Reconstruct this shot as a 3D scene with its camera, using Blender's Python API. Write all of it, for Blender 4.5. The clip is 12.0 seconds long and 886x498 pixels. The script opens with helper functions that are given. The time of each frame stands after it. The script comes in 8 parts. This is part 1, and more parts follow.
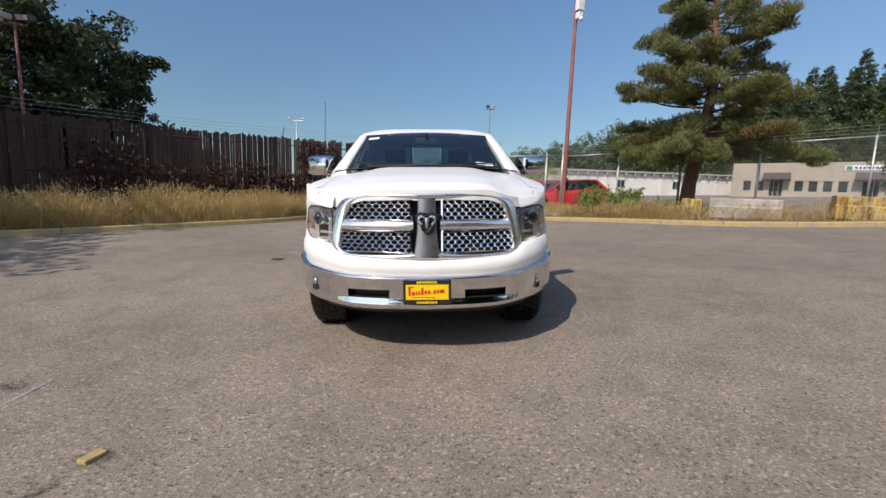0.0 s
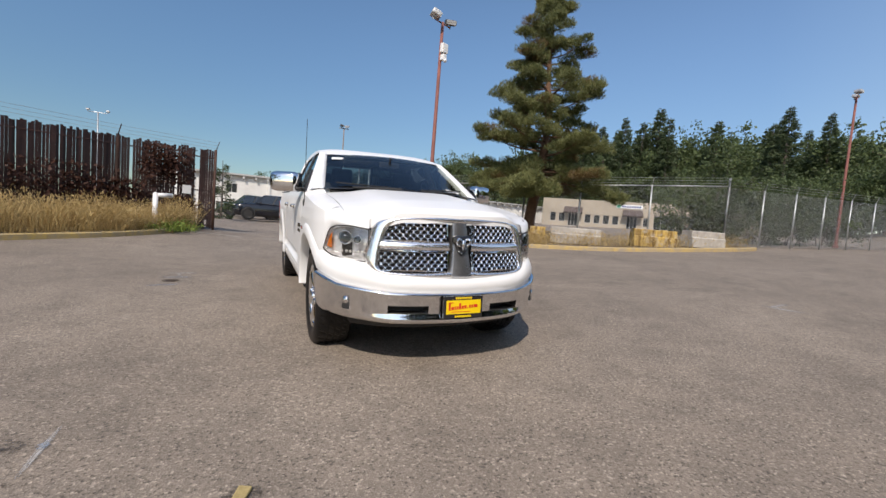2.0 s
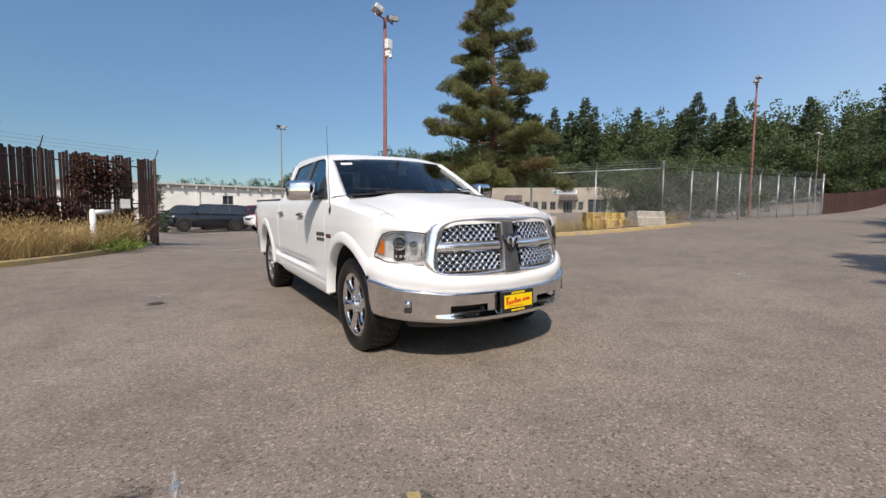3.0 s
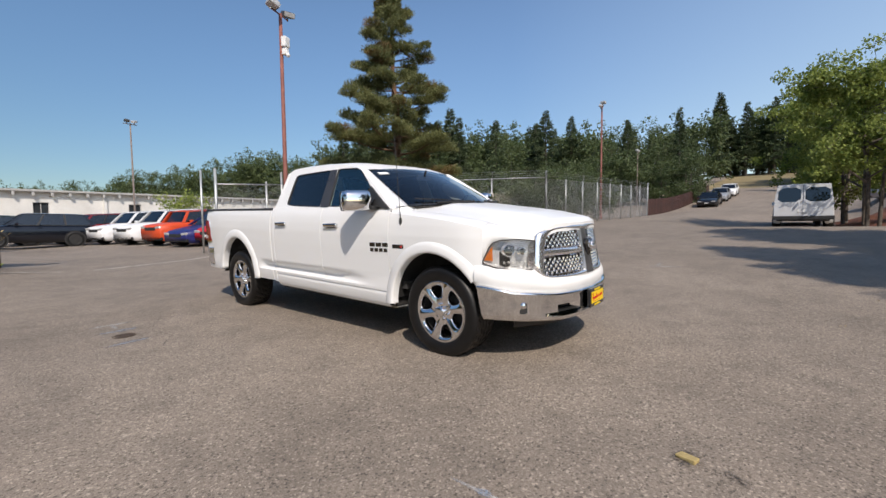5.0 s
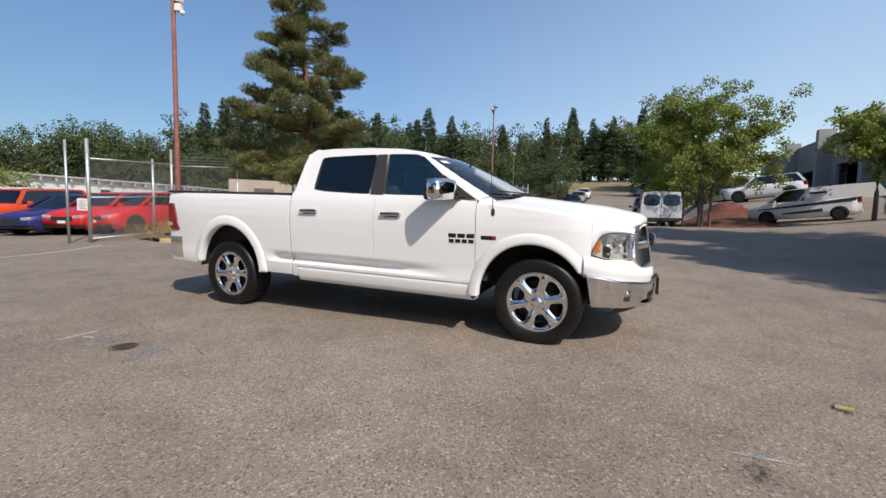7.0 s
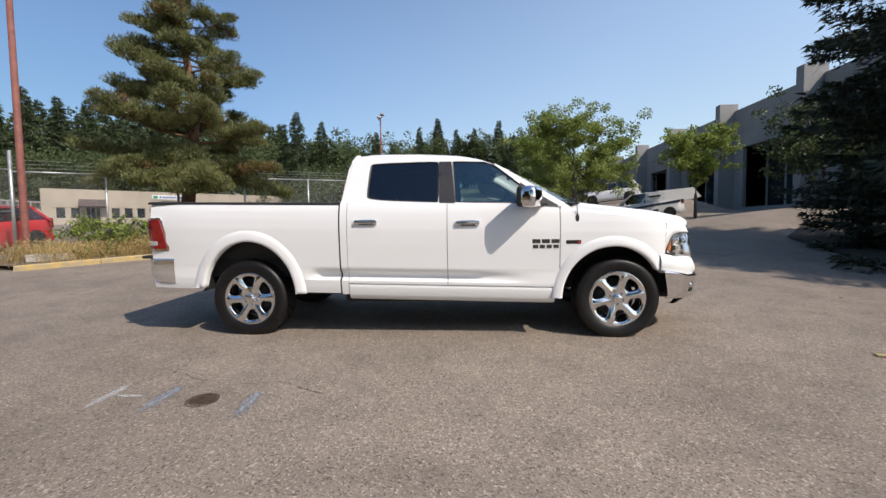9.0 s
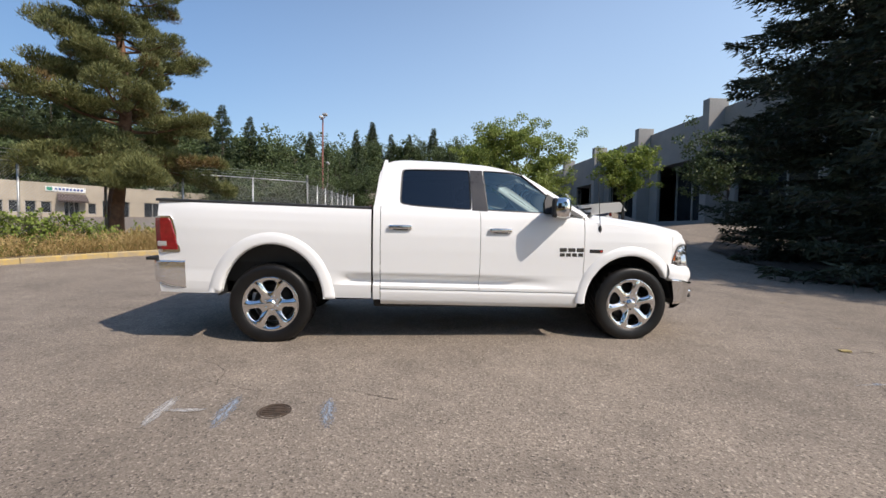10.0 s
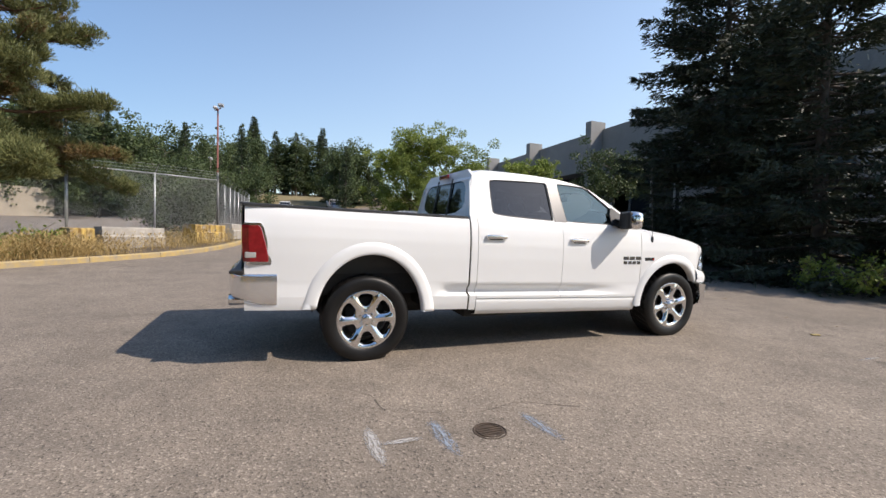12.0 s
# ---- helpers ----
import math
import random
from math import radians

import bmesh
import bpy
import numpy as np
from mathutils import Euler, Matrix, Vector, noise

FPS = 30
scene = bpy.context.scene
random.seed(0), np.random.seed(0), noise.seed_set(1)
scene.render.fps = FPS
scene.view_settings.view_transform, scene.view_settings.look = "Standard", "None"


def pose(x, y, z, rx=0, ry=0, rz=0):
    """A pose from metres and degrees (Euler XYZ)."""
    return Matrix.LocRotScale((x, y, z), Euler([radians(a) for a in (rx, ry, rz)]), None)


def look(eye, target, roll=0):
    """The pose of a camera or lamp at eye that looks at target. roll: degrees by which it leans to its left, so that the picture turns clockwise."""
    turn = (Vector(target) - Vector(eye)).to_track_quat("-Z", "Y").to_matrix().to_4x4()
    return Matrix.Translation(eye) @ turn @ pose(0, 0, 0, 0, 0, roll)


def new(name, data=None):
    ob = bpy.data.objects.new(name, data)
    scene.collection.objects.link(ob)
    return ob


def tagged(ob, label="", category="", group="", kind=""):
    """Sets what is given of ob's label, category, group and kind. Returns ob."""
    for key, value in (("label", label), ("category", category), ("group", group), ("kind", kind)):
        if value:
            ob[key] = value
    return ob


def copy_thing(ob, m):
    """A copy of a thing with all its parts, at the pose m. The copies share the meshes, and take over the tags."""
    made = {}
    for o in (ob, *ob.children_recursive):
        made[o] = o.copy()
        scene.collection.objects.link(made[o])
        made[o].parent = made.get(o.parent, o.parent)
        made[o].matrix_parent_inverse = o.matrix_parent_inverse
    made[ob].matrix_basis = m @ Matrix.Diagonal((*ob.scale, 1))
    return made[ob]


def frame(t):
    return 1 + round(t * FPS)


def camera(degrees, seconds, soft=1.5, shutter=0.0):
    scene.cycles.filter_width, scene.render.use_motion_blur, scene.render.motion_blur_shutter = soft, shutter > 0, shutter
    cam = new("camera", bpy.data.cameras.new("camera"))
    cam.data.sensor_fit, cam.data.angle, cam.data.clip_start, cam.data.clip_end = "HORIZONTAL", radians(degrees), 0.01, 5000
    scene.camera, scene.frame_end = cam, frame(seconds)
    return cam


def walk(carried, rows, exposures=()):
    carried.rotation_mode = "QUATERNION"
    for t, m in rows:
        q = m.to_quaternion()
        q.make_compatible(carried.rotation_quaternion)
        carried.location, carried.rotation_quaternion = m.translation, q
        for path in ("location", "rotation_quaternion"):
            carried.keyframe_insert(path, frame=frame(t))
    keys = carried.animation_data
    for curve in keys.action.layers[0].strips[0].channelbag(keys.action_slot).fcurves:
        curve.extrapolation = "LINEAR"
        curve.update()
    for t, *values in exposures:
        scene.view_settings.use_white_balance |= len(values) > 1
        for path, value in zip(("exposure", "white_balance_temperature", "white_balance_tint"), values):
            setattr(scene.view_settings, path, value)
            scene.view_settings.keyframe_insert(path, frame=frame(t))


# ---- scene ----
cam = camera(92.6, 12.0)
LEAN = -1.95
PATH = [
    (0, (-0.004, -3.767, 1.162), (0.066, -1.788, 0.887), -0.1),
    (0.5, (-0.276, -3.828, 1.147), (-0.093, -1.854, 0.884), 2.3),
    (1, (-0.638, -3.804, 1.158), (-0.274, -1.854, 0.906), 1.7),
    (1.5, (-1.033, -3.855, 1.169), (-0.431, -1.961, 0.948), 1.3),
    (2, (-1.418, -3.784, 1.172), (-0.605, -1.964, 1.007), 2.8),
    (2.5, (-1.813, -3.655, 1.193), (-0.854, -1.908, 1.03), 2.1),
    (3, (-2.205, -3.483, 1.21), (-1.149, -1.794, 1.024), -1.1),
    (3.2, (-2.348, -3.384, 1.215), (-1.234, -1.725, 1.125), -1.7),
    (4.8, (-3.604, -2.53, 1.3), (-2.165, -1.157, 1.094), -0.7),
    (5, (-3.769, -2.411, 1.298), (-2.241, -1.133, 1.12), -1.8),
    (5.5, (-4.089, -2.053, 1.29), (-2.479, -0.882, 1.1), -1.2),
    (6, (-4.362, -1.634, 1.306), (-2.677, -0.575, 1.114), -1.2),
    (6.5, (-4.602, -1.187, 1.297), (-2.819, -0.306, 1.089), -0.6),
    (7, (-4.779, -0.658, 1.3), (-2.941, 0.102, 1.084), 0.4),
    (7.2, (-4.878, -0.443, 1.295), (-2.996, 0.196, 1.068), -0.7),
    (8.8, (-5.197, 1.203, 1.305), (-3.21, 1.359, 1.143), -1.5),
    (9, (-5.213, 1.401, 1.313), (-3.227, 1.555, 1.129), -0.9),
    (9.5, (-5.313, 1.942, 1.319), (-3.323, 1.93, 1.121), 0.6),
    (10, (-5.295, 2.463, 1.326), (-3.31, 2.281, 1.169), 1.1),
    (10.5, (-5.274, 3.008, 1.336), (-3.309, 2.656, 1.221), 1.1),
    (11, (-5.147, 3.533, 1.342), (-3.204, 3.082, 1.208), 0.9),
    (11.5, (-5.001, 4.05, 1.337), (-3.09, 3.47, 1.223), 1.8),
    (12, (-4.836, 4.543, 1.33), (-2.971, 3.832, 1.206), 2.0),
]
walk(cam, [(t, pose(0, 0, 0, 0, LEAN, 0) @ look(eye, target, roll)) for t, eye, target, roll in PATH], exposures=[(0.0,-0.12),(3.0,-0.1),(6.0,-0.08),(9.0,0.0),(12.0,0.12)])

# ---- light ----
SUN_AZIMUTH, SUN_HEIGHT = 216.5, 45.0
world = bpy.data.worlds.new("sky")
scene.world = world
world.use_nodes = True
sky = world.node_tree.nodes.new("ShaderNodeTexSky")
sky.sky_type = "NISHITA"
sky.sun_disc = False
sky.sun_elevation, sky.sun_rotation = radians(SUN_HEIGHT), radians(SUN_AZIMUTH)
sky.altitude, sky.air_density, sky.dust_density, sky.ozone_density = 50, 1.0, 0.45, 2.4
back = world.node_tree.nodes["Background"]
back.inputs["Strength"].default_value = 0.13
# thin summer haze: paler and brighter round to the sunward side, flatter towards the horizon
HAZE_AZIMUTH = 160.0
wt = world.node_tree
way = wt.nodes.new("ShaderNodeTexCoord").outputs["Generated"]
toward = wt.nodes.new("ShaderNodeVectorMath")
toward.operation = "DOT_PRODUCT"
toward.inputs[1].default_value = (math.sin(radians(HAZE_AZIMUTH)), math.cos(radians(HAZE_AZIMUTH)), 0)
wt.links.new(way, toward.inputs[0])
spread_01 = wt.nodes.new("ShaderNodeMapRange")
spread_01.inputs["From Min"].default_value = -1.0
wt.links.new(toward.outputs["Value"], spread_01.inputs["Value"])
haze = wt.nodes.new("ShaderNodeValToRGB")
HAZE = [(0.0, (0.84, 0.97, 1.02)), (0.415, (1.18, 1.24, 1.28)), (0.785, (2.3, 2.0, 1.74)), (1.0, (2.5, 2.1, 1.75))]
while len(haze.color_ramp.elements) < len(HAZE):
    haze.color_ramp.elements.new(0.5)
for stop, (at_, tone) in zip(haze.color_ramp.elements, HAZE):
    stop.position, stop.color = at_, (*tone, 1)
wt.links.new(spread_01.outputs["Result"], haze.inputs["Fac"])
rise_xyz = wt.nodes.new("ShaderNodeSeparateXYZ")
wt.links.new(way, rise_xyz.inputs[0])
flat = wt.nodes.new("ShaderNodeMapRange")
flat.interpolation_type = "SMOOTHSTEP"
for slot, v in (("From Min", 0.03), ("From Max", 0.45), ("To Min", 0.68), ("To Max", 1.0)):
    flat.inputs[slot].default_value = v
wt.links.new(rise_xyz.outputs["Z"], flat.inputs["Value"])
tinted, levelled = wt.nodes.new("ShaderNodeVectorMath"), wt.nodes.new("ShaderNodeVectorMath")
tinted.operation, levelled.operation = "MULTIPLY", "SCALE"
wt.links.new(sky.outputs["Color"], tinted.inputs[0])
wt.links.new(haze.outputs["Color"], tinted.inputs[1])
wt.links.new(tinted.outputs[0], levelled.inputs[0])
wt.links.new(flat.outputs["Result"], levelled.inputs["Scale"])
wt.links.new(levelled.outputs[0], back.inputs["Color"])
sun = new("sun", bpy.data.lights.new("sun", "SUN"))
sun.data.energy, sun.data.angle, sun.data.color = 4.7, radians(0.53), (1.0, 0.895, 0.795)
az, hi = radians(SUN_AZIMUTH), radians(SUN_HEIGHT)
sun.matrix_world = look(Vector((math.sin(az) * math.cos(hi), math.cos(az) * math.cos(hi), math.sin(hi))) * 60, (0, 0, 0))
scene.view_settings.exposure = 0.0

# ---- materials ----
def shader(name):
    m = bpy.data.materials.new(name)
    m.use_nodes = True
    return m, m.node_tree, m.node_tree.nodes["Principled BSDF"]


def add(nt, kind, **values):
    n = nt.nodes.new(kind)
    for key, value in values.items():
        if key in n.inputs:
            n.inputs[key].default_value = value
        else:
            setattr(n, key, value)
    return n


def coords(nt, world_space):
    return nt.nodes.new("ShaderNodeNewGeometry").outputs["Position"] if world_space else nt.nodes.new("ShaderNodeTexCoord").outputs["Object"]


def noise_tex(nt, at, scale, detail=4.0, rough=0.6):
    n = add(nt, "ShaderNodeTexNoise", Scale=scale, Detail=detail, Roughness=rough)
    nt.links.new(at, n.inputs["Vector"])
    return n


def ramp(nt, value, stops):
    r = nt.nodes.new("ShaderNodeValToRGB")
    e = r.color_ramp.elements
    while len(e) < len(stops):
        e.new(0.5)
    for k, (p, c) in zip(e, stops):
        k.position, k.color = p, (*c, 1)
    nt.links.new(value, r.inputs["Fac"])
    return r.outputs["Color"]


def mix(nt, fac, a, b, mode="MIX"):
    n = nt.nodes.new("ShaderNodeMix")
    n.data_type, n.blend_type = "RGBA", mode
    for slot, v in ((0, fac), (6, a), (7, b)):
        if isinstance(v, (int, float)):
            n.inputs[slot].default_value = v
        elif isinstance(v, tuple):
            n.inputs[slot].default_value = (*v, 1)
        else:
            nt.links.new(v, n.inputs[slot])
    return n.outputs[2]


def bump(nt, bsdf, height, strength, distance):
    b = add(nt, "ShaderNodeBump", Strength=strength, Distance=distance)
    nt.links.new(height, b.inputs["Height"])
    nt.links.new(b.outputs["Normal"], bsdf.inputs["Normal"])


def surface(name, c1, c2, scale=3.0, rough=0.6, metal=0.0, fine=60.0, depth=0.002, coat=0.0, vary=0.0, world_space=False, spec=0.5, island=0.0):
    """Two scales of variation between two colours, fine relief, uneven gloss."""
    m, nt, b = shader(name)
    at = coords(nt, world_space)
    n1, n2 = noise_tex(nt, at, scale), noise_tex(nt, at, fine, 3.0)
    f = nt.nodes.new("ShaderNodeMath")
    f.operation = "MULTIPLY_ADD"
    nt.links.new(n2.outputs["Fac"], f.inputs[0])
    f.inputs[1].default_value = 0.45
    nt.links.new(n1.outputs["Fac"], f.inputs[2])
    col = ramp(nt, f.outputs[0], [(0.45, c1), (0.98, c2)])
    if vary:
        info = nt.nodes.new("ShaderNodeObjectInfo")
        h = add(nt, "ShaderNodeHueSaturation", Saturation=1.0)
        mr = add(nt, "ShaderNodeMapRange")
        mr.inputs["To Min"].default_value, mr.inputs["To Max"].default_value = 1 - vary, 1 + vary
        nt.links.new(info.outputs["Random"], mr.inputs["Value"])
        nt.links.new(mr.outputs["Result"], h.inputs["Value"])
        nt.links.new(col, h.inputs["Color"])
        col = h.outputs["Color"]
    if island:
        geo = nt.nodes.new("ShaderNodeNewGeometry")
        h = add(nt, "ShaderNodeHueSaturation", Saturation=1.0)
        mr = add(nt, "ShaderNodeMapRange")
        mr.inputs["To Min"].default_value, mr.inputs["To Max"].default_value = 1 - island, 1 + island
        nt.links.new(geo.outputs["Random Per Island"], mr.inputs["Value"])
        nt.links.new(mr.outputs["Result"], h.inputs["Value"])
        nt.links.new(col, h.inputs["Color"])
        col = h.outputs["Color"]
    nt.links.new(col, b.inputs["Base Color"])
    r = add(nt, "ShaderNodeMapRange")
    r.inputs["To Min"].default_value, r.inputs["To Max"].default_value = max(rough - 0.12, 0.02), min(rough + 0.12, 1)
    nt.links.new(n1.outputs["Fac"], r.inputs["Value"])
    nt.links.new(r.outputs["Result"], b.inputs["Roughness"])
    b.inputs["Metallic"].default_value = metal
    b.inputs["Specular IOR Level"].default_value = spec
    b.inputs["Coat Weight"].default_value = coat
    b.inputs["Coat Roughness"].default_value = 0.04
    if depth:
        bump(nt, b, n2.outputs["Fac"], 0.6, depth)
    return m


def leafy(name, c1, c2, trans=0.25, rough=0.55):
    """Foliage: colour varies per leaf and in large patches, some light passes."""
    m, nt, b = shader(name)
    geo = nt.nodes.new("ShaderNodeNewGeometry")
    n = noise_tex(nt, geo.outputs["Position"], 0.9, 2.0)
    f = add(nt, "ShaderNodeMath", operation="ADD")
    nt.links.new(n.outputs["Fac"], f.inputs[0])
    half = add(nt, "ShaderNodeMath", operation="MULTIPLY")
    nt.links.new(geo.outputs["Random Per Island"], half.inputs[0])
    half.inputs[1].default_value = 0.6
    nt.links.new(half.outputs[0], f.inputs[1])
    col = ramp(nt, f.outputs[0], [(0.35, c1), (1.0, c2)])
    nt.links.new(col, b.inputs["Base Color"])
    b.inputs["Roughness"].default_value = rough
    b.inputs["Specular IOR Level"].default_value = 0.3
    t = nt.nodes.new("ShaderNodeBsdfTranslucent")
    nt.links.new(col, t.inputs["Color"])
    s = nt.nodes.new("ShaderNodeMixShader")
    s.inputs[0].default_value = trans
    nt.links.new(b.outputs[0], s.inputs[1])
    nt.links.new(t.outputs[0], s.inputs[2])
    nt.links.new(s.outputs[0], nt.nodes["Material Output"].inputs["Surface"])
    return m


def glass(name, tint, gloss=0.02, ior=1.75, sheen=(1, 1, 1)):
    """A thin pane: tinted see-through with a Fresnel gloss."""
    m, nt, b = shader(name)
    nt.nodes.remove(b)
    t = nt.nodes.new("ShaderNodeBsdfTransparent")
    t.inputs["Color"].default_value = (*tint, 1)
    g = nt.nodes.new("ShaderNodeBsdfGlossy")
    g.inputs["Roughness"].default_value = gloss
    g.inputs["Color"].default_value = (*sheen, 1)
    fr = add(nt, "ShaderNodeFresnel", IOR=ior)
    s = nt.nodes.new("ShaderNodeMixShader")
    nt.links.new(fr.outputs[0], s.inputs[0])
    nt.links.new(t.outputs[0], s.inputs[1])
    nt.links.new(g.outputs[0], s.inputs[2])
    nt.links.new(s.outputs[0], nt.nodes["Material Output"].inputs["Surface"])
    return m


def asphalt_material():
    m, nt, b = shader("asphalt")
    at = coords(nt, True)
    v = add(nt, "ShaderNodeTexVoronoi", Scale=88.0)
    v2 = add(nt, "ShaderNodeTexVoronoi", Scale=230.0)
    for q in (v, v2):
        nt.links.new(at, q.inputs["Vector"])
    bw = nt.nodes.new("ShaderNodeSeparateColor")
    nt.links.new(v.outputs["Color"], bw.inputs[0])
    bw2 = nt.nodes.new("ShaderNodeSeparateColor")
    nt.links.new(v2.outputs["Color"], bw2.inputs[0])
    stones = ramp(nt, bw.outputs[0], [(0.0, (0.045, 0.038, 0.032)), (0.07, (0.06, 0.052, 0.044)), (0.12, (0.165, 0.143, 0.12)), (0.8, (0.25, 0.217, 0.183)), (0.9, (0.3, 0.262, 0.222)), (0.94, (0.38, 0.332, 0.28)), (1.0, (0.5, 0.44, 0.375))])
    sand = ramp(nt, bw2.outputs[1], [(0.0, (0.09, 0.077, 0.063)), (0.7, (0.225, 0.194, 0.163)), (1.0, (0.36, 0.317, 0.27))])
    col = mix(nt, 0.4, stones, sand)
    big = noise_tex(nt, at, 0.35, 6.0, 0.62)
    mid = noise_tex(nt, at, 2.3, 5.0, 0.6)
    col = mix(nt, 1.0, col, ramp(nt, big.outputs["Fac"], [(0.25, (0.84, 0.805, 0.765)), (0.75, (1.32, 1.265, 1.195))]), "MULTIPLY")
    col = mix(nt, 1.0, col, ramp(nt, mid.outputs["Fac"], [(0.28, (0.8, 0.8, 0.8)), (0.5, (1.0, 1.0, 1.0)), (0.75, (1.12, 1.11, 1.1))]), "MULTIPLY")
    nt.links.new(col, b.inputs["Base Color"])
    b.inputs["Roughness"].default_value = 0.85
    b.inputs["Specular IOR Level"].default_value = 0.35
    bump(nt, b, v.outputs["Distance"], 0.7, 0.004)
    return m


ASPHALT = asphalt_material()
FIELD = surface("dry_field", (0.11, 0.09, 0.045), (0.32, 0.25, 0.12), 0.15, 0.95, fine=3.0, depth=0.02, world_space=True)
SOIL = surface("bare_soil", (0.075, 0.055, 0.035), (0.2, 0.155, 0.1), 1.5, 0.95, fine=30, depth=0.01, world_space=True)
BARK_MULCH = surface("red_bark_mulch", (0.055, 0.018, 0.01), (0.19, 0.066, 0.032), 3.0, 0.95, fine=45, depth=0.03, world_space=True)
# mulch texture so dark that it carries the spruces' shade in its colour
SHADE_MULCH = surface("shade_mulch", (0.03, 0.022, 0.016), (0.09, 0.065, 0.045), 3.0, 0.95, fine=35, depth=0.02, world_space=True)
YELLOW_CURB = surface("worn_yellow_paint", (0.27, 0.24, 0.2), (0.52, 0.36, 0.1), 6.0, 0.8, fine=40, depth=0.004, world_space=True)
CONCRETE = surface("weathered_concrete", (0.24, 0.22, 0.19), (0.48, 0.44, 0.38), 4.0, 0.88, fine=50, depth=0.003, world_space=True)
GALV = surface("galvanised_steel", (0.36, 0.37, 0.37), (0.55, 0.56, 0.55), 8.0, 0.45, metal=0.7, fine=90, depth=0.0005)
WIRE = surface("dull_wire", (0.3, 0.31, 0.31), (0.46, 0.47, 0.47), 8.0, 0.55, metal=0.6, depth=0)
RUST_POLE = surface("rusty_red_paint", (0.13, 0.042, 0.032), (0.27, 0.105, 0.08), 5.0, 0.75, fine=30, depth=0.002)
SLAT = surface("brown_slat", (0.018, 0.008, 0.006), (0.06, 0.026, 0.02), 2.0, 0.7, fine=20, depth=0.001, vary=0.35)
LAMP_GREY = surface("lamp_housing", (0.35, 0.34, 0.33), (0.6, 0.59, 0.57), 6.0, 0.4, metal=0.3, depth=0)
LAMP_DARK = surface("lamp_dark", (0.03, 0.03, 0.03), (0.08, 0.08, 0.08), 6.0, 0.5, depth=0)
WHITE_PAINT = surface("white_painted_metal", (0.66, 0.65, 0.62), (0.8, 0.79, 0.77), 5.0, 0.45, depth=0.0005)
BARK = surface("pine_bark", (0.06, 0.035, 0.022), (0.24, 0.13, 0.075), 6.0, 0.95, fine=22, depth=0.03)
GREY_BARK = surface("grey_bark", (0.05, 0.042, 0.035), (0.18, 0.15, 0.12), 6.0, 0.95, fine=22, depth=0.02)
PINE_NEEDLES = leafy("pine_needles", (0.036, 0.054, 0.02), (0.2, 0.205, 0.075), 0.18)
PINE_BROWN = leafy("dead_needles", (0.07, 0.05, 0.02), (0.19, 0.13, 0.05), 0.12)
SPRUCE_NEEDLES = leafy("spruce_needles", (0.015, 0.024, 0.017), (0.06, 0.074, 0.042), 0.1)
MAPLE_LEAF = leafy("light_leaf", (0.08, 0.135, 0.02), (0.32, 0.37, 0.085), 0.4)
FOREST_LEAF = leafy("forest_leaf", (0.034, 0.056, 0.022), (0.105, 0.135, 0.05), 0.22)
MID_LEAF = leafy("mid_green_leaf", (0.08, 0.13, 0.026), (0.31, 0.36, 0.09), 0.42)
# darker copy of the forest leaf, with shade put into its colour
SHADED_LEAF = leafy("shaded_leaf", (0.018, 0.03, 0.015), (0.066, 0.086, 0.036), 0.14)
VINE_LEAF = leafy("vine_leaf", (0.03, 0.012, 0.008), (0.07, 0.03, 0.018), 0.1)
FOREST_FIR = leafy("fir_needles", (0.026, 0.044, 0.022), (0.08, 0.105, 0.046), 0.14)
DRY_GRASS = leafy("dry_grass", (0.24, 0.16, 0.06), (0.56, 0.42, 0.19), 0.3)
GREEN_WEED = leafy("green_weed", (0.07, 0.12, 0.02), (0.24, 0.3, 0.06), 0.3)

# ---- building blocks ----
def part(name, bm, material, parent=None, label="", smooth=False, at=None):
    """Links a bmesh as one mesh object, under a thing or alone."""
    me = bpy.data.meshes.new(name)
    bmesh.ops.recalc_face_normals(bm, faces=bm.faces[:])
    bm.to_mesh(me)
    bm.free()
    for mt in material if isinstance(material, (list, tuple)) else [material]:
        me.materials.append(mt)
    if smooth:
        me.polygons.foreach_set("use_smooth", [True] * len(me.polygons))
    ob = new(name, me)
    if at is not None:
        ob.matrix_basis = at
    if parent:
        ob.parent = parent
    if label:
        ob["label"] = label
    return ob


def shared(name, me, parent, at):
    """One more piece on an existing mesh."""
    ob = new(name, me)
    ob.parent = parent
    ob.matrix_basis = at
    return ob


def from_arrays(name, verts, faces, material, parent=None, label="", smooth=False, at=None):
    me = bpy.data.meshes.new(name)
    verts, faces = np.asarray(verts, dtype=np.float32), np.asarray(faces, dtype=np.int32)
    k = faces.shape[1]
    me.vertices.add(len(verts))
    me.vertices.foreach_set("co", verts.ravel())
    me.loops.add(faces.size)
    me.loops.foreach_set("vertex_index", faces.ravel())
    me.polygons.add(len(faces))
    me.polygons.foreach_set("loop_start", np.arange(0, faces.size, k, dtype=np.int32))
    me.update(calc_edges=True)
    for mt in material if isinstance(material, (list, tuple)) else [material]:
        me.materials.append(mt)
    if smooth:
        me.polygons.foreach_set("use_smooth", [True] * len(me.polygons))
    ob = new(name, me)
    if at is not None:
        ob.matrix_basis = at
    if parent:
        ob.parent = parent
    if label:
        ob["label"] = label
    return ob


def thing(name, label, category, at=None, group="", kind=""):
    ob = tagged(new(name), label, category, group, kind)
    ob.matrix_basis = at if at is not None else Matrix()
    return ob


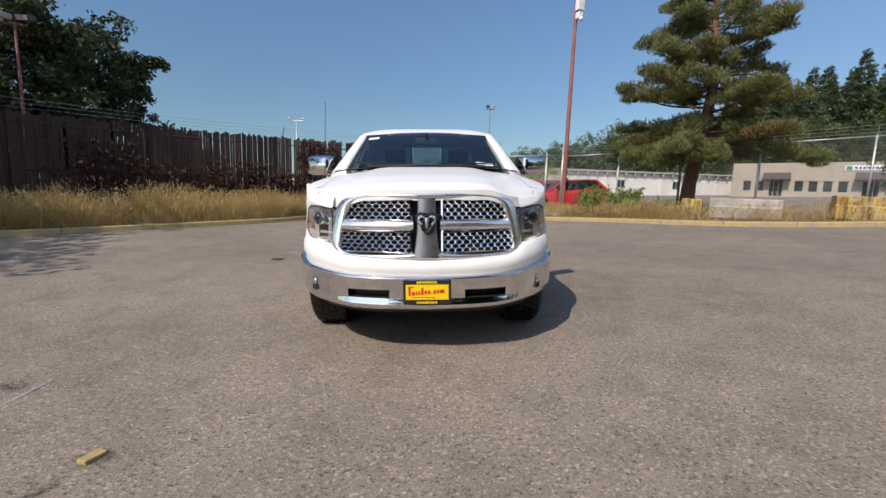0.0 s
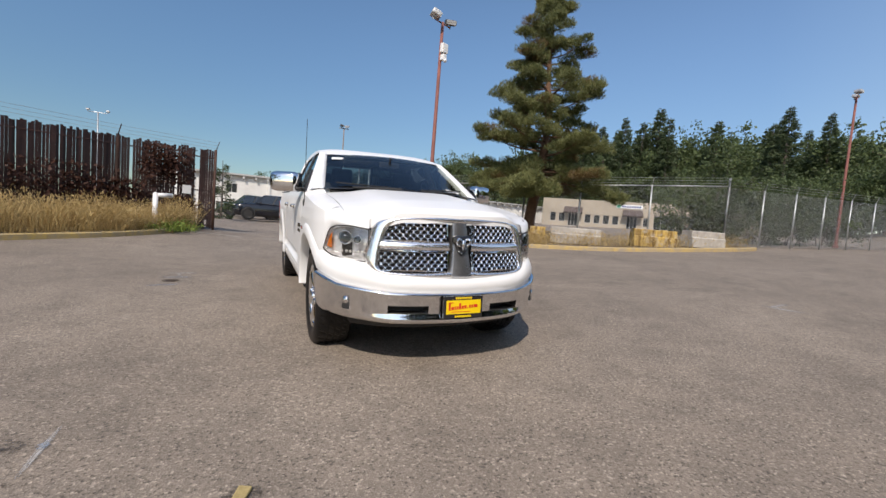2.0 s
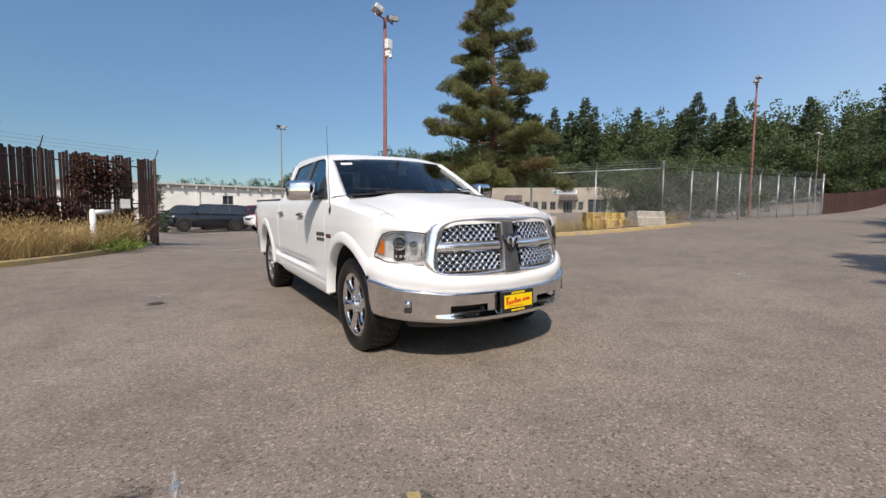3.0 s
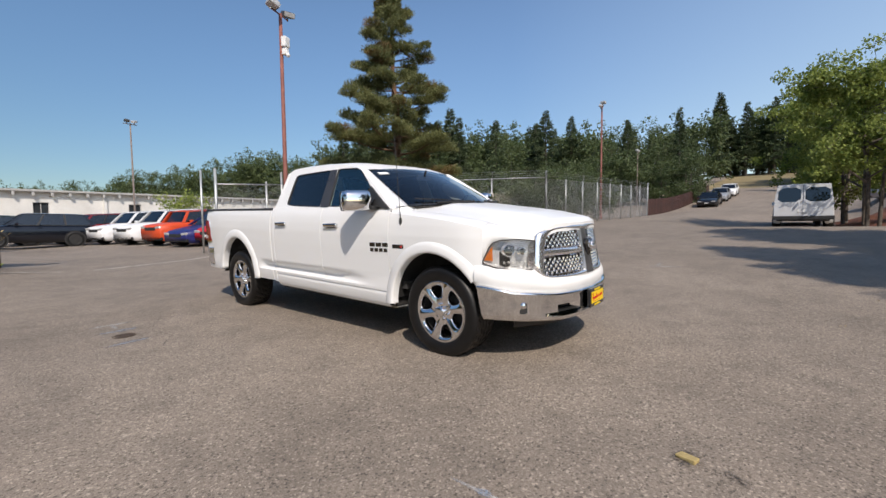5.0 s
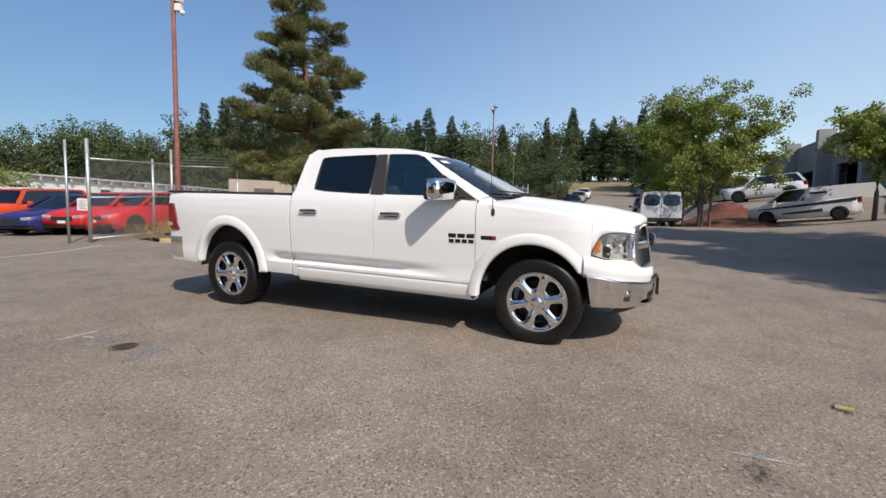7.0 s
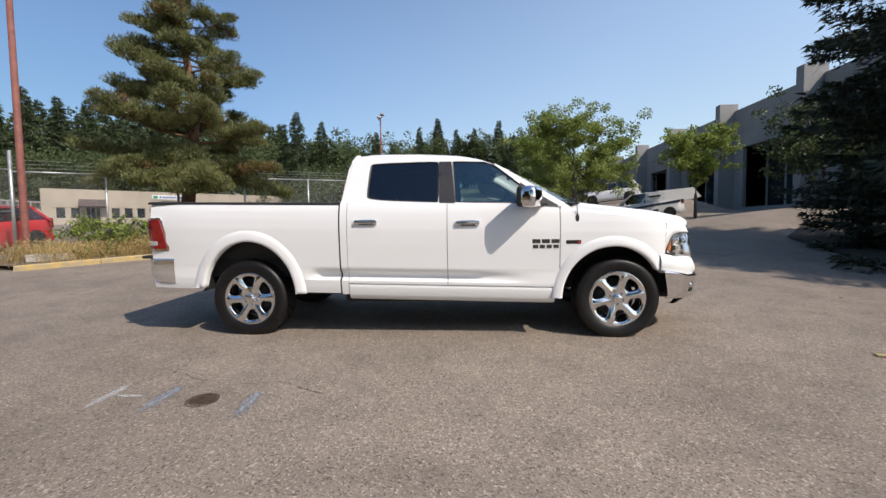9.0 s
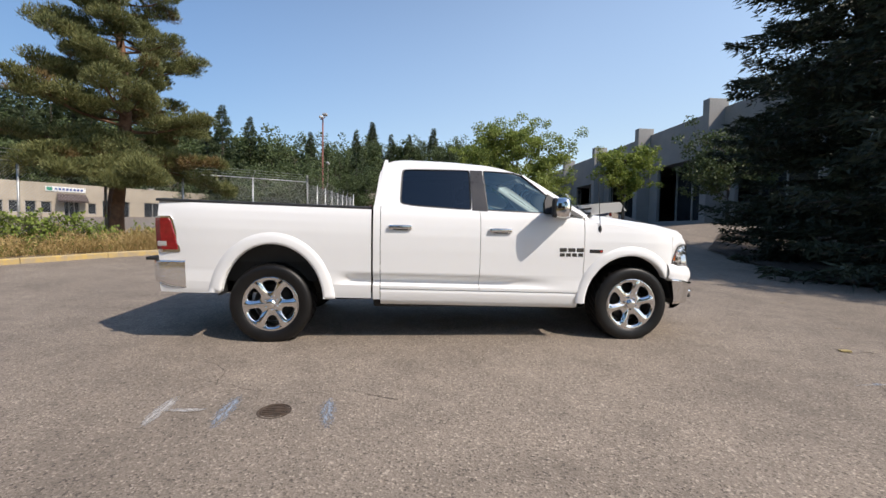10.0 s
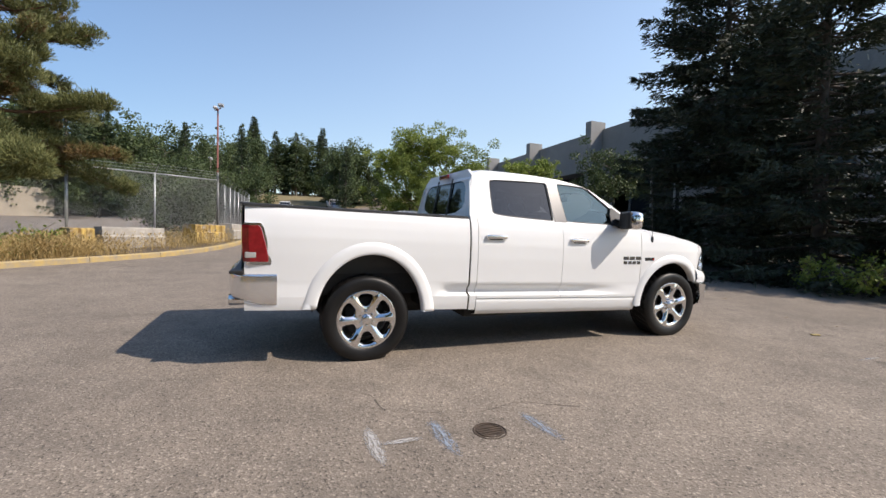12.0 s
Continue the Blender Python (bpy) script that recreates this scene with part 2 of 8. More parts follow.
def box(bm, x0, x1, y0, y1, z0, z1, bevel=0.0, m=None):
    r = bmesh.ops.create_cube(bm, size=1.0)
    vs = r["verts"]
    for v in vs:
        v.co = Vector(((x0 + x1) / 2 + v.co.x * (x1 - x0), (y0 + y1) / 2 + v.co.y * (y1 - y0), (z0 + z1) / 2 + v.co.z * (z1 - z0)))
    if bevel:
        es = list({e for v in vs for e in v.link_edges})
        r2 = bmesh.ops.bevel(bm, geom=es, offset=bevel, segments=2, affect="EDGES", profile=0.6)
        vs = list({v for f in r2["faces"] for v in f.verts} | {v for v in vs if v.is_valid})
    if m is not None:
        bmesh.ops.transform(bm, matrix=m, verts=vs)
    return bm


def rod(bm, p0, p1, r0, r1=None, seg=8, caps=True):
    p0, p1 = Vector(p0), Vector(p1)
    d = p1 - p0
    m = Matrix.Translation((p0 + p1) / 2) @ d.to_track_quat("Z", "Y").to_matrix().to_4x4()
    bmesh.ops.create_cone(bm, cap_ends=caps, segments=seg, radius1=r0, radius2=r0 if r1 is None else r1, depth=d.length, matrix=m)
    return bm


def ball(bm, c, r, seg=12, scale=(1, 1, 1)):
    bmesh.ops.create_uvsphere(bm, u_segments=seg, v_segments=max(6, seg // 2), radius=r, matrix=Matrix.Translation(c) @ Matrix.Diagonal((*scale, 1)))
    return bm


def grid(bm, rows, close=False):
    """Faces over rows of points of equal length."""
    vs = [[bm.verts.new(p) for p in row] for row in rows]
    n = len(vs[0])
    for a, b in zip(vs, vs[1:]):
        for i in range(n if close else n - 1):
            j = (i + 1) % n
            q = [a[i], a[j], b[j], b[i]]
            if len({v.co.to_tuple(6) for v in q}) > 2:
                try:
                    bm.faces.new(q)
                except ValueError:
                    pass
    return vs


def lathe(bm, profile, seg=48, axis="x"):
    """Revolves (radius, along) points about an axis."""
    rows = []
    for r, a in profile:
        row = []
        for i in range(seg):
            t = 2 * math.pi * i / seg
            c, s = r * math.cos(t), r * math.sin(t)
            row.append((a, c, s) if axis == "x" else (c, a, s) if axis == "y" else (c, s, a))
        rows.append(row)
    grid(bm, rows, close=True)
    return bm


def soft_step(a, b, x):
    t = min(max((x - a) / (b - a), 0), 1)
    return t * t * (3 - 2 * t)


# ---- ground ----
def ground_z(x, y):
    """The lot: it falls gently to one side, climbs to the other, and the street beyond climbs further."""
    def bend(a, w=1.5):
        return 0.5 * ((x - a) + math.sqrt((x - a) ** 2 + w * w))
    z = 0.034 * x + 0.027 * bend(2.0) - 0.031 * bend(15.5) - 0.0065
    z += 0.034 * (0.5 * ((-3.0 - x) + math.sqrt((x + 3.0) ** 2 + 1.5)))
    z += 0.025 * (max(y - 4, 0) - max(y - 14, 0)) * (1 - soft_step(-3.5, -1.0, x))
    hill = bend(42, 6) - bend(120, 6)
    z += 0.105 * hill * (1 - soft_step(12, 27, y)) * soft_step(-60, -25, y)
    z += 0.015 * hill * soft_step(12, 27, y)
    rise = 0.5 * ((-6.4 - y) + math.sqrt((y + 6.4) ** 2 + 1.0)) - 0.5 * ((-14.0 - y) + math.sqrt((y + 14.0) ** 2 + 1.0))
    z += 0.12 * rise * soft_step(9, 15, x)
    z -= 0.42 * soft_step(15, 22, x) * (1 - soft_step(0, 3.5, y)) * (1 - soft_step(34, 44, x))
    z += 1.2 * soft_step(27.0, 29.5, x) * (1 - soft_step(-7.4, -5.6, y)) * (1 - soft_step(40, 48, x)) * soft_step(-19, -14.5, y)
    return z


def spread(lo, hi, step, far, grow=1.28):
    a = list(np.arange(lo, hi + 1e-6, step))
    d, p = step, a[-1]
    while p < far:
        d *= grow
        p += d
        a.append(p)
    d, p = step, a[0]
    while p > -far:
        d *= grow
        p -= d
        a.insert(0, p)
    return a


xs, ys = spread(-12, 34, 1.0, 2600), spread(-18, 26, 1.0, 2600)
bm = bmesh.new()
grid(bm, [[(x, y, ground_z(x, y)) for x in xs] for y in ys])
for f in bm.faces:
    c = f.calc_center_median()
    f.material_index = 0 if (-45 < c.x < (76 if c.y < 9 else 130) and -45 < c.y < 75) else 1
tagged(part("ground", bm, [ASPHALT, FIELD], smooth=True), "worn grey-brown asphalt lot with open land beyond", "ground", kind="structure")


def sheet(name, outline, material, lift, label, category, step=0.8):
    """A bed that follows the ground, a little above it."""
    bm = bmesh.new()
    vs = [bm.verts.new((x, y, 0)) for x, y in outline]
    f = bm.faces.new(vs)
    bmesh.ops.triangulate(bm, faces=[f])
    for _ in range(4):
        long = [e for e in bm.edges if e.calc_length() > step]
        if not long:
            break
        bmesh.ops.subdivide_edges(bm, edges=long, cuts=1)
        bmesh.ops.triangulate(bm, faces=bm.faces[:])
    for v in bm.verts:
        v.co.z = ground_z(v.co.x, v.co.y) + lift + (0.03 * noise.noise((v.co.x * 0.9, v.co.y * 0.9, 0)) if not v.is_boundary else 0)
    return tagged(part(name, bm, material, smooth=True), label, category, kind="structure")


def smooth_line(points, n):
    """Evenly sampled Catmull-Rom line through points of any dimension."""
    p = np.array(points, float)
    p = np.vstack([2 * p[0] - p[1], p, 2 * p[-1] - p[-2]])
    out = []
    for i in range(1, len(p) - 2):
        for t in np.linspace(0, 1, 24, endpoint=False):
            a, b, c, d = p[i - 1], p[i], p[i + 1], p[i + 2]
            out.append(0.5 * (2 * b + (c - a) * t + (2 * a - 5 * b + 4 * c - d) * t * t + (3 * b - a - 3 * c + d) * t ** 3))
    out.append(p[-2])
    out = np.array(out)
    s = np.concatenate([[0], np.cumsum(np.linalg.norm(np.diff(out, axis=0), axis=1))])
    u = np.linspace(0, s[-1], n)
    return np.stack([np.interp(u, s, out[:, k]) for k in range(out.shape[1])], 1)


def curb(line, material, label, width=0.15, height=0.13):
    """A kerb of cast lengths along a line."""
    root = thing("curb", label, "curb", kind="structure")
    pts = smooth_line(line, max(2, int(sum(math.dist(a, b) for a, b in zip(line, line[1:])) / 1.5)) * 4 + 1)
    for i in range(0, len(pts) - 4, 4):
        bm = bmesh.new()
        rows = []
        for k in range(5):
            p = pts[i + k]
            d = pts[min(i + k + 1, len(pts) - 1)] - pts[max(i + k - 1, 0)]
            d = d / np.linalg.norm(d)
            if k in (0, 4):
                p = p + d * (0.006 if k == 0 else -0.006)
            n = np.array((-d[1], d[0]))
            z = ground_z(*p)
            prof = [(-width / 2, -0.1), (-width / 2, height - 0.025), (-width / 2 + 0.03, height), (width / 2 - 0.02, height), (width / 2, height - 0.02), (width / 2, -0.1)]
            rows.append([(*(p + n * o), z + h) for o, h in prof])
        vs = grid(bm, rows)
        bm.faces.new(vs[0])
        bm.faces.new(vs[-1][::-1])
        part("curb_stone", bm, material, root)
    return root


RIGHT_CURB = [(3.6, 11.95), (4.8, 10.9), (6.0, 9.8), (7.3, 8.3), (8.6, 7.2), (10.7, 6.3), (14.0, 5.8), (15.6, 5.9)]
LEFT_CURB = [(-3.7, 11.0), (-4.65, 9.3), (-6.2, 7.6), (-8.6, 5.3), (-12.0, 2.5)]
curb(RIGHT_CURB, YELLOW_CURB, "worn yellow-painted concrete kerb along the weedy island")
curb(LEFT_CURB, YELLOW_CURB, "faded yellow concrete kerb below the dry grass")
sheet("planting_bed", [(3.7, 12.05), (4.9, 11.0), (6.1, 9.9), (7.4, 8.4), (8.7, 7.3), (10.8, 6.4), (14.0, 5.9), (15.6, 6.0), (16.2, 7.2), (11.6, 11.2), (7.0, 14.6), (4.0, 13.6)], SOIL, 0.11, "dry soil island with weeds behind the yellow kerb", "planting bed")
sheet("planting_bed", [(-3.6, 11.1), (-4.55, 9.4), (-6.1, 7.7), (-8.5, 5.4), (-11.9, 2.6), (-15, 3.2), (-10.5, 8.0), (-8.5, 10.0), (-5.3, 12.6), (-3.0, 14.0)], SOIL, 0.11, "soil strip with dry grass below the slatted fence", "planting bed")


def mound(name, cx, cy, rx, ry, height, material, label):
    """A low heap of mulch."""
    bm = bmesh.new()
    rows = []
    for r in np.linspace(0, 1, 9):
        row = []
        for a in np.linspace(0, 2 * math.pi, 40, endpoint=False):
            k = r * (1 + 0.1 * math.sin(3 * a + 1) + 0.06 * math.sin(7 * a))
            x, y = cx + rx * k * math.cos(a), cy + ry * k * math.sin(a)
            row.append((x, y, ground_z(x, y) + height * (1 - soft_step(0.25, 1.0, r)) + 0.05 * noise.noise((x, y, 2)) * (r < 0.95) - 0.02 * (r == 1) + 0.02))
        rows.append(row)
    grid(bm, rows, close=True)
    return tagged(part(name, bm, material, smooth=True), label, "planting bed", kind="structure")


mound("mulch_bed", 26.4, -6.3, 7.0, 2.6, 0.5, BARK_MULCH, "raised bed of red bark mulch under the trees")
# added dark sheet that stands in for shaded asphalt below the boughs
sheet("spruce_shade_bed", [(3.0, -6.4), (6.0, -7.4), (9.5, -8.8), (12.5, -11.6), (13.0, -17), (-9, -22), (-6, -12), (-0.8, -9.4), (1.4, -7.6)], SHADE_MULCH, 0.06, "dark sheet for the shade under the spruces, textured like mulch", "planting bed")

# ---- fences ----
def chain_link(p0, p1, z_low, height, parent, gap=0.075):
    """Diagonal wires of a chain-link panel between two points, following the slope."""
    p0, p1 = np.array(p0, float), np.array(p1, float)
    length = np.linalg.norm(p1 - p0)
    d = (p1 - p0) / length
    n = np.array((-d[1], d[0])) * 0.004
    verts, faces = [], []
    r = 0.0017
    for side in (1, -1):
        for s in np.arange(-height, length, gap):
            a, b = max(s, 0.0), min(s + height, length)
            if b - a < 0.03:
                continue
            za, zb = a - s, b - s
            if side < 0:
                za, zb = height - za, height - zb
            ends = []
            for q, h in ((a, za), (b, zb)):
                xy = p0 + d * q
                ends.append((xy, z_low(*xy) + h))
            k = len(verts)
            for xy, z in ends:
                for ox, oz in ((0.0, r), (r, -r), (-r, -r)):
                    verts.append((xy[0] + side * n[0] + d[0] * ox + n[0] * (1 if oz > 0 else -0.5), xy[1] + side * n[1] + d[1] * ox + n[1] * (1 if oz > 0 else -0.5), z + oz))
            for i in range(3):
                j = (i + 1) % 3
                faces.append((k + i, k + j, k + 3 + j, k + 3 + i))
    ob = from_arrays("chain_link", verts, faces, WIRE, parent)
    ob["kind"] = "stuff"
    return ob


def link_fence(points, height, label, spacing=2.6, wires=True, top_rail=True, gap=0.075):
    root = thing("chain_link_fence", label, "fence")
    n = 0
    for a, b in zip(points, points[1:]):
        L = math.dist(a, b)
        k = max(1, round(L / spacing))
        stops = [(a[0] + (b[0] - a[0]) * i / k, a[1] + (b[1] - a[1]) * i / k) for i in range(k + 1)]
        for i, (x, y) in enumerate(stops):
            if i == 0 and n:
                continue
            n += 1
            end = i in (0, k)
            z, r = ground_z(x, y), 0.042 if end else 0.03
            bm = bmesh.new()
            rod(bm, (x, y, z - 0.1), (x, y, z + height + (0.3 if end else 0.02)), r, seg=10)
            ball(bm, (x, y, z + height + (0.3 if end else 0.02)), r * 1.15, 8, (1, 1, 0.6))
            post = part("post", bm, GALV, root, smooth=True)
            if wires and not end:
                bm = bmesh.new()
                rod(bm, (x, y, z + height), (x - 0.14, y - 0.16, z + height + 0.3), 0.012, seg=5)
                part("wire_arm", bm, GALV, root)
        if top_rail:
            for (x0, y0), (x1, y1) in zip(stops, stops[1:]):
                bm = bmesh.new()
                rod(bm, (x0, y0, ground_z(x0, y0) + height), (x1, y1, ground_z(x1, y1) + height), 0.021, seg=8)
                part("top_rail", bm, GALV, root, smooth=True)
        chain_link(a, b, lambda x, y: ground_z(x, y) + 0.04, height - 0.05, root, gap)
        if wires:
            for w in range(3):
                bm = bmesh.new()
                for (x0, y0), (x1, y1) in zip(stops, stops[1:]):
                    o = 0.05 + 0.045 * w
                    rod(bm, (x0 - o, y0 - o, ground_z(x0, y0) + height + 0.1 * (w + 1)), (x1 - o, y1 - o, ground_z(x1, y1) + height + 0.1 * (w + 1)), 0.0045, seg=4, caps=False)
                tagged(part("barbed_wire", bm, WIRE, root), kind="stuff")
    return root


link_fence([(9.5, 12.2), (11.38, 10.73), (15.67, 7.15)], 2.45, "galvanised chain-link fence with barbed wire behind the concrete barriers")
link_fence([(15.67, 7.15), (34.5, 7.2)], 2.4, "long galvanised chain-link fence along the street", spacing=2.3, top_rail=False, gap=0.09)
link_fence([(5.6, 14.2), (9.5, 12.2)], 2.45, "chain-link fence beside the pine tree", gap=0.09)


def gate_posts():
    root = thing("gate", "open chain-link gate between tall posts with a notice sign", "gate")
    for x, y, r, m, h in ((2.84, 13.9, 0.05, GALV, 3.05), (2.5, 14.3, 0.036, GALV, 3.0), (4.9, 14.15, 0.04, GALV, 2.6), (5.6, 14.2, 0.045, GALV, 3.0)):
        bm = bmesh.new()
        z = ground_z(x, y)
        rod(bm, (x, y, z - 0.1), (x, y, z + h), r, seg=12)
        ball(bm, (x, y, z + h), r * 1.1, 8, (1, 1, 0.6))
        part("gate_post", bm, m, root, smooth=True)
    for zz in (0.12, 1.35, 2.5):
        bm = bmesh.new()
        rod(bm, (2.84, 13.9, ground_z(2.84, 13.9) + zz), (5.6, 14.2, ground_z(5.6, 14.2) + zz), 0.022, seg=8)
        part("rail", bm, GALV, root, smooth=True)
    chain_link((2.84, 13.9), (5.6, 14.2), lambda x, y: ground_z(x, y) + 0.1, 2.4, root, 0.09)
    bm = bmesh.new()
    box(bm, 2.5, 2.76, 13.82, 13.835, 1.1, 1.45, 0.003)
    sign = part("notice_sign", bm, WHITE_PAINT, root, "white notice sign")
    bm = bmesh.new()
    for k in range(5):
        box(bm, 2.54, 2.72 - 0.04 * (k % 2), 13.812, 13.8155, 1.15 + 0.055 * k, 1.165 + 0.055 * k)
    part("printed_bar", bm, surface("sign_ink", (0.1, 0.09, 0.09), (0.2, 0.17, 0.17), depth=0), sign)
    return root


gate_posts()


DARK_POST = surface("dark_rusty_post", (0.03, 0.016, 0.012), (0.1, 0.05, 0.035), 5.0, 0.8, fine=30, depth=0.002)


def slat_fence(points, height, label):
    """Chain-link fence woven with upright brown slats, some missing or slipped."""
    root = thing("slatted_fence", label, "fence")
    rng = random.Random(4)
    bm = bmesh.new()
    box(bm, -0.034, 0.034, -0.004, 0.004, 0, 1)
    me = bpy.data.meshes.new("slat")
    bm.to_mesh(me)
    bm.free()
    me.materials.append(SLAT)
    count = 0
    for a, b in zip(points, points[1:]):
        L = math.dist(a, b)
        ang = math.degrees(math.atan2(b[1] - a[1], b[0] - a[0]))
        k = max(1, round(L / 3.0))
        for i in range(k + 1):
            x, y = a[0] + (b[0] - a[0]) * i / k, a[1] + (b[1] - a[1]) * i / k
            z = ground_z(x, y)
            bm = bmesh.new()
            rod(bm, (x, y, z - 0.1), (x, y, z + height + 0.05), 0.045, seg=8)
            rod(bm, (x, y, z + height), (x + 0.12, y - 0.14, z + height + 0.34), 0.014, seg=5)
            part("post", bm, DARK_POST, root, smooth=True)
        for zz in (0.15, height - 0.25, 1.35):
            bm = bmesh.new()
            rod(bm, (*a, ground_z(*a) + zz), (*b, ground_z(*b) + zz), 0.02, seg=6)
            part("rail", bm, SLAT, root)
        for w in range(3):
            bm = bmesh.new()
            rod(bm, (a[0] + 0.03 * w, a[1] - 0.04 * w, ground_z(*a) + height + 0.1 + 0.1 * w), (b[0] + 0.03 * w, b[1] - 0.04 * w, ground_z(*b) + height + 0.1 + 0.1 * w), 0.004, seg=4)
            part("barbed_wire", bm, WIRE, root)
        s = 0.04
        while s < L - 0.03:
            if rng.random() > 0.055:
                x, y = a[0] + (b[0] - a[0]) * s / L, a[1] + (b[1] - a[1]) * s / L
                low = rng.choice((0.05, 0.05, 0.05, 0.05, 0.12, 0.3)) + rng.uniform(-0.03, 0.03)
                top = height + rng.uniform(-0.06, 0.04)
                at = pose(x, y, ground_z(x, y) + low, rng.uniform(-0.3, 0.3), rng.uniform(-0.25, 0.25), ang + rng.uniform(-5, 5)) @ Matrix.Diagonal((1, 1, top - low, 1))
                shared("slat", me, root, at)
                count += 1
            s += 0.0735
    return root


slat_fence([(-2.8, 13.3), (-5.3, 12.0), (-8.4, 9.3), (-10.2, 7.0), (-14.5, 2.8)], 2.75, "dark brown slatted privacy fence with barbed wire arms")


# ---- lamp posts ----
GREY_BROWN = surface("weathered_brown_pole", (0.12, 0.095, 0.08), (0.26, 0.21, 0.18), 5.0, 0.75, fine=30, depth=0.002)
def lamp_post(x, y, height, heads, material, radius, label, box_at=None, arm=0.55, turn=0.0):
    root = thing("lamp_post", label, "lamp post", pose(x, y, ground_z(x, y), 0, 0, turn))
    bm = bmesh.new()
    lathe(bm, [(radius * 1.9, -0.1), (radius * 1.9, 0.12), (radius * 1.15, 0.16), (radius, 0.5), (radius * 0.72, height), (0.01, height + 0.01)], 14, "z")
    part("pole", bm, material, root, smooth=True)
    bm = bmesh.new()
    rod(bm, (-arm, 0, height - 0.05), (arm, 0, height - 0.05), 0.03, seg=8)
    part("cross_arm", bm, material, root)
    for sx, tilt, spin, dark in heads:
        m = Matrix.Translation((sx * arm, 0, height + 0.12)) @ pose(0, 0, 0, tilt, 0, spin) @ Matrix.Scale(1.25 if height > 9.2 else 0.85, 4)
        bm = bmesh.new()
        box(bm, -0.2, 0.2, -0.16, 0.16, -0.05, 0.13, 0.05, m)
        rod(bm, m @ Vector((0, 0, -0.16)), m @ Vector((0, 0, -0.04)), 0.03, seg=8)
        head = part("floodlight", bm, LAMP_DARK if dark else LAMP_GREY, root, smooth=False)
        bm = bmesh.new()
        box(bm, -0.17, 0.17, -0.185, -0.162, -0.03, 0.11, 0.006, m)
        part("lamp_glass", bm, LAMP_GREY, head, "pale glass front")
    if box_at:
        bm = bmesh.new()
        box(bm, -0.16, 0.16, -0.3, -0.1, box_at - 0.2, box_at + 0.2, 0.03)
        box(bm, -0.1, 0.1, -0.3, -0.08, box_at - 0.5, box_at - 0.25, 0.03)
        ball(bm, (0, -0.3, box_at - 0.52), 0.09, 10)
        part("camera_box", bm, WHITE_PAINT, root, "white box clamped to the pole")
    return root


lamp_post(5.62, 13.9, 9.35, [(-1, 25, 60, False), (1, 20, -35, True)], RUST_POLE, 0.092, "tall rusty red lamp post with two floodlights", 8.2, 0.5, 25)
lamp_post(4.8, 31.4, 7.6, [(-0.5, 10, 80, True), (0.6, 15, -40, False)], GREY_BROWN, 0.06, "thin weathered lamp post in the car lot", None, 0.4, 10)
lamp_post(27.7, 8.7, 8.15, [(-1, 15, 50, False), (1, 15, -20, False)], RUST_POLE, 0.07, "brown lamp post behind the chain-link fence", None, 0.45, 30)
lamp_post(49.7, 12.2, 6.4, [(-1, 15, 50, False), (0.4, 15, -20, False)], GREY_BROWN, 0.06, "distant lamp post before the trees", None, 0.45, 0)
lamp_post(-11.4, 8.9, 5.3, [(-1, 15, 50, False), (1, 15, -20, True)], RUST_POLE, 0.042, "rusty lamp post by the slatted fence", None, 0.26, 20)
lamp_post(-15.9, 48.9, 8.8, [(-1, 5, 90, False), (1, 5, -90, False)], GALV, 0.08, "distant lamp post with two pale heads", None, 0.8, 0)


# ---- concrete barriers, blocks, bollard ----
def barrier(x, y, turn, length, label, material, height=0.46, width=0.42):
    root = thing("concrete_barrier", label, "barrier", pose(x, y, ground_z(x, y) + 0.1, 0, 0, turn))
    bm = bmesh.new()
    prof = [(-width / 2, 0), (-width / 2, height * 0.55), (-width / 2 + 0.05, height * 0.62), (-width / 2 + 0.05, height - 0.03), (-width / 2 + 0.08, height), (width / 2 - 0.08, height), (width / 2 - 0.05, height - 0.03), (width / 2 - 0.05, height * 0.62), (width / 2, height * 0.55), (width / 2, 0)]
    rows = []
    rng = random.Random(int(x * 10))
    for i in range(13):
        u = -length / 2 + length * i / 12
        rows.append([(u + rng.uniform(-0.008, 0.008), a + rng.uniform(-0.008, 0.008), h + rng.uniform(-0.008, 0.008) * (h > 0)) for a, h in prof])
    vs = grid(bm, rows)
    bm.faces.new(vs[0])
    bm.faces.new(vs[-1][::-1])
    part("barrier_body", bm, material, root)
    return root


def stained_yellow():
    m, nt, b = shader("stained_yellow_concrete")
    at = coords(nt, False)
    mp = add(nt, "ShaderNodeMapping")
    mp.inputs["Scale"].default_value = (9, 9, 0.6)
    nt.links.new(at, mp.inputs["Vector"])
    n1 = noise_tex(nt, mp.outputs["Vector"], 1.0, 4.0)
    n2 = noise_tex(nt, at, 5.0, 5.0)
    col = mix(nt, ramp(nt, n1.outputs["Fac"], [(0.4, (0, 0, 0)), (0.6, (1, 1, 1))]), (0.17, 0.1, 0.03), (0.52, 0.36, 0.1))
    col = mix(nt, ramp(nt, n2.outputs["Fac"], [(0.5, (0, 0, 0)), (0.72, (1, 1, 1))]), col, (0.42, 0.38, 0.31))
    nt.links.new(col, b.inputs["Base Color"])
    b.inputs["Roughness"].default_value = 0.9
    bump(nt, b, n2.outputs["Fac"], 0.5, 0.006)
    return m


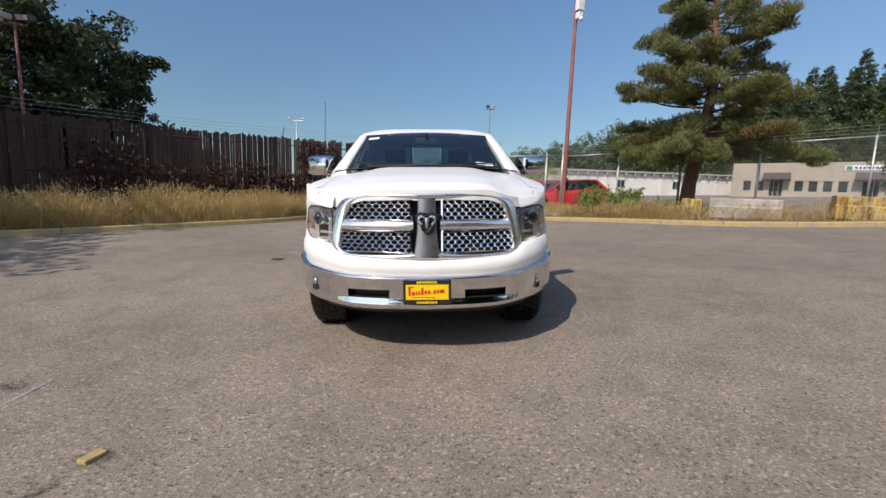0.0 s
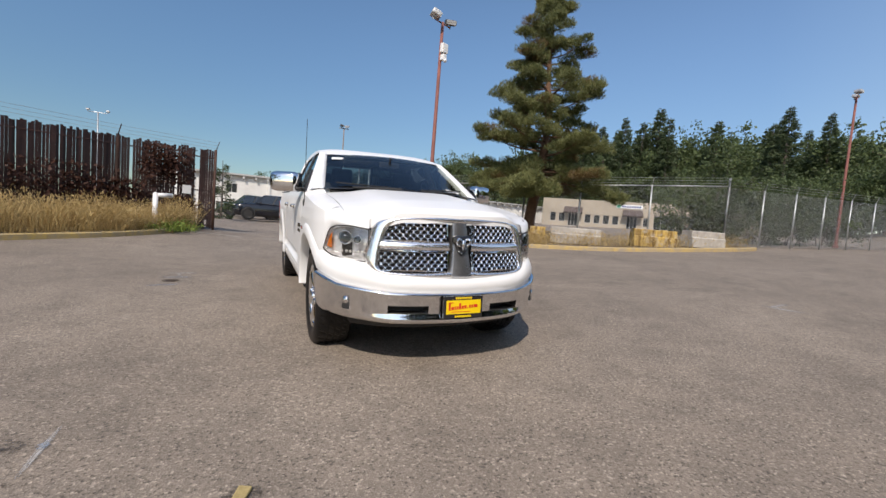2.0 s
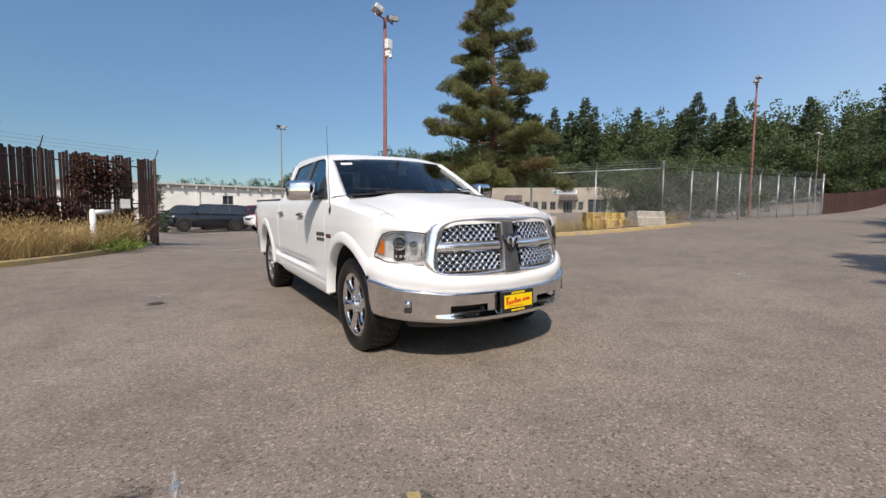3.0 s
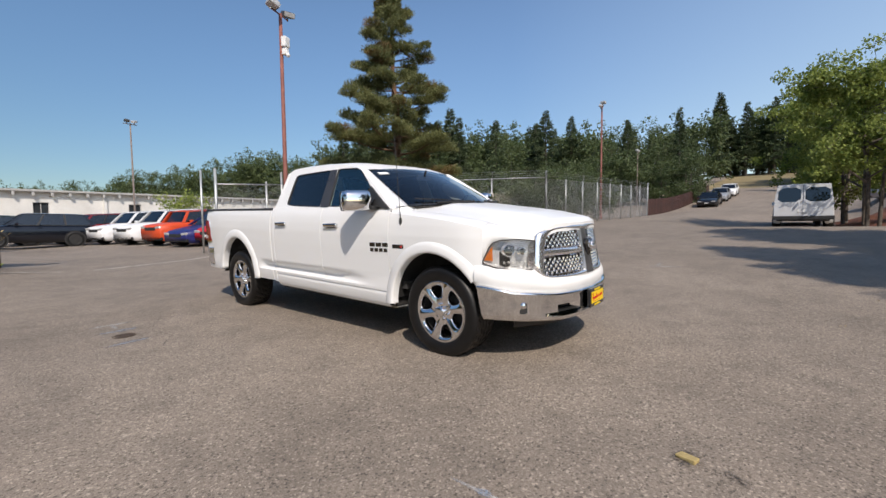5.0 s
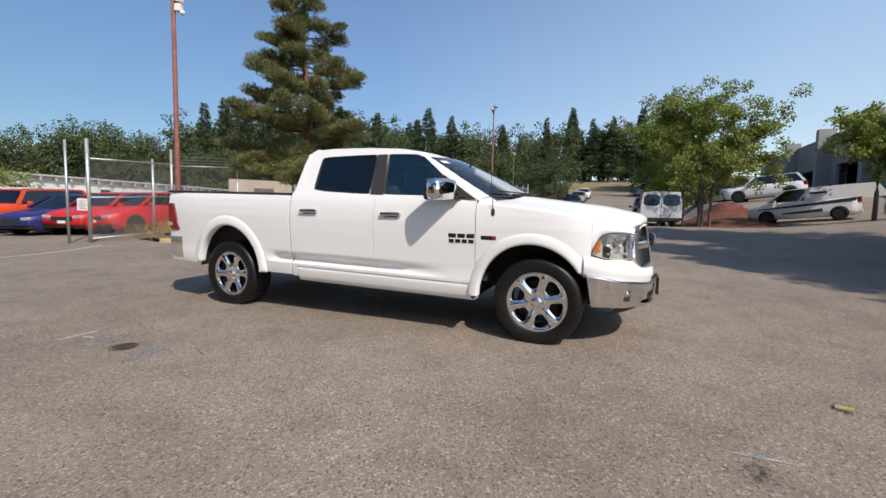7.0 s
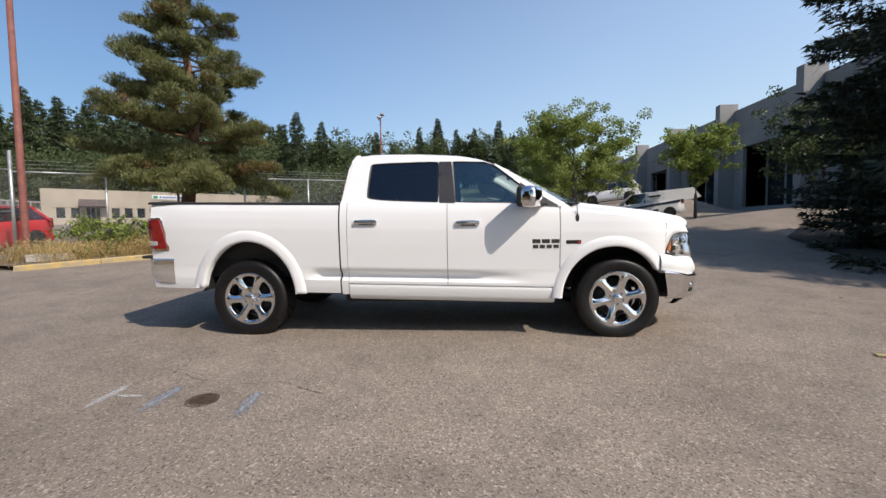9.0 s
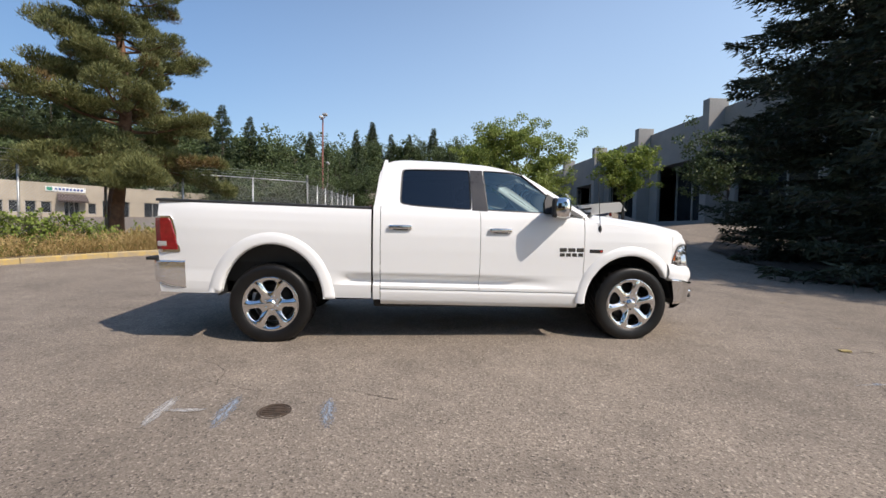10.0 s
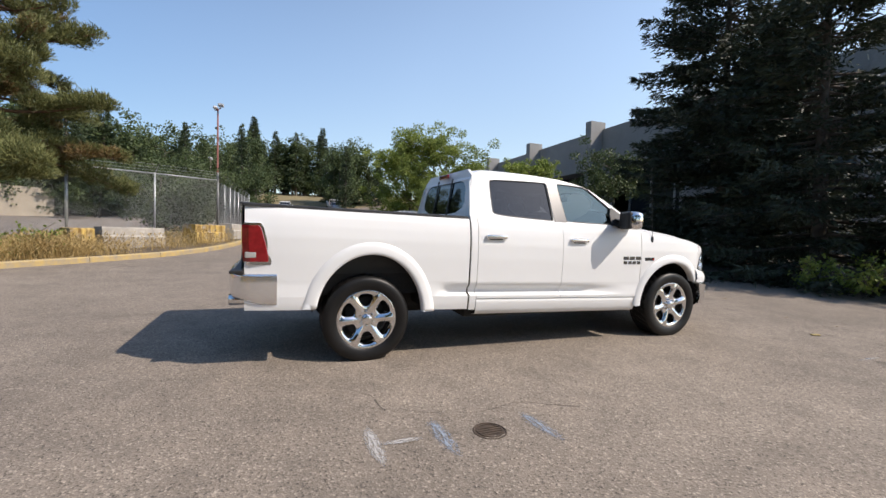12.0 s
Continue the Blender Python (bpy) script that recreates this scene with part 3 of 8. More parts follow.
STAINED = stained_yellow()
barrier(9.35, 8.5, -38, 1.75, "pale weathered concrete barrier lying in dry weeds", CONCRETE, 0.58)
barrier(8.28, 9.34, -38, 0.55, "short rust-stained yellow block at the barrier's end", STAINED, 0.6, 0.5)
barrier(11.55, 7.0, -30, 1.45, "square concrete block with stained yellow paint", STAINED, 0.6, 0.55)
barrier(13.3, 6.35, -14, 1.35, "pale concrete block on the kerb beside the fence", CONCRETE, 0.58, 0.6)
barrier(4.6, 12.1, -40, 0.9, "low grey concrete wheel stop in dry grass", CONCRETE, 0.18, 0.3)


def bollard():
    root = thing("white_pipe_frame", "white painted pipe bollard bent at the top", "bollard", pose(-4.15, 11.15, ground_z(-4.15, 11.15), 0, 0, 30))
    bm = bmesh.new()
    rod(bm, (0, 0, -0.1), (0, 0, 1.1), 0.07, seg=12)
    ball(bm, (0, 0, 1.1), 0.07, 10)
    part("upright", bm, WHITE_PAINT, root, smooth=True)
    bm = bmesh.new()
    rod(bm, (0, 0, 1.08), (0.42, 0, 1.1), 0.065, seg=12)
    ball(bm, (0.42, 0, 1.1), 0.065, 10)
    part("top_bar", bm, WHITE_PAINT, root, smooth=True)
    sign = tagged(part("fence_sign", box(bmesh.new(), -0.13, 0.13, -0.006, 0.006, -0.14, 0.14, 0.002), WHITE_PAINT, None, at=pose(-3.55, 12.62, 1.45, 0, 0, 28)), "small pale sign wired to the slatted fence", "sign")
    return sign


bollard()

# ---- plants ----
def blades_mesh(centres, directions, lengths, widths, rng):
    """One narrow triangle per needle or blade."""
    n = len(centres)
    side = np.cross(directions, rng.normal(size=(n, 3)))
    side /= np.linalg.norm(side, axis=1, keepdims=True) + 1e-9
    v = np.empty((n, 3, 3))
    v[:, 0] = centres - side * widths[:, None] / 2
    v[:, 1] = centres + side * widths[:, None] / 2
    v[:, 2] = centres + directions * lengths[:, None]
    return v.reshape(-1, 3), np.arange(3 * n).reshape(-1, 3)


def leaves_mesh(centres, size, rng, droop=0.3):
    """One diamond-shaped leaf, folded along its rib, per centre."""
    n = len(centres)
    d = rng.normal(size=(n, 3))
    d[:, 2] -= droop
    d /= np.linalg.norm(d, axis=1, keepdims=True)
    s = np.cross(d, rng.normal(size=(n, 3)))
    s /= np.linalg.norm(s, axis=1, keepdims=True) + 1e-9
    up = np.cross(d, s)
    L = size * rng.uniform(0.6, 1.3, n)[:, None]
    v = np.empty((n, 4, 3))
    v[:, 0] = centres
    v[:, 1] = centres + d * L * 0.5 + s * L * 0.33 + up * L * 0.08
    v[:, 2] = centres + d * L
    v[:, 3] = centres + d * L * 0.5 - s * L * 0.33 + up * L * 0.08
    k = np.arange(n)[:, None] * 4
    return v.reshape(-1, 3), np.hstack([k, k + 1, k + 2, k + 3])


def unit(v):
    return v / (np.linalg.norm(v, axis=-1, keepdims=True) + 1e-9)


def limb(bm, points, r0, r1, seg=7):
    """A tapered, bent branch through points."""
    pts = smooth_line(points, max(4, len(points) * 3))
    rows = []
    for i, p in enumerate(pts):
        d = Vector(pts[min(i + 1, len(pts) - 1)] - pts[max(i - 1, 0)]).normalized()
        q = d.to_track_quat("Z", "Y")
        r = r0 + (r1 - r0) * i / (len(pts) - 1)
        rows.append([tuple(Vector(p) + q @ Vector((r * math.cos(a), r * math.sin(a), 0))) for a in np.linspace(0, 2 * math.pi, seg, endpoint=False)])
    grid(bm, rows, close=True)


def big_pine(x, y, height):
    """An old pine: bare red limbs carrying flat, separate cushions of needles."""
    rng = np.random.default_rng(11)
    root = thing("pine_tree", "old pine tree with reddish trunk, open limbs and cushions of needles", "tree", pose(x, y, ground_z(x, y)))
    bm = bmesh.new()
    lean = [(0, 0, -0.15), (0.05, 0.02, 1.2), (0.3, -0.1, 3.2), (0.42, -0.15, 5.2), (0.3, 0.0, 7.4), (0.4, 0.05, height - 0.4)]
    limb(bm, lean, 0.27, 0.04, 12)
    part("trunk", bm, BARK, root, smooth=True)
    path = smooth_line(lean, 200)
    bm = bmesh.new()
    cushions = []

    def bough(p, a, reach, rise, thick, low=False):
        """A limb that ends in upturned twigs, each with its own flat pad of needles."""
        d, side = np.array((math.cos(a), math.sin(a), 0)), np.array((-math.sin(a), math.cos(a), 0))
        end = p + d * reach + (0, 0, reach * rise)
        mid = p + d * reach * 0.5 + (0, 0, reach * rise * 0.2)
        limb(bm, [p, mid, end], thick, 0.012, 5)
        n = max(2, int(reach / 0.5))
        for q in range(n):
            u = 0.34 + 0.66 * (q + rng.uniform(0.2, 1.0)) / n
            at_ = p + (end - p) * u - (0, 0, reach * rise * 0.35 * (1 - u))
            off = side * rng.uniform(-0.42, 0.42) * (1.15 - 0.6 * u) * min(reach, 1.6) * 0.6
            c = at_ + off + d * 0.1 + (0, 0, rng.uniform(-0.05, 0.16) - (0.12 if low else 0))
            limb(bm, [at_ - d * 0.15, c], 0.016, 0.008, 4)
            cushions.append((c, rng.uniform(0.28, 0.55) * (1.1 if low else 1.0) * (1.1 - 0.3 * p[2] / height)))
        cushions.append((end, rng.uniform(0.26, 0.42)))

    k = 0
    z = 2.3
    while z < height - 0.35:
        p = path[np.argmin(abs(path[:, 2] - z))]
        f = (z - 1.7) / (height - 1.7)
        k += 1
        reach = (3.0 * (1 - f) ** 0.75 + 0.2) * rng.choice((0.45, 0.65, 0.8, 0.95, 1.05, 1.15))
        bough(p, k * 2.4 + rng.uniform(-0.9, 0.9), reach, rng.uniform(-0.16, 0.22) + 0.32 * f - (0.2 if f < 0.2 else 0), 0.03 + 0.03 * (1 - f))
        z += rng.uniform(0.02, 0.12 + 0.08 * f)
    for a, z, reach, rise in ((3.2, 2.6, 2.7, -0.2), (3.7, 2.3, 2.2, -0.22), (2.7, 2.9, 2.3, -0.12), (4.3, 2.4, 1.7, -0.2), (5.4, 2.9, 1.5, -0.1)):
        bough(path[np.argmin(abs(path[:, 2] - z))], a, reach, rise, 0.05, True)
    for _ in range(9):
        c = path[-1] + rng.normal(size=3) * (0.3, 0.3, 0.3) - (0, 0, 0.2)
        cushions.append((c, rng.uniform(0.26, 0.4)))
    tagged(part("branch_work", bm, BARK, root, smooth=True), kind="stuff")
    green, brown = [], []
    for c, r in cushions:
        n = int(950 * (r / 0.45) ** 2)
        u = unit(rng.normal(size=(n, 3)))
        shell = u * rng.uniform(0.25, 1.0, n)[:, None] ** 0.5 * (r * 1.0, r * 1.0, r * 0.7)
        shell[:, 2] *= np.where(shell[:, 2] < 0, 0.5, 1.0)
        clump = np.array([noise.noise(Vector(q * 3.2 + c)) for q in shell])
        pts = c + shell * (1 + 0.7 * clump[:, None])
        d = unit(unit(shell) * 0.7 + (0, 0, 0.75) + rng.normal(size=(n, 3)) * 0.35)
        (brown if rng.random() < 0.1 else green).append((pts, d))
    for name, group, mt in (("crown", green, PINE_NEEDLES), ("dead_needles", brown, PINE_BROWN)):
        pts, d = np.vstack([g[0] for g in group]), np.vstack([g[1] for g in group])
        v, f = blades_mesh(pts, d, rng.uniform(0.07, 0.14, len(pts)), rng.uniform(0.018, 0.034, len(pts)), rng)
        from_arrays(name, v, f, mt, root)
    return root


def spruce(x, y, height, radius, seed, dense=1.0, label="", needles=None, clear=0.3, name="spruce_tree", blade=1.0, taper=0.8):
    """A dense conifer: whorls of drooping boughs with ragged needle sprays."""
    rng = np.random.default_rng(seed)
    root = thing(name, label, "tree", pose(x, y, ground_z(x, y)))
    bm = bmesh.new()
    limb(bm, [(0, 0, -0.15), (0.05, 0, height * 0.5), (0, 0.05, height)], 0.02 * height, 0.015, 9)
    part("trunk", bm, GREY_BARK, root, smooth=True)
    bm = bmesh.new()
    P, D = [], []
    z = clear
    while z < height - 0.15:
        f = (z - clear) / (height - clear)
        reach = radius * (1 - f) ** taper + 0.1
        if taper < 0.6:
            reach *= 0.66 + 0.34 * soft_step(0.0, 0.35, f)
        count = max(4, int(9 * (1 - f * 0.5) * min(dense, 1.3)))
        for i in range(count):
            a = rng.uniform(0, 2 * math.pi)
            L = reach * rng.uniform(0.62, 1.12)
            d = np.array((math.cos(a), math.sin(a), 0))
            side = np.array((-d[1], d[0], 0))
            base = np.array((0, 0, z + rng.uniform(-0.15, 0.15)))
            sag = -0.16 * L * (1 - f) + 0.12 * L * f
            n = int(115 * L * dense)
            u = rng.uniform(0.12, 1, n) ** 0.75
            width = 0.26 * L * (1 - u) + 0.1
            s = rng.normal(size=n) * width * 0.75
            pts = base + d * (u * L)[:, None] + side * s[:, None]
            pts[:, 2] += sag * u ** 1.5 + 0.1 * u ** 4 * L - abs(s) * 0.25 - rng.exponential(0.09, n) + 0.05
            P.append(pts)
            D.append(unit(d * 0.8 + side * np.sign(s)[:, None] * 0.6 + np.array((0, 0, -0.2)) + rng.normal(size=(n, 3)) * 0.4))
            if L > 0.5 and (blade == 1.0 or i % 3 == 0):
                limb(bm, [base, base + d * L * 0.5 + (0, 0, sag * 0.35), base + d * L * 0.92 + (0, 0, sag * 0.9)], 0.02 + 0.01 * L, 0.006, 4)
        z += 0.3 * (1.25 - 0.5 * f)
    tagged(part("branch_work", bm, GREY_BARK, root), kind="stuff")
    P, D = np.vstack(P), np.vstack(D)
    v, fc = blades_mesh(P, D, rng.uniform(0.13, 0.28, len(P)) * blade, rng.uniform(0.045, 0.085, len(P)) * blade, rng)
    from_arrays("crown", v, fc, needles or SPRUCE_NEEDLES, root)
    return root


def leaf_tree(x, y, height, radius, seed, label, material, leaf=0.12, stems=1, clear=0.25, amount=11000, name="leafy_tree", bark=None, twigs=True, loose=1.0):
    """A broad-leaved tree: forked trunk, twigs and a loose crown of leaf clusters."""
    rng = np.random.default_rng(seed)
    root = thing(name, label, "tree", pose(x, y, ground_z(x, y)))
    bm = bmesh.new()
    bl = bmesh.new()
    tips = []
    for s in range(stems):
        a0 = s * 2.1 + rng.uniform(0, 1)
        off = np.array((math.cos(a0), math.sin(a0), 0)) * (0.25 if stems > 1 else 0)
        top = np.array((off[0] * 3, off[1] * 3, height * 0.72))
        limb(bm, [off + (0, 0, -0.15), off * 1.3 + (0, 0, height * clear), (off + top) / 2 + rng.normal(size=3) * 0.1, top], 0.016 * height / stems ** 0.5, 0.02, 8)
        for i in range(13 // stems + 4):
            u = rng.uniform(clear, 1)
            p = off * (1 + u) + (top - off) * u
            a = i * 2.4 + rng.uniform(-0.4, 0.4)
            reach = radius * (0.95 - 0.5 * abs(u - 0.5)) * rng.uniform(0.55, 1.12)
            e = p + np.array((math.cos(a), math.sin(a), rng.uniform(0.25, 0.75))) * reach
            m = (p + e) / 2 + (0, 0, -0.05 * reach)
            limb(bl, [p, m, e], 0.006 * height * (1 - 0.5 * u), 0.008, 5 if twigs else 3)
            for t in (0.5, 0.75, 1.0):
                tips.append(p + (e - p) * t)
                for _ in range(3):
                    q = p + (e - p) * t + rng.normal(size=3) * radius * 0.2
                    tips.append(q)
                    if twigs:
                        limb(bl, [p + (e - p) * (t - 0.1), q], 0.012, 0.005, 3)
    part("trunk", bm, bark or GREY_BARK, root, smooth=True)
    tagged(part("branch_work", bl, bark or GREY_BARK, root), kind="stuff")
    tips = np.array(tips)
    c = tips[rng.integers(0, len(tips), amount)]
    pts = c + unit(rng.normal(size=(amount, 3))) * (rng.uniform(0, 1, amount) ** 0.45)[:, None] * radius * loose * np.array((0.19, 0.19, 0.14))
    v, f = leaves_mesh(pts, leaf, rng)
    from_arrays("crown", v, f, material, root)
    return root


big_pine(9.8, 12.1, 10.8)
SPRUCE_TEXT = "dark dense spruce tree with drooping boughs beside the building"
spruce(6.3, -10.9, 13.2, 4.9, 3, 1.05, SPRUCE_TEXT, taper=0.56)
spruce(2.4, -9.4, 10.9, 3.7, 5, 0.9, SPRUCE_TEXT, None, 0.15, taper=0.7)
spruce(-0.4, -10.6, 10.4, 3.3, 8, 0.7, SPRUCE_TEXT)
leaf_tree(0.6, -7.0, 0.9, 0.6, 71, "sunlit yellow-green shrub below the spruces", MAPLE_LEAF, 0.1, 3, 0.05, 1500, "bush")
leaf_tree(-14.5, -3.8, 11.0, 4.2, 72, "tall broad-leaved tree that shades the end of the slatted fence", FOREST_LEAF, 0.22, 2, 0.2, 9000)
leaf_tree(-16.6, 1.9, 16.0, 4.4, 73, "tall broad-leaved tree that shades the end of the slatted fence", FOREST_LEAF, 0.26, 2, 0.28, 15000)
leaf_tree(21.2, -4.8, 8.8, 3.0, 21, "light green broad-leaved tree on the red mulch bed", MID_LEAF, 0.13, 3, 0.28, 34000, loose=0.75)
leaf_tree(25.0, -4.4, 8.2, 2.8, 22, "yellow-green feathery tree on the red mulch bed", MAPLE_LEAF, 0.125, 2, 0.25, 28000, loose=0.75)
leaf_tree(21.0, -11.6, 6.4, 1.9, 23, "young light green tree before the grey building", MAPLE_LEAF, 0.14, 1, 0.35, 12000, loose=0.85)
leaf_tree(17.5, -16.0, 6.6, 2.3, 24, "young tree in the shade of the grey building", FOREST_LEAF, 0.17, 1, 0.3, 9000)
leaf_tree(16.6, 9.0, 3.4, 1.7, 25, "round green bush behind the chain-link fence", FOREST_LEAF, 0.1, 3, 0.05, 12000, "bush")
leaf_tree(19.5, 9.8, 2.6, 1.5, 26, "green bush behind the chain-link fence", FOREST_LEAF, 0.1, 3, 0.05, 7000, "bush")
leaf_tree(25.0, 9.9, 3.2, 1.8, 29, "green bush behind the chain-link fence", FOREST_LEAF, 0.12, 3, 0.05, 7000, "bush")
leaf_tree(29.5, 10.2, 3.4, 2.0, 30, "green bush behind the chain-link fence", FOREST_LEAF, 0.13, 3, 0.05, 7000, "bush")
leaf_tree(22.0, 9.6, 2.9, 1.6, 27, "green bush behind the chain-link fence", FOREST_LEAF, 0.1, 3, 0.05, 7000, "bush")
leaf_tree(7.2, 12.6, 1.1, 0.7, 28, "low green shrub in dry weeds below the pine", GREEN_WEED, 0.09, 3, 0.05, 2600, "bush")
spruce(-3.3, 24.5, 3.4, 1.0, 31, 0.5, "small fir at the edge of the car lot", FOREST_FIR, 0.2, "fir_tree")

# distant woods: a few trees, repeated at different sizes and turns
FAR = [spruce(62, 30, 17, 3.7, 41, 0.3, "dark green fir in the distant woods", FOREST_FIR, 1.0, "fir_tree", 2.0),
       spruce(66, 34, 16, 2.8, 42, 0.3, "dark green fir in the distant woods", FOREST_FIR, 2.0, "fir_tree", 2.0),
       leaf_tree(60, 36, 14, 5.2, 43, "green broad-leaved tree in the distant woods", FOREST_LEAF, 0.36, 3, 0.08, 7600, twigs=False),
       leaf_tree(70, 28, 13, 4.6, 44, "green broad-leaved tree in the distant woods", FOREST_LEAF, 0.36, 3, 0.06, 7600, twigs=False)]
for f in FAR:
    f["group"] = "distant woods"
rng = random.Random(9)


def plant(kind, azimuth, distance, top, origin=(-2.5, 0.5)):
    """Puts a copy of a far tree at a bearing, so high that its top stands at a slope of `top` degrees."""
    a = radians(azimuth)
    if 84 < azimuth < 93:
        distance = max(distance, 98 + distance * 0.2)
    x, y = origin[0] + math.sin(a) * distance, origin[1] + math.cos(a) * distance
    z = ground_z(x, y)
    tall = 1.3 + distance * math.tan(radians(top)) - z
    base = FAR[kind]
    nominal = (17, 16, 14 * 0.98, 13 * 0.98)[kind]
    s = max(tall, 3) / nominal
    ob = copy_thing(base, pose(x, y, z - 0.2, 0, 0, rng.uniform(0, 360)))
    ob.scale = (s * rng.uniform(0.85, 1.15),) * 2 + (s,)


for az in np.arange(38, 97, 1.55):
    conifer = rng.random() < 0.68
    plant(rng.choice((0, 1)) if conifer else rng.choice((2, 3)), az + rng.uniform(-0.6, 0.6), (rng.uniform(88, 108) if az < 67 else rng.uniform(66, 84)), rng.uniform(10.8, 13.8) - (2.5 if rng.random() < 0.3 else 0))
for az in np.arange(36, 84, 2.6):
    plant(rng.choice((2, 3, 3)), az, (rng.uniform(80, 88) if az < 67 else rng.uniform(52, 60)), rng.uniform(7.0, 9.5))
for az, top, kind in ((48.5, 14.4, 0), (50.5, 13.8, 0), (52.2, 15.3, 0), (43.8, 11.8, 0), (46.2, 12.6, 1), (58.5, 13.6, 0), (53.5, 14.2, 1), (84.5, 14.2, 1), (81.5, 13.4, 1), (89.5, 12.9, 1), (92.5, 12.4, 1), (94.5, 12.0, 1), (87.0, 12.8, 1)):
    plant(kind, az, rng.uniform(84, 92) if az < 67 else rng.uniform(60, 70), top)
for az in np.arange(37, 100, 1.7):
    plant(rng.choice((2, 3, 3, 0)), az + rng.uniform(-0.5, 0.5), (rng.uniform(94, 112) if az < 67 else rng.uniform(74, 92)), rng.uniform(10.6, 13.2))
for az in np.arange(80, 103, 2.1):
    plant(rng.choice((2, 3)), az, rng.uniform(100, 116), rng.uniform(6.0, 8.6))
for az in np.arange(2, 38, 1.45):
    plant(rng.choice((2, 3)), az, rng.uniform(100, 125), 4.6 + 4.6 * soft_step(5, 32, az) + rng.uniform(-0.8, 0.6))
# trees behind the slatted fence; their gloom is in the leaf colour
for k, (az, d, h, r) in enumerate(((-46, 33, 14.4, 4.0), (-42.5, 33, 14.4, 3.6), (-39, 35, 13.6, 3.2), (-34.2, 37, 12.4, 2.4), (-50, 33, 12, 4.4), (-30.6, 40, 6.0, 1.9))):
    leaf_tree(-0.5 + math.sin(radians(az)) * d, -3.6 + math.cos(radians(az)) * d, h, r, 80 + k, "dense tree behind the slatted fence, leaves coloured as if shaded", SHADED_LEAF, 0.25, 2, 0.05, 19000)
for az, top in ((-29.0, 6.5), (-26.5, 5.6), (-52, 14), (-57, 14)):
    plant(rng.choice((2, 3)), az, 46 + rng.uniform(-3, 3), top)


def vine(x, y, z, wide, high, seed):
    """A clump of creeper grown over the fence."""
    rng = np.random.default_rng(seed)
    c = np.clip(rng.normal(size=(1500, 3)), -1.7, 1.7) * (wide * 0.35, 0.13, high * 0.3)
    v, f = leaves_mesh(c, 0.11, rng, 0.8)
    ob = tagged(from_arrays("creeper", v, f, VINE_LEAF), "dark reddish creeper grown over the slatted fence", "creeper", kind="stuff")
    ob.matrix_basis = pose(x, y, z, 0, 0, 40)


for k, (x, y, z, wide, high) in enumerate(((-3.75, 12.75, 0.7, 0.8, 1.0), (-4.1, 12.55, 2.2, 1.3, 1.1), (-6.2, 11.2, 1.2, 2.0, 1.4), (-7.9, 9.8, 1.0, 2.2, 1.3), (-9.4, 8.1, 1.4, 2.2, 1.6), (-5.0, 12.1, 1.0, 1.6, 1.1))):
    vine(x, y, z, wide, high, 200 + k)


# ---- dry grass and weeds ----
def grass(name, region, count, low, high, material, seed, label, lean=0.35, width=0.012, parent=None):
    """Upright bent blades scattered where region(x, y) is above a random number."""
    rng = np.random.default_rng(seed)
    (x0, x1), (y0, y1), inside = region
    P = []
    while len(P) < count:
        x, y = rng.uniform(x0, x1), rng.uniform(y0, y1)
        if inside(x, y) * (0.55 + 0.9 * noise.noise((x * 0.9, y * 0.9, 3.0))) > rng.uniform(0, 0.8):
            P.append((x, y, ground_z(x, y) + 0.08))
    P = np.array(P)
    n = len(P)
    d = rng.normal(size=(n, 3)) * (lean, lean, 0)
    d[:, 2] = 1
    d = unit(d)
    L = rng.uniform(low, high, n) * (0.75 + 0.5 * np.array([noise.noise((x * 0.7, y * 0.7, 8.0)) for x, y, _ in P]) + 0.25)
    v1, f1 = blades_mesh(P, d, L * 0.62, np.full(n, width), rng)
    bend = unit(d + rng.normal(size=(n, 3)) * (0.45, 0.45, 0.1))
    v2, f2 = blades_mesh(P + d * (L * 0.5)[:, None], bend, L * 0.5, np.full(n, width * 0.9), rng)
    tip = P + d * (L * 0.5)[:, None] + bend * (L * 0.42)[:, None]
    v3, f3 = blades_mesh(tip, unit(bend + (0, 0, -0.3)), np.full(n, 0.07), np.full(n, width * 1.9), rng)
    V = np.vstack([v1, v2, v3])
    F = np.vstack([f1, f2 + len(v1), f3 + len(v1) + len(v2)])
    return tagged(from_arrays(name, V, F, material), label, "grass", kind="stuff")


def beside(line, near, far, sign):
    """1 within a strip from near to far metres on one side of a line."""
    pts = smooth_line(line, 160)
    d = np.gradient(pts, axis=0)
    nrm = np.stack([-d[:, 1], d[:, 0]], 1) * sign
    nrm /= np.linalg.norm(nrm, axis=1, keepdims=True)

    def test(x, y):
        k = np.argmin((pts[:, 0] - x) ** 2 + (pts[:, 1] - y) ** 2)
        o = (x - pts[k, 0]) * nrm[k, 0] + (y - pts[k, 1]) * nrm[k, 1]
        return 1.0 if near < o < far else 0.0
    return test


def island(line, near, far, sign):
    """The strip thins out where the barriers stand on bare soil."""
    strip = beside(line, near, far, sign)
    return lambda x, y: strip(x, y) * (0.16 if x > 7.9 and y < 9.9 else 0.1 if x < 4.3 else 0.6 if x < 5.2 else 1.0)


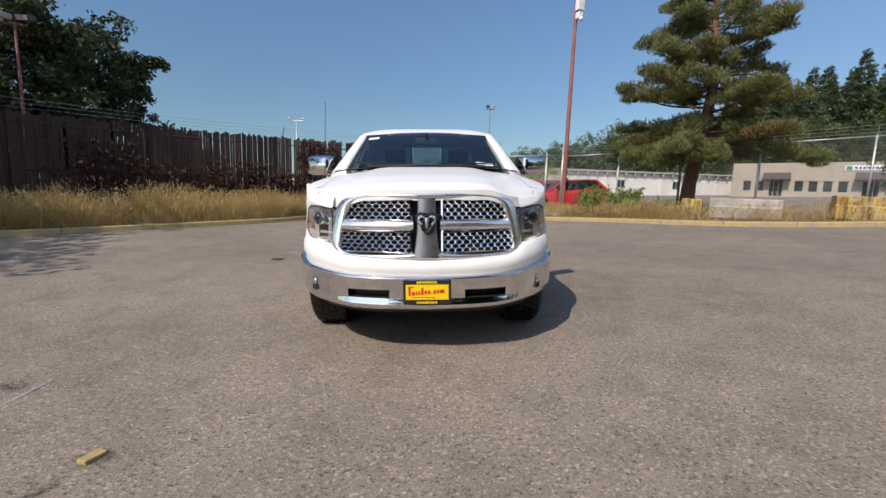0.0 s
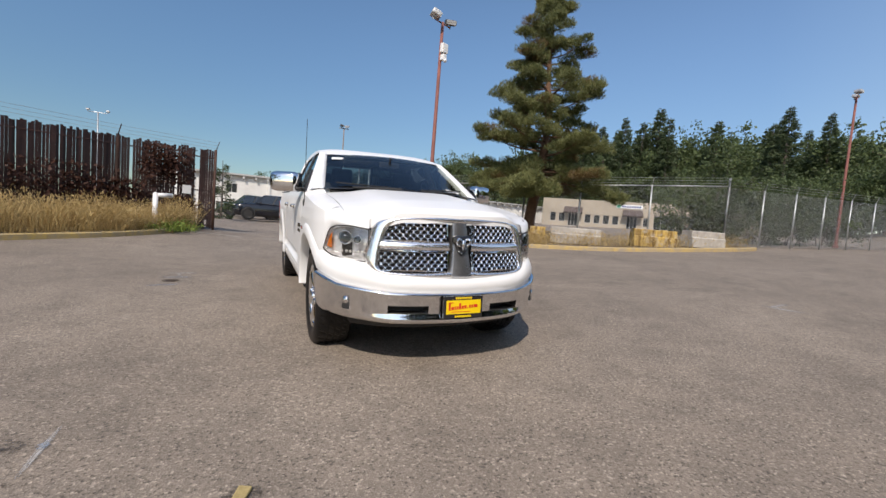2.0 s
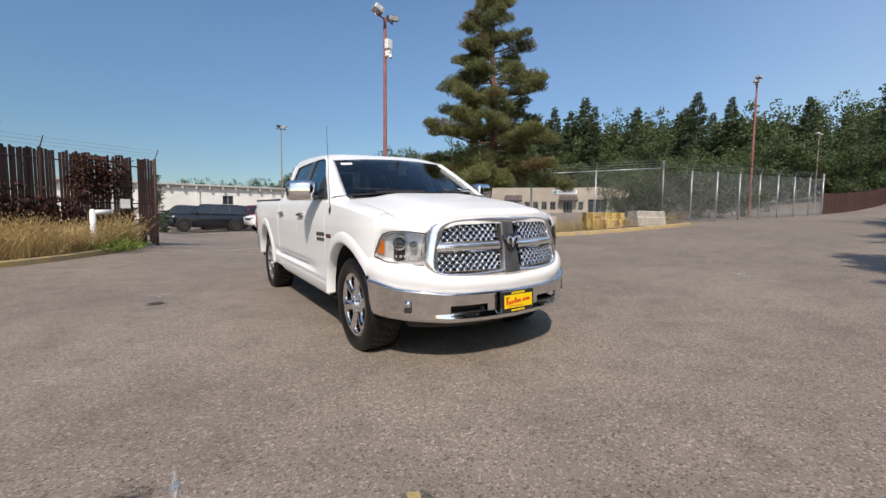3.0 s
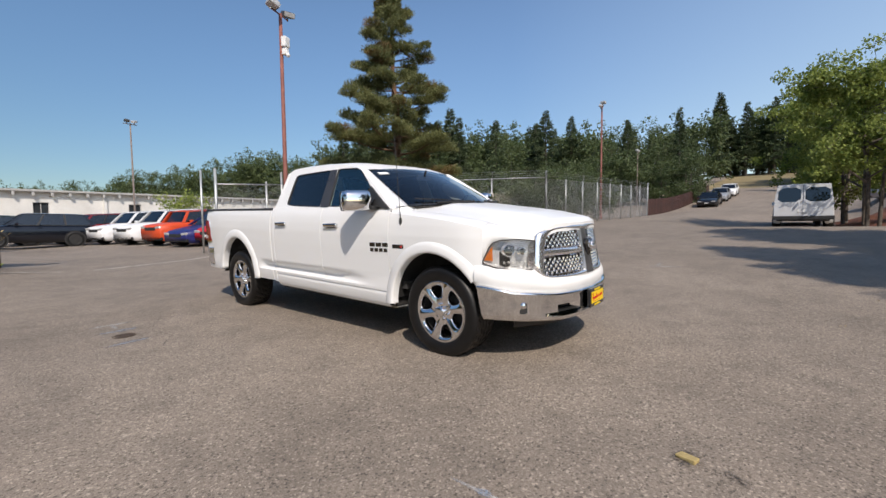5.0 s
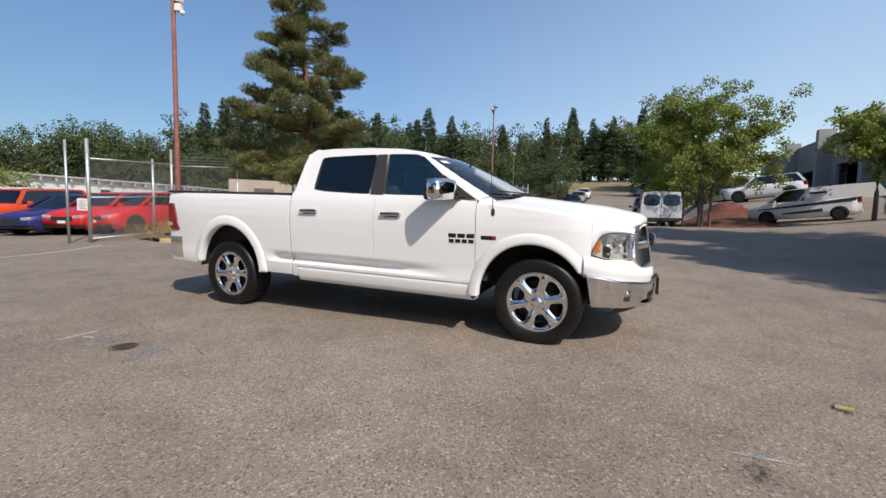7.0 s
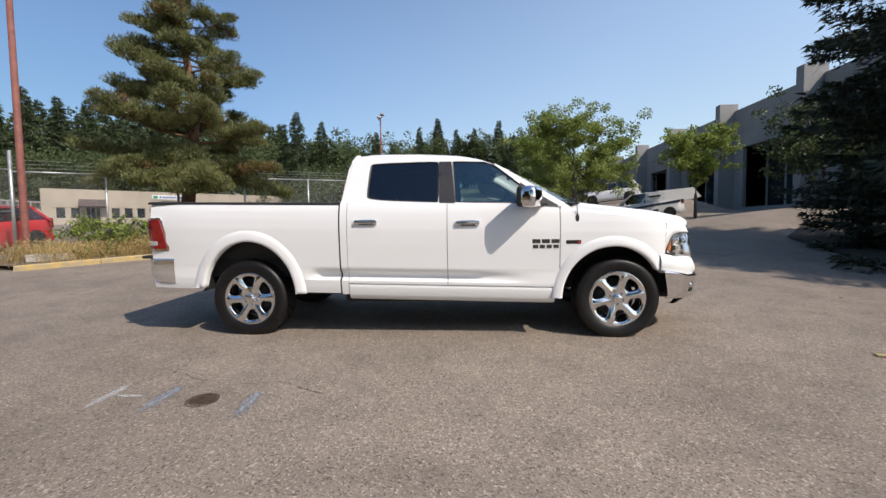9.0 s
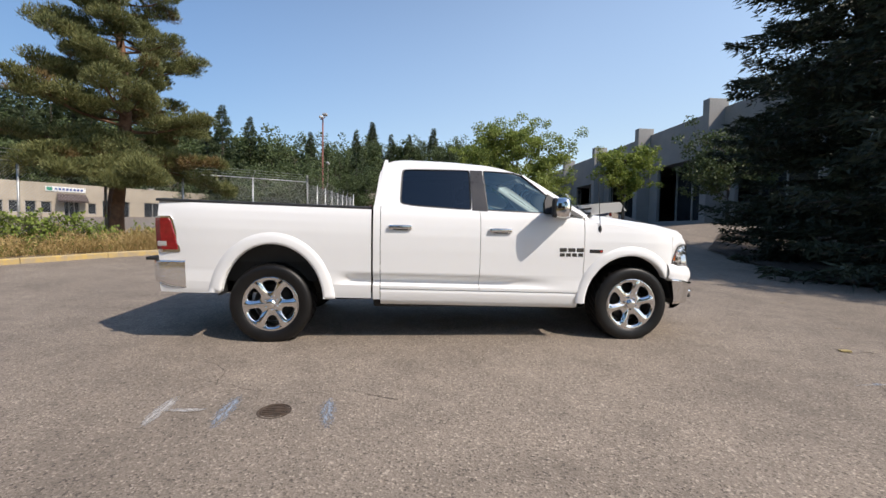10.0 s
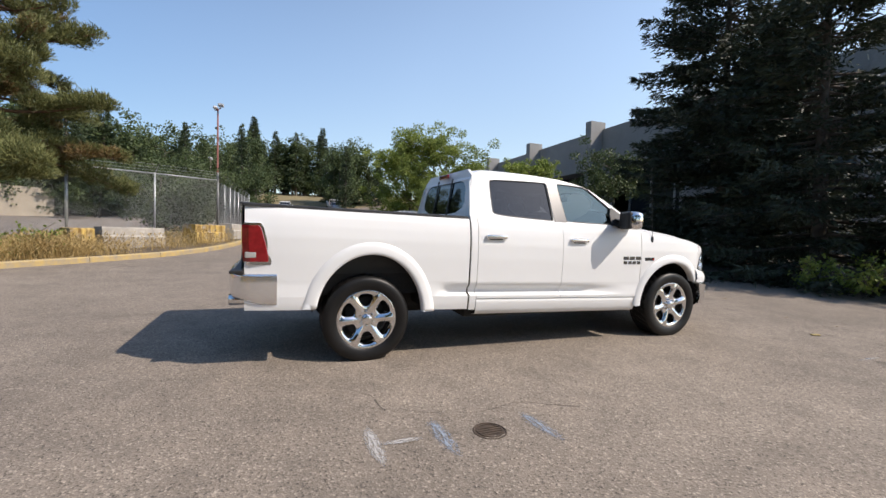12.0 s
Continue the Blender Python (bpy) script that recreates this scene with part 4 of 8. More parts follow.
grass("dry_grass", ((-12, -3.2), (2.5, 12.6), beside(LEFT_CURB, 0.12, 1.9, -1)), 15000, 0.45, 1.0, DRY_GRASS, 1, "tall golden dry grass below the slatted fence")
grass("dry_grass", ((3.4, 15.5), (5.8, 14.0), island(RIGHT_CURB, 0.12, 1.5, 1)), 6500, 0.25, 0.62, DRY_GRASS, 2, "dry golden weeds along the yellow kerb")
grass("dry_grass", ((3.4, 15.5), (6.5, 14.4), island(RIGHT_CURB, 1.4, 4.0, 1)), 2500, 0.2, 0.45, DRY_GRASS, 3, "sparse dry weeds on the island")
grass("green_weeds", ((-5.2, -3.0), (9.6, 13.2), lambda x, y: 1.0 if (x + 3.9) ** 2 + (y - 11.2) ** 2 < 0.8 else 0.0), 500, 0.12, 0.35, GREEN_WEED, 4, "green weeds at the foot of the bollard", 0.6, 0.022)
grass("green_weeds", ((4.8, 8.2), (9.4, 12.9), beside(RIGHT_CURB, 0.5, 2.0, 1)), 1100, 0.12, 0.5, GREEN_WEED, 5, "green leafy weeds among dry grass", 0.8, 0.03)
leaf_tree(5.9, 11.3, 1.1, 0.5, 61, "leafy green weed bush in dry grass", GREEN_WEED, 0.09, 1, 0.05, 900, "weed_bush")
leaf_tree(6.7, 10.6, 0.9, 0.55, 62, "leafy green weed bush in dry grass", GREEN_WEED, 0.09, 1, 0.05, 900, "weed_bush")
leaf_tree(7.6, 9.9, 0.7, 0.5, 63, "leafy green weed bush in dry grass", GREEN_WEED, 0.09, 1, 0.05, 700, "weed_bush")
leaf_tree(12.3, 44.0, 3.4, 2.2, 64, "round pale green bush before the white building", MAPLE_LEAF, 0.2, 3, 0.05, 3000, "bush")

# ---- the pickup truck: nose towards -y, front axle at y = 0 ----
def car_paint(name, colour, flake=0.0, rough=0.45):
    m, nt, b = shader(name)
    at = coords(nt, False)
    n = noise_tex(nt, at, 1.6, 4.0)
    fine = noise_tex(nt, at, 260.0, 2.0)
    dust = mix(nt, ramp(nt, n.outputs["Fac"], [(0.4, (0, 0, 0)), (0.8, (0.1, 0.1, 0.1))]), colour, tuple(0.85 * c + 0.03 for c in colour))
    nt.links.new(dust, b.inputs["Base Color"])
    b.inputs["Roughness"].default_value = rough
    b.inputs["Metallic"].default_value = flake
    b.inputs["Coat Weight"].default_value = 0.3
    b.inputs["Coat Roughness"].default_value = 0.03
    bump(nt, b, fine.outputs["Fac"], 0.03, 0.0004)
    return m


def chrome_material():
    m, nt, b = shader("chrome")
    n = noise_tex(nt, coords(nt, False), 9.0, 3.0)
    nt.links.new(ramp(nt, n.outputs["Fac"], [(0.3, (0.72, 0.72, 0.73)), (0.7, (0.84, 0.84, 0.84))]), b.inputs["Base Color"])
    b.inputs["Metallic"].default_value = 1.0
    b.inputs["Roughness"].default_value = 0.06
    return m


def tyre_material():
    m, nt, b = shader("tyre_rubber")
    at = coords(nt, False)
    n, n2 = noise_tex(nt, at, 7.0, 4.0), noise_tex(nt, at, 90.0, 2.0)
    nt.links.new(ramp(nt, n.outputs["Fac"], [(0.3, (0.004, 0.004, 0.004)), (0.75, (0.011, 0.01, 0.01))]), b.inputs["Base Color"])
    b.inputs["Roughness"].default_value = 0.45
    b.inputs["Specular IOR Level"].default_value = 0.35
    bump(nt, b, n2.outputs["Fac"], 0.4, 0.001)
    return m


WHITE_CAR = car_paint("white_car_paint", (0.8, 0.8, 0.79))
CHROME = chrome_material()
TYRE = tyre_material()
TRIM = surface("black_plastic", (0.012, 0.012, 0.012), (0.03, 0.03, 0.03), 5.0, 0.55, fine=120, depth=0.0006)
GLOSS_BLACK = surface("gloss_black", (0.012, 0.012, 0.013), (0.02, 0.02, 0.021), 5.0, 0.2, depth=0, coat=0.6)
PILLAR = surface("pillar_film", (0.03, 0.027, 0.025), (0.05, 0.045, 0.042), 5.0, 0.3, depth=0, coat=0.3)
CABIN = surface("dark_cloth", (0.02, 0.02, 0.021), (0.05, 0.049, 0.048), 6.0, 0.85, fine=150, depth=0.001)
CHASSIS = surface("chassis_black", (0.008, 0.008, 0.008), (0.03, 0.028, 0.026), 6.0, 0.8, fine=40, depth=0.001)
WINDSHIELD = glass("windscreen_glass", (0.62, 0.7, 0.68))
FRONT_GLASS = glass("door_glass", (0.5, 0.64, 0.64), 0.02, 2.15, (0.65, 0.92, 1.0))
TINT_GLASS = glass("privacy_glass", (0.06, 0.07, 0.08), 0.02, 1.75, (0.9, 0.96, 1.0))
LAMP_LENS = glass("lamp_lens", (0.86, 0.88, 0.9))
RED_LENS = surface("red_lamp_plastic", (0.15, 0.009, 0.011), (0.27, 0.016, 0.02), 18.0, 0.12, depth=0, coat=1.0)
AMBER_LENS = surface("amber_lamp_plastic", (0.55, 0.13, 0.01), (0.75, 0.22, 0.02), 8.0, 0.15, depth=0, coat=1.0)
PLATE_YELLOW = surface("plate_yellow", (0.8, 0.55, 0.0), (0.86, 0.62, 0.01), 8.0, 0.4, depth=0)
PLATE_RED = surface("plate_red", (0.5, 0.02, 0.01), (0.6, 0.03, 0.02), 8.0, 0.4, depth=0)
PAPER = surface("white_paper", (0.68, 0.68, 0.66), (0.76, 0.76, 0.74), 8.0, 0.7, depth=0)

truck = thing("pickup_truck", "white crew-cab pickup truck with chrome trim parked on asphalt", "truck", pose(-0.012, 0, 0, 0, LEAN, 0))


def rake(y):
    return 0.02 * (y - 1.2)


def interp(table, x):
    return float(np.interp(x, [a for a, _ in table], [b for _, b in table]))


DENT = [(0.576, 0.0), (0.592, 0.5), (0.608, 1.0), (0.65, 0.75), (0.69, 0.0)]
WIDTH = [(0.38, 0.93), (0.43, 0.968), (0.5, 0.984), (0.56, 0.99), (0.576, 0.991), (0.69, 0.987), (0.712, 0.985), (0.722, 0.99), (0.8, 0.993), (0.95, 1.0), (1.1, 1.0), (1.2, 0.99), (1.28, 0.975), (1.33, 0.958), (1.37, 0.938), (1.42, 0.92)]


def half_width(y, z):
    w = interp(WIDTH, z - rake(y))
    if 0.6 < y < 4.3:
        w -= 0.055 * soft_step(0.75, 1.6, y) * soft_step(0.62, 0.8, abs(y - 3.765)) * interp(DENT, z - rake(y))
    if y < 0.1:
        w -= 0.03 * (max(-0.2 - y, 0) / 0.25) ** 2
        w -= 0.085 * ((0.1 - y) / 0.72) ** 2
    if y > 4.2:
        w -= 0.035 * ((y - 4.2) / 0.65) ** 2
    return w


ARCH_F, ARCH_R = (0.06, 0.42, 0.50, 0.525), (3.765, 0.44, 0.505, 0.585)


def arch_low(y, arch, otherwise):
    cy, cz, ry, rz = arch
    t = (y - cy) / ry
    return max(otherwise, cz + rz * math.sqrt(1 - t * t)) if abs(t) < 1 else otherwise


def columns(y0, y1, step, arches=()):
    ys = list(np.linspace(y0, y1, max(2, int(abs(y1 - y0) / step) + 1)))
    for cy, _, ry, _ in arches:
        for a in np.linspace(0, math.pi, 33):
            y = cy - ry * math.cos(a)
            if min(y0, y1) < y < max(y0, y1):
                ys.append(y)
    return sorted(set(round(y, 5) for y in ys))


def side_panel(name, s, ys, low, high, material=None, label="", inset=0.018, parent=None):
    """A pressed panel of the body side with its own thickness."""
    bm = bmesh.new()
    rows = []
    for y in ys:
        a, b = low(y), high(y)
        zs = np.linspace(a, b, 34)
        knots = [z + rake(y) for z in (0.56, 0.576, 0.592, 0.608, 0.65, 0.69, 0.712, 0.722) if a + 0.012 < z + rake(y) < b - 0.012]
        for k in knots:
            zs[np.argmin(abs(zs - k))] = k
        rows.append([(s * half_width(y, z), y, z) for z in zs])
    grid(bm, rows)
    border = [e for e in bm.edges if e.is_boundary]
    r = bmesh.ops.extrude_edge_only(bm, edges=border)
    for v in [g for g in r["geom"] if isinstance(g, bmesh.types.BMVert)]:
        v.co.x -= s * inset
    for e in border:
        e.smooth = False
    for e in bm.edges:
        for k in (0.576, 0.712, 0.722):
            if all(abs(v.co.z - rake(v.co.y) - k) < 1e-4 for v in e.verts):
                e.smooth = False
    return part(name, bm, material or WHITE_CAR, parent or truck, label, smooth=True)


def fender_top(y):
    return interp([(-0.9, 1.02), (-0.75, 1.06), (-0.65, 1.095), (-0.55, 1.135), (-0.35, 1.187), (-0.1, 1.232), (0.2, 1.268), (0.57, 1.308)], y)


def hood_mid(y):
    return interp([(-1.0, 1.155), (-0.96, 1.172), (-0.85, 1.21), (-0.55, 1.275), (0.0, 1.345), (0.42, 1.4)], y)


def top_height(x, y):
    e, c = fender_top(y), hood_mid(y)
    u = min(abs(x) / 0.93, 1.0)
    g = 0.72 * (1 - u ** 2.6) + 0.28 * (1 - soft_step(0.42, 0.68, u))
    return e + (c - e) * g - 0.02 * soft_step(0.85, 1.0, u)


NOSE = [(0.0, -0.925), (0.3, -0.9), (0.5, -0.845), (0.62, -0.765), (0.72, -0.69), (0.8, -0.605), (0.86, -0.53), (0.9, -0.46)]
COWL = [(0.0, 0.25), (0.5, 0.33), (0.8, 0.47), (0.93, 0.57)]


def top_panel(name, xs, label=""):
    bm = bmesh.new()
    rows = []
    for x in xs:
        y0, y1 = interp(NOSE, abs(x)), interp(COWL, abs(x))
        row = []
        for t in np.linspace(0, 1, 30):
            t = t ** 1.25
            y = y0 + (y1 - y0) * t
            z = top_height(x, y)
            z -= 0.022 * (1 - soft_step(0.0, 0.06, t)) ** 2
            row.append((x, y, z))
        rows.append(row)
    grid(bm, rows)
    border = [e for e in bm.edges if e.is_boundary]
    r = bmesh.ops.extrude_edge_only(bm, edges=border)
    for v in [g for g in r["geom"] if isinstance(g, bmesh.types.BMVert)]:
        v.co.z -= 0.07 if v.co.y < interp(NOSE, abs(v.co.x)) + 0.01 else 0.03
    for e in border:
        e.smooth = False
    return part(name, bm, WHITE_CAR, truck, label, smooth=True)


hood = top_panel("hood", list(np.linspace(-0.795, 0.795, 47)), "white hood with a raised centre")
bm = bmesh.new()
for s in (-1, 1):
    rod(bm, (s * 0.1, 0.2, 1.392), (s * 0.55, 0.33, 1.385), 0.012, seg=6)
    rod(bm, (s * 0.2, 0.24, 1.4), (s * 0.68, 0.5, 1.43), 0.007, seg=5)
part("wiper", bm, TRIM, truck)

LAMP_PLAN = smooth_line([(0.655, -0.785), (0.742, -0.722), (0.818, -0.636), (0.877, -0.545), (0.918, -0.455)], 26)


def lamp_edge(u):
    top = interp([(0, 1.035), (0.3, 1.052), (0.65, 1.05), (0.8, 1.03), (0.88, 0.99), (1, 0.885)], u)
    low = interp([(0, 0.8), (0.3, 0.8), (0.75, 0.825), (1, 0.862)], u)
    return low, top


def lamp_side(y):
    """Upper edge of the headlamp where it runs back along the fender."""
    return lamp_edge(float(np.interp(y, LAMP_PLAN[:, 1], np.linspace(0, 1, 26))))[1] + 0.002


for s in (-1, 1):
    # fenders, doors, cab corner, bed side
    side_panel("front_fender", s, columns(-0.453, 0.572, 0.05, [ARCH_F]), lambda y: arch_low(y, ARCH_F, 0.41 if y > 0 else 0.68), lambda y: fender_top(y) - 0.01)
    bm = bmesh.new()
    rows = []
    for y in np.linspace(-0.453, 0.572, 24):
        a = half_width(y, fender_top(y) - 0.01)
        b = 0.801 if y > -0.6 else 0.78
        rows.append([(s * (a + (b - a) * u), y, fender_top(y) - 0.012 + (top_height(b, y) - fender_top(y) + 0.012) * math.sin(u * math.pi / 2)) for u in np.linspace(0, 1, 7)])
    grid(bm, rows)
    part("fender_top", bm, WHITE_CAR, truck, smooth=True)
    door_top = lambda y: interp([(0.57, 1.318), (1.0, 1.35), (1.7, 1.372), (2.75, 1.408)], y)
    front = side_panel("front_door", s, columns(0.58, 1.681, 0.06), lambda y: 0.548 + rake(y), door_top)
    rear = side_panel("rear_door", s, columns(1.687, 2.702, 0.06), lambda y: 0.548 + rake(y), door_top)
    side_panel("cab_corner", s, columns(2.708, 2.777, 0.02), lambda y: 0.43 + rake(y), lambda y: 1.41)
    bed = side_panel("bed_side", s, columns(2.797, 4.835, 0.06, [ARCH_R]), lambda y: arch_low(y, ARCH_R, 0.44 + rake(y) + (0.02 if y > 4 else 0)), lambda y: 1.342 + rake(y))
    bm = bmesh.new()
    grid(bm, [[(s * x, y, 1.343 + rake(y) + h) for x, h in ((0.945, 0.0), (0.943, 0.02), (0.925, 0.028), (0.8, 0.028), (0.785, 0.015), (0.785, -0.03))] for y in np.linspace(2.8, 4.855, 12)])
    part("bed_rail_cap", bm, TRIM, bed)
    bm = bmesh.new()
    grid(bm, [[(s * 0.80, y, z + rake(y)) for z in (0.8, 1.345)] for y in np.linspace(2.8, 4.87, 6)])
    part("bed_inner_wall", bm, TRIM, bed)
    # sill below the doors
    bm = bmesh.new()
    grid(bm, [[(s * x, y, z + rake(y)) for x, z in ((0.7, 0.36), (0.9, 0.37), (0.95, 0.39), (0.968, 0.43), (0.981, 0.5), (0.983, 0.53), (0.978, 0.541), (0.94, 0.545))] for y in np.linspace(0.62, 2.7, 10)])
    part("rocker_panel", bm, WHITE_CAR, truck, smooth=True)
    # wheel-arch flares
    for (cy, cz, ry, rz), drop0, drop1 in ((ARCH_F, 0.2, 0.02), (ARCH_R, 0.12, 0.1)):
        bm = bmesh.new()
        rows = []
        wide = 0.092 if cy < 1 else 0.108
        angles = list(np.linspace(-0.06 if cy > 1 else 0.56, math.pi + (0.08 if cy > 1 else 0.02), 44))
        low_end = (lambda y: 0.425) if cy < 1 else (lambda y: 0.47 if y < 3.7 else 0.535)
        for a in angles:
            c, q = -math.cos(a), math.sin(a)
            sec = []
            for off, out in ((wide, 0.002), (wide * 0.9, 0.012), (wide * 0.55, 0.02), (wide * 0.2, 0.024), (0.0, 0.023), (-0.01, 0.014), (-0.01, -0.06)):
                y, z = cy + (ry + off) * c, cz + (rz + off) * q
                zz = max(z, low_end(y))
                sec.append((s * (half_width(min(max(y, -0.55), 4.86), min(max(zz, 0.7), 1.25)) + out - 0.004), y, zz))
            rows.append(sec)
        grid(bm, rows)
        part("wheel_arch_flare", bm, WHITE_CAR, truck, smooth=True)
        bm = bmesh.new()
        grid(bm, [[(s * x, cy - (ry + 0.02) * math.cos(a), cz + (rz + 0.02) * math.sin(a)) for x in (0.5, 0.7, 0.965 if cy > 1 else 0.93)] for a in np.linspace(0.08, math.pi - 0.08, 24)])
        hub = bm.verts.new((s * 0.5, cy, cz))
        inner = [v for v in bm.verts if abs(abs(v.co.x) - 0.5) < 1e-4 and v is not hub]
        for v0, v1 in zip(inner, inner[1:]):
            bm.faces.new((v0, v1, hub))
        part("wheel_well", bm, CHASSIS, truck, smooth=True)
    # handles
    for y, z, door in ((1.477, 1.183, front), (2.505, 1.203, rear)):
        w = half_width(y, z)
        bm = bmesh.new()
        box(bm, s * (w + 0.022) - 0.011, s * (w + 0.022) + 0.011, y - 0.115, y + 0.115, z - 0.018, z + 0.02, 0.009)
        for q in (-0.095, 0.095):
            box(bm, s * (w + 0.005) - 0.02, s * (w + 0.005) + 0.02, y + q - 0.022, y + q + 0.022, z - 0.017, z + 0.019, 0.008)
        part("door_handle", bm, CHROME, door, "chrome handle", smooth=True)
        bm = bmesh.new()
        box(bm, s * w - 0.006, s * w + 0.0045, y - 0.075, y + 0.075, z - 0.03, z + 0.022, 0.004)
        part("handle_recess", bm, TRIM, door)
    # badges as plain shapes
    bm = bmesh.new()
    w = half_width(0.72, 0.99)
    for k in range(3):
        box(bm, s * w - 0.003, s * w + 0.008, 0.845 - k * 0.092 - 0.078, 0.845 - k * 0.092, 0.972, 1.012, 0.003)
    for k in range(4):
        box(bm, s * w - 0.003, s * w + 0.008, 0.84 - k * 0.066 - 0.052, 0.84 - k * 0.066, 0.923, 0.958, 0.003)
    part("door_badge", bm, surface("badge_dark_chrome", (0.1, 0.1, 0.1), (0.2, 0.2, 0.2), 8, 0.25, metal=1.0, depth=0), front, "dark chrome badge shapes")
    w = half_width(0.45, 0.98)
    bm = bmesh.new()
    box(bm, s * w - 0.003, s * w + 0.008, 0.375, 0.52, 0.963, 1.0, 0.003)
    badge = part("fender_badge", bm, GLOSS_BLACK, truck)
    bm = bmesh.new()
    box(bm, s * (w + 0.009) - 0.001, s * (w + 0.009) + 0.001, 0.385, 0.405, 0.972, 0.99)
    part("red_mark", bm, PLATE_RED, badge)
    # mirror
    bm = bmesh.new()
    box(bm, min(s * 1.0, s * 1.285), max(s * 1.0, s * 1.285), 0.735, 0.9, 1.325, 1.525, 0.055)
    fold = Matrix.Translation((s * 1.0, 0.8, 0)) @ pose(0, 0, 0, 0, 0, s * 25) @ Matrix.Translation((-s * 1.0, -0.8, 0))
    bmesh.ops.transform(bm, matrix=fold, verts=bm.verts[:])
    mirror = part("door_mirror", bm, CHROME, truck, "chrome-capped door mirror", smooth=True)
    bm = bmesh.new()
    box(bm, min(s * 1.002, s * 1.283), max(s * 1.002, s * 1.283), 0.852, 0.915, 1.327, 1.523, 0.03)
    bmesh.ops.transform(bm, matrix=fold, verts=bm.verts[:])
    part("mirror_housing", bm, TRIM, mirror)
    bm = bmesh.new()
    grid(bm, [[(s * 0.915, 0.64, 1.345), (s * 0.93, 0.94, 1.35)], [(s * 1.0, 0.74, 1.365), (s * 1.0, 0.9, 1.365)], [(s * 1.03, 0.76, 1.4), (s * 1.03, 0.9, 1.4)], [(s * 0.86, 0.86, 1.47), (s * 0.86, 0.96, 1.47)]])
    box(bm, min(s * 0.9, s * 1.04), max(s * 0.9, s * 1.04), 0.74, 0.92, 1.335, 1.372, 0.015)
    part("mirror_arm", bm, TRIM, mirror)
    # black triangle where the mirror meets the window
    gx = lambda z: s * (0.93 - (z - 1.37) * 0.43 + 0.022)
    bm = bmesh.new()
    loop = [(0.585, 1.338), (0.8, 1.352), (1.0, 1.362), (0.99, 1.5), (0.95, 1.575), (0.85, 1.508), (0.72, 1.422)]
    front_vs = [bm.verts.new((gx(z), y, z)) for y, z in loop]
    rear_vs = [bm.verts.new((gx(z) - s * 0.02, y, z)) for y, z in loop]
    bm.faces.new(front_vs)
    for i in range(7):
        bm.faces.new((front_vs[i], front_vs[(i + 1) % 7], rear_vs[(i + 1) % 7], rear_vs[i]))
    part("mirror_sail", bm, TRIM, mirror)

# antenna on one fender
bm = bmesh.new()
ball(bm, (-0.985, 0.41, 1.215), 0.024, 10, (0.6, 0.75, 1.7))
rod(bm, (-0.985, 0.41, 1.24), (-0.965, 0.47, 2.0), 0.004, 0.0022, seg=6)
part("antenna", bm, TRIM, truck)


# greenhouse
def glass_x(z):
    return 0.93 - (z - 1.37) * 0.43


ROOFLINE = [(0.55, 1.335), (0.75, 1.475), (1.0, 1.645), (1.2, 1.765), (1.38, 1.825), (1.6, 1.862), (2.0, 1.888), (2.4, 1.896), (2.58, 1.89), (2.68, 1.855), (2.725, 1.76), (2.775, 1.41)]
REAR_WIN = [(2.505, 1.425), (2.515, 1.5), (2.5, 1.78), (2.47, 1.81), (1.8, 1.818), (1.775, 1.8), (1.77, 1.4), (1.79, 1.385)]
FRONT_WIN = [(1.6, 1.383), (1.612, 1.4), (1.64, 1.8), (1.625, 1.815), (1.27, 1.8), (1.2, 1.765), (0.96, 1.57), (0.78, 1.395), (0.8, 1.365)]


def fill_plane(bm, outer, holes, to3d):
    edges = []
    for loop in [outer] + holes:
        vs = [bm.verts.new(to3d(*p)) for p in loop]
        for a, b in zip(vs, vs[1:] + vs[:1]):
            edges.append(bm.edges.new((a, b)))
    bmesh.ops.triangle_fill(bm, use_beauty=True, edges=edges)
    return bm


def thicken(bm, vec):
    r = bmesh.ops.extrude_face_region(bm, geom=bm.faces[:])
    bmesh.ops.translate(bm, vec=vec, verts=[g for g in r["geom"] if isinstance(g, bmesh.types.BMVert)])
    return bm


def smooth_loop(points, n=48, round_=3):
    p = [Vector((a, b)) for a, b in points]
    for _ in range(round_):
        q = []
        for a, b in zip(p, p[1:] + p[:1]):
            q += [a.lerp(b, 0.2), a.lerp(b, 0.8)]
        p = q
    return [(v.x, v.y) for v in p]


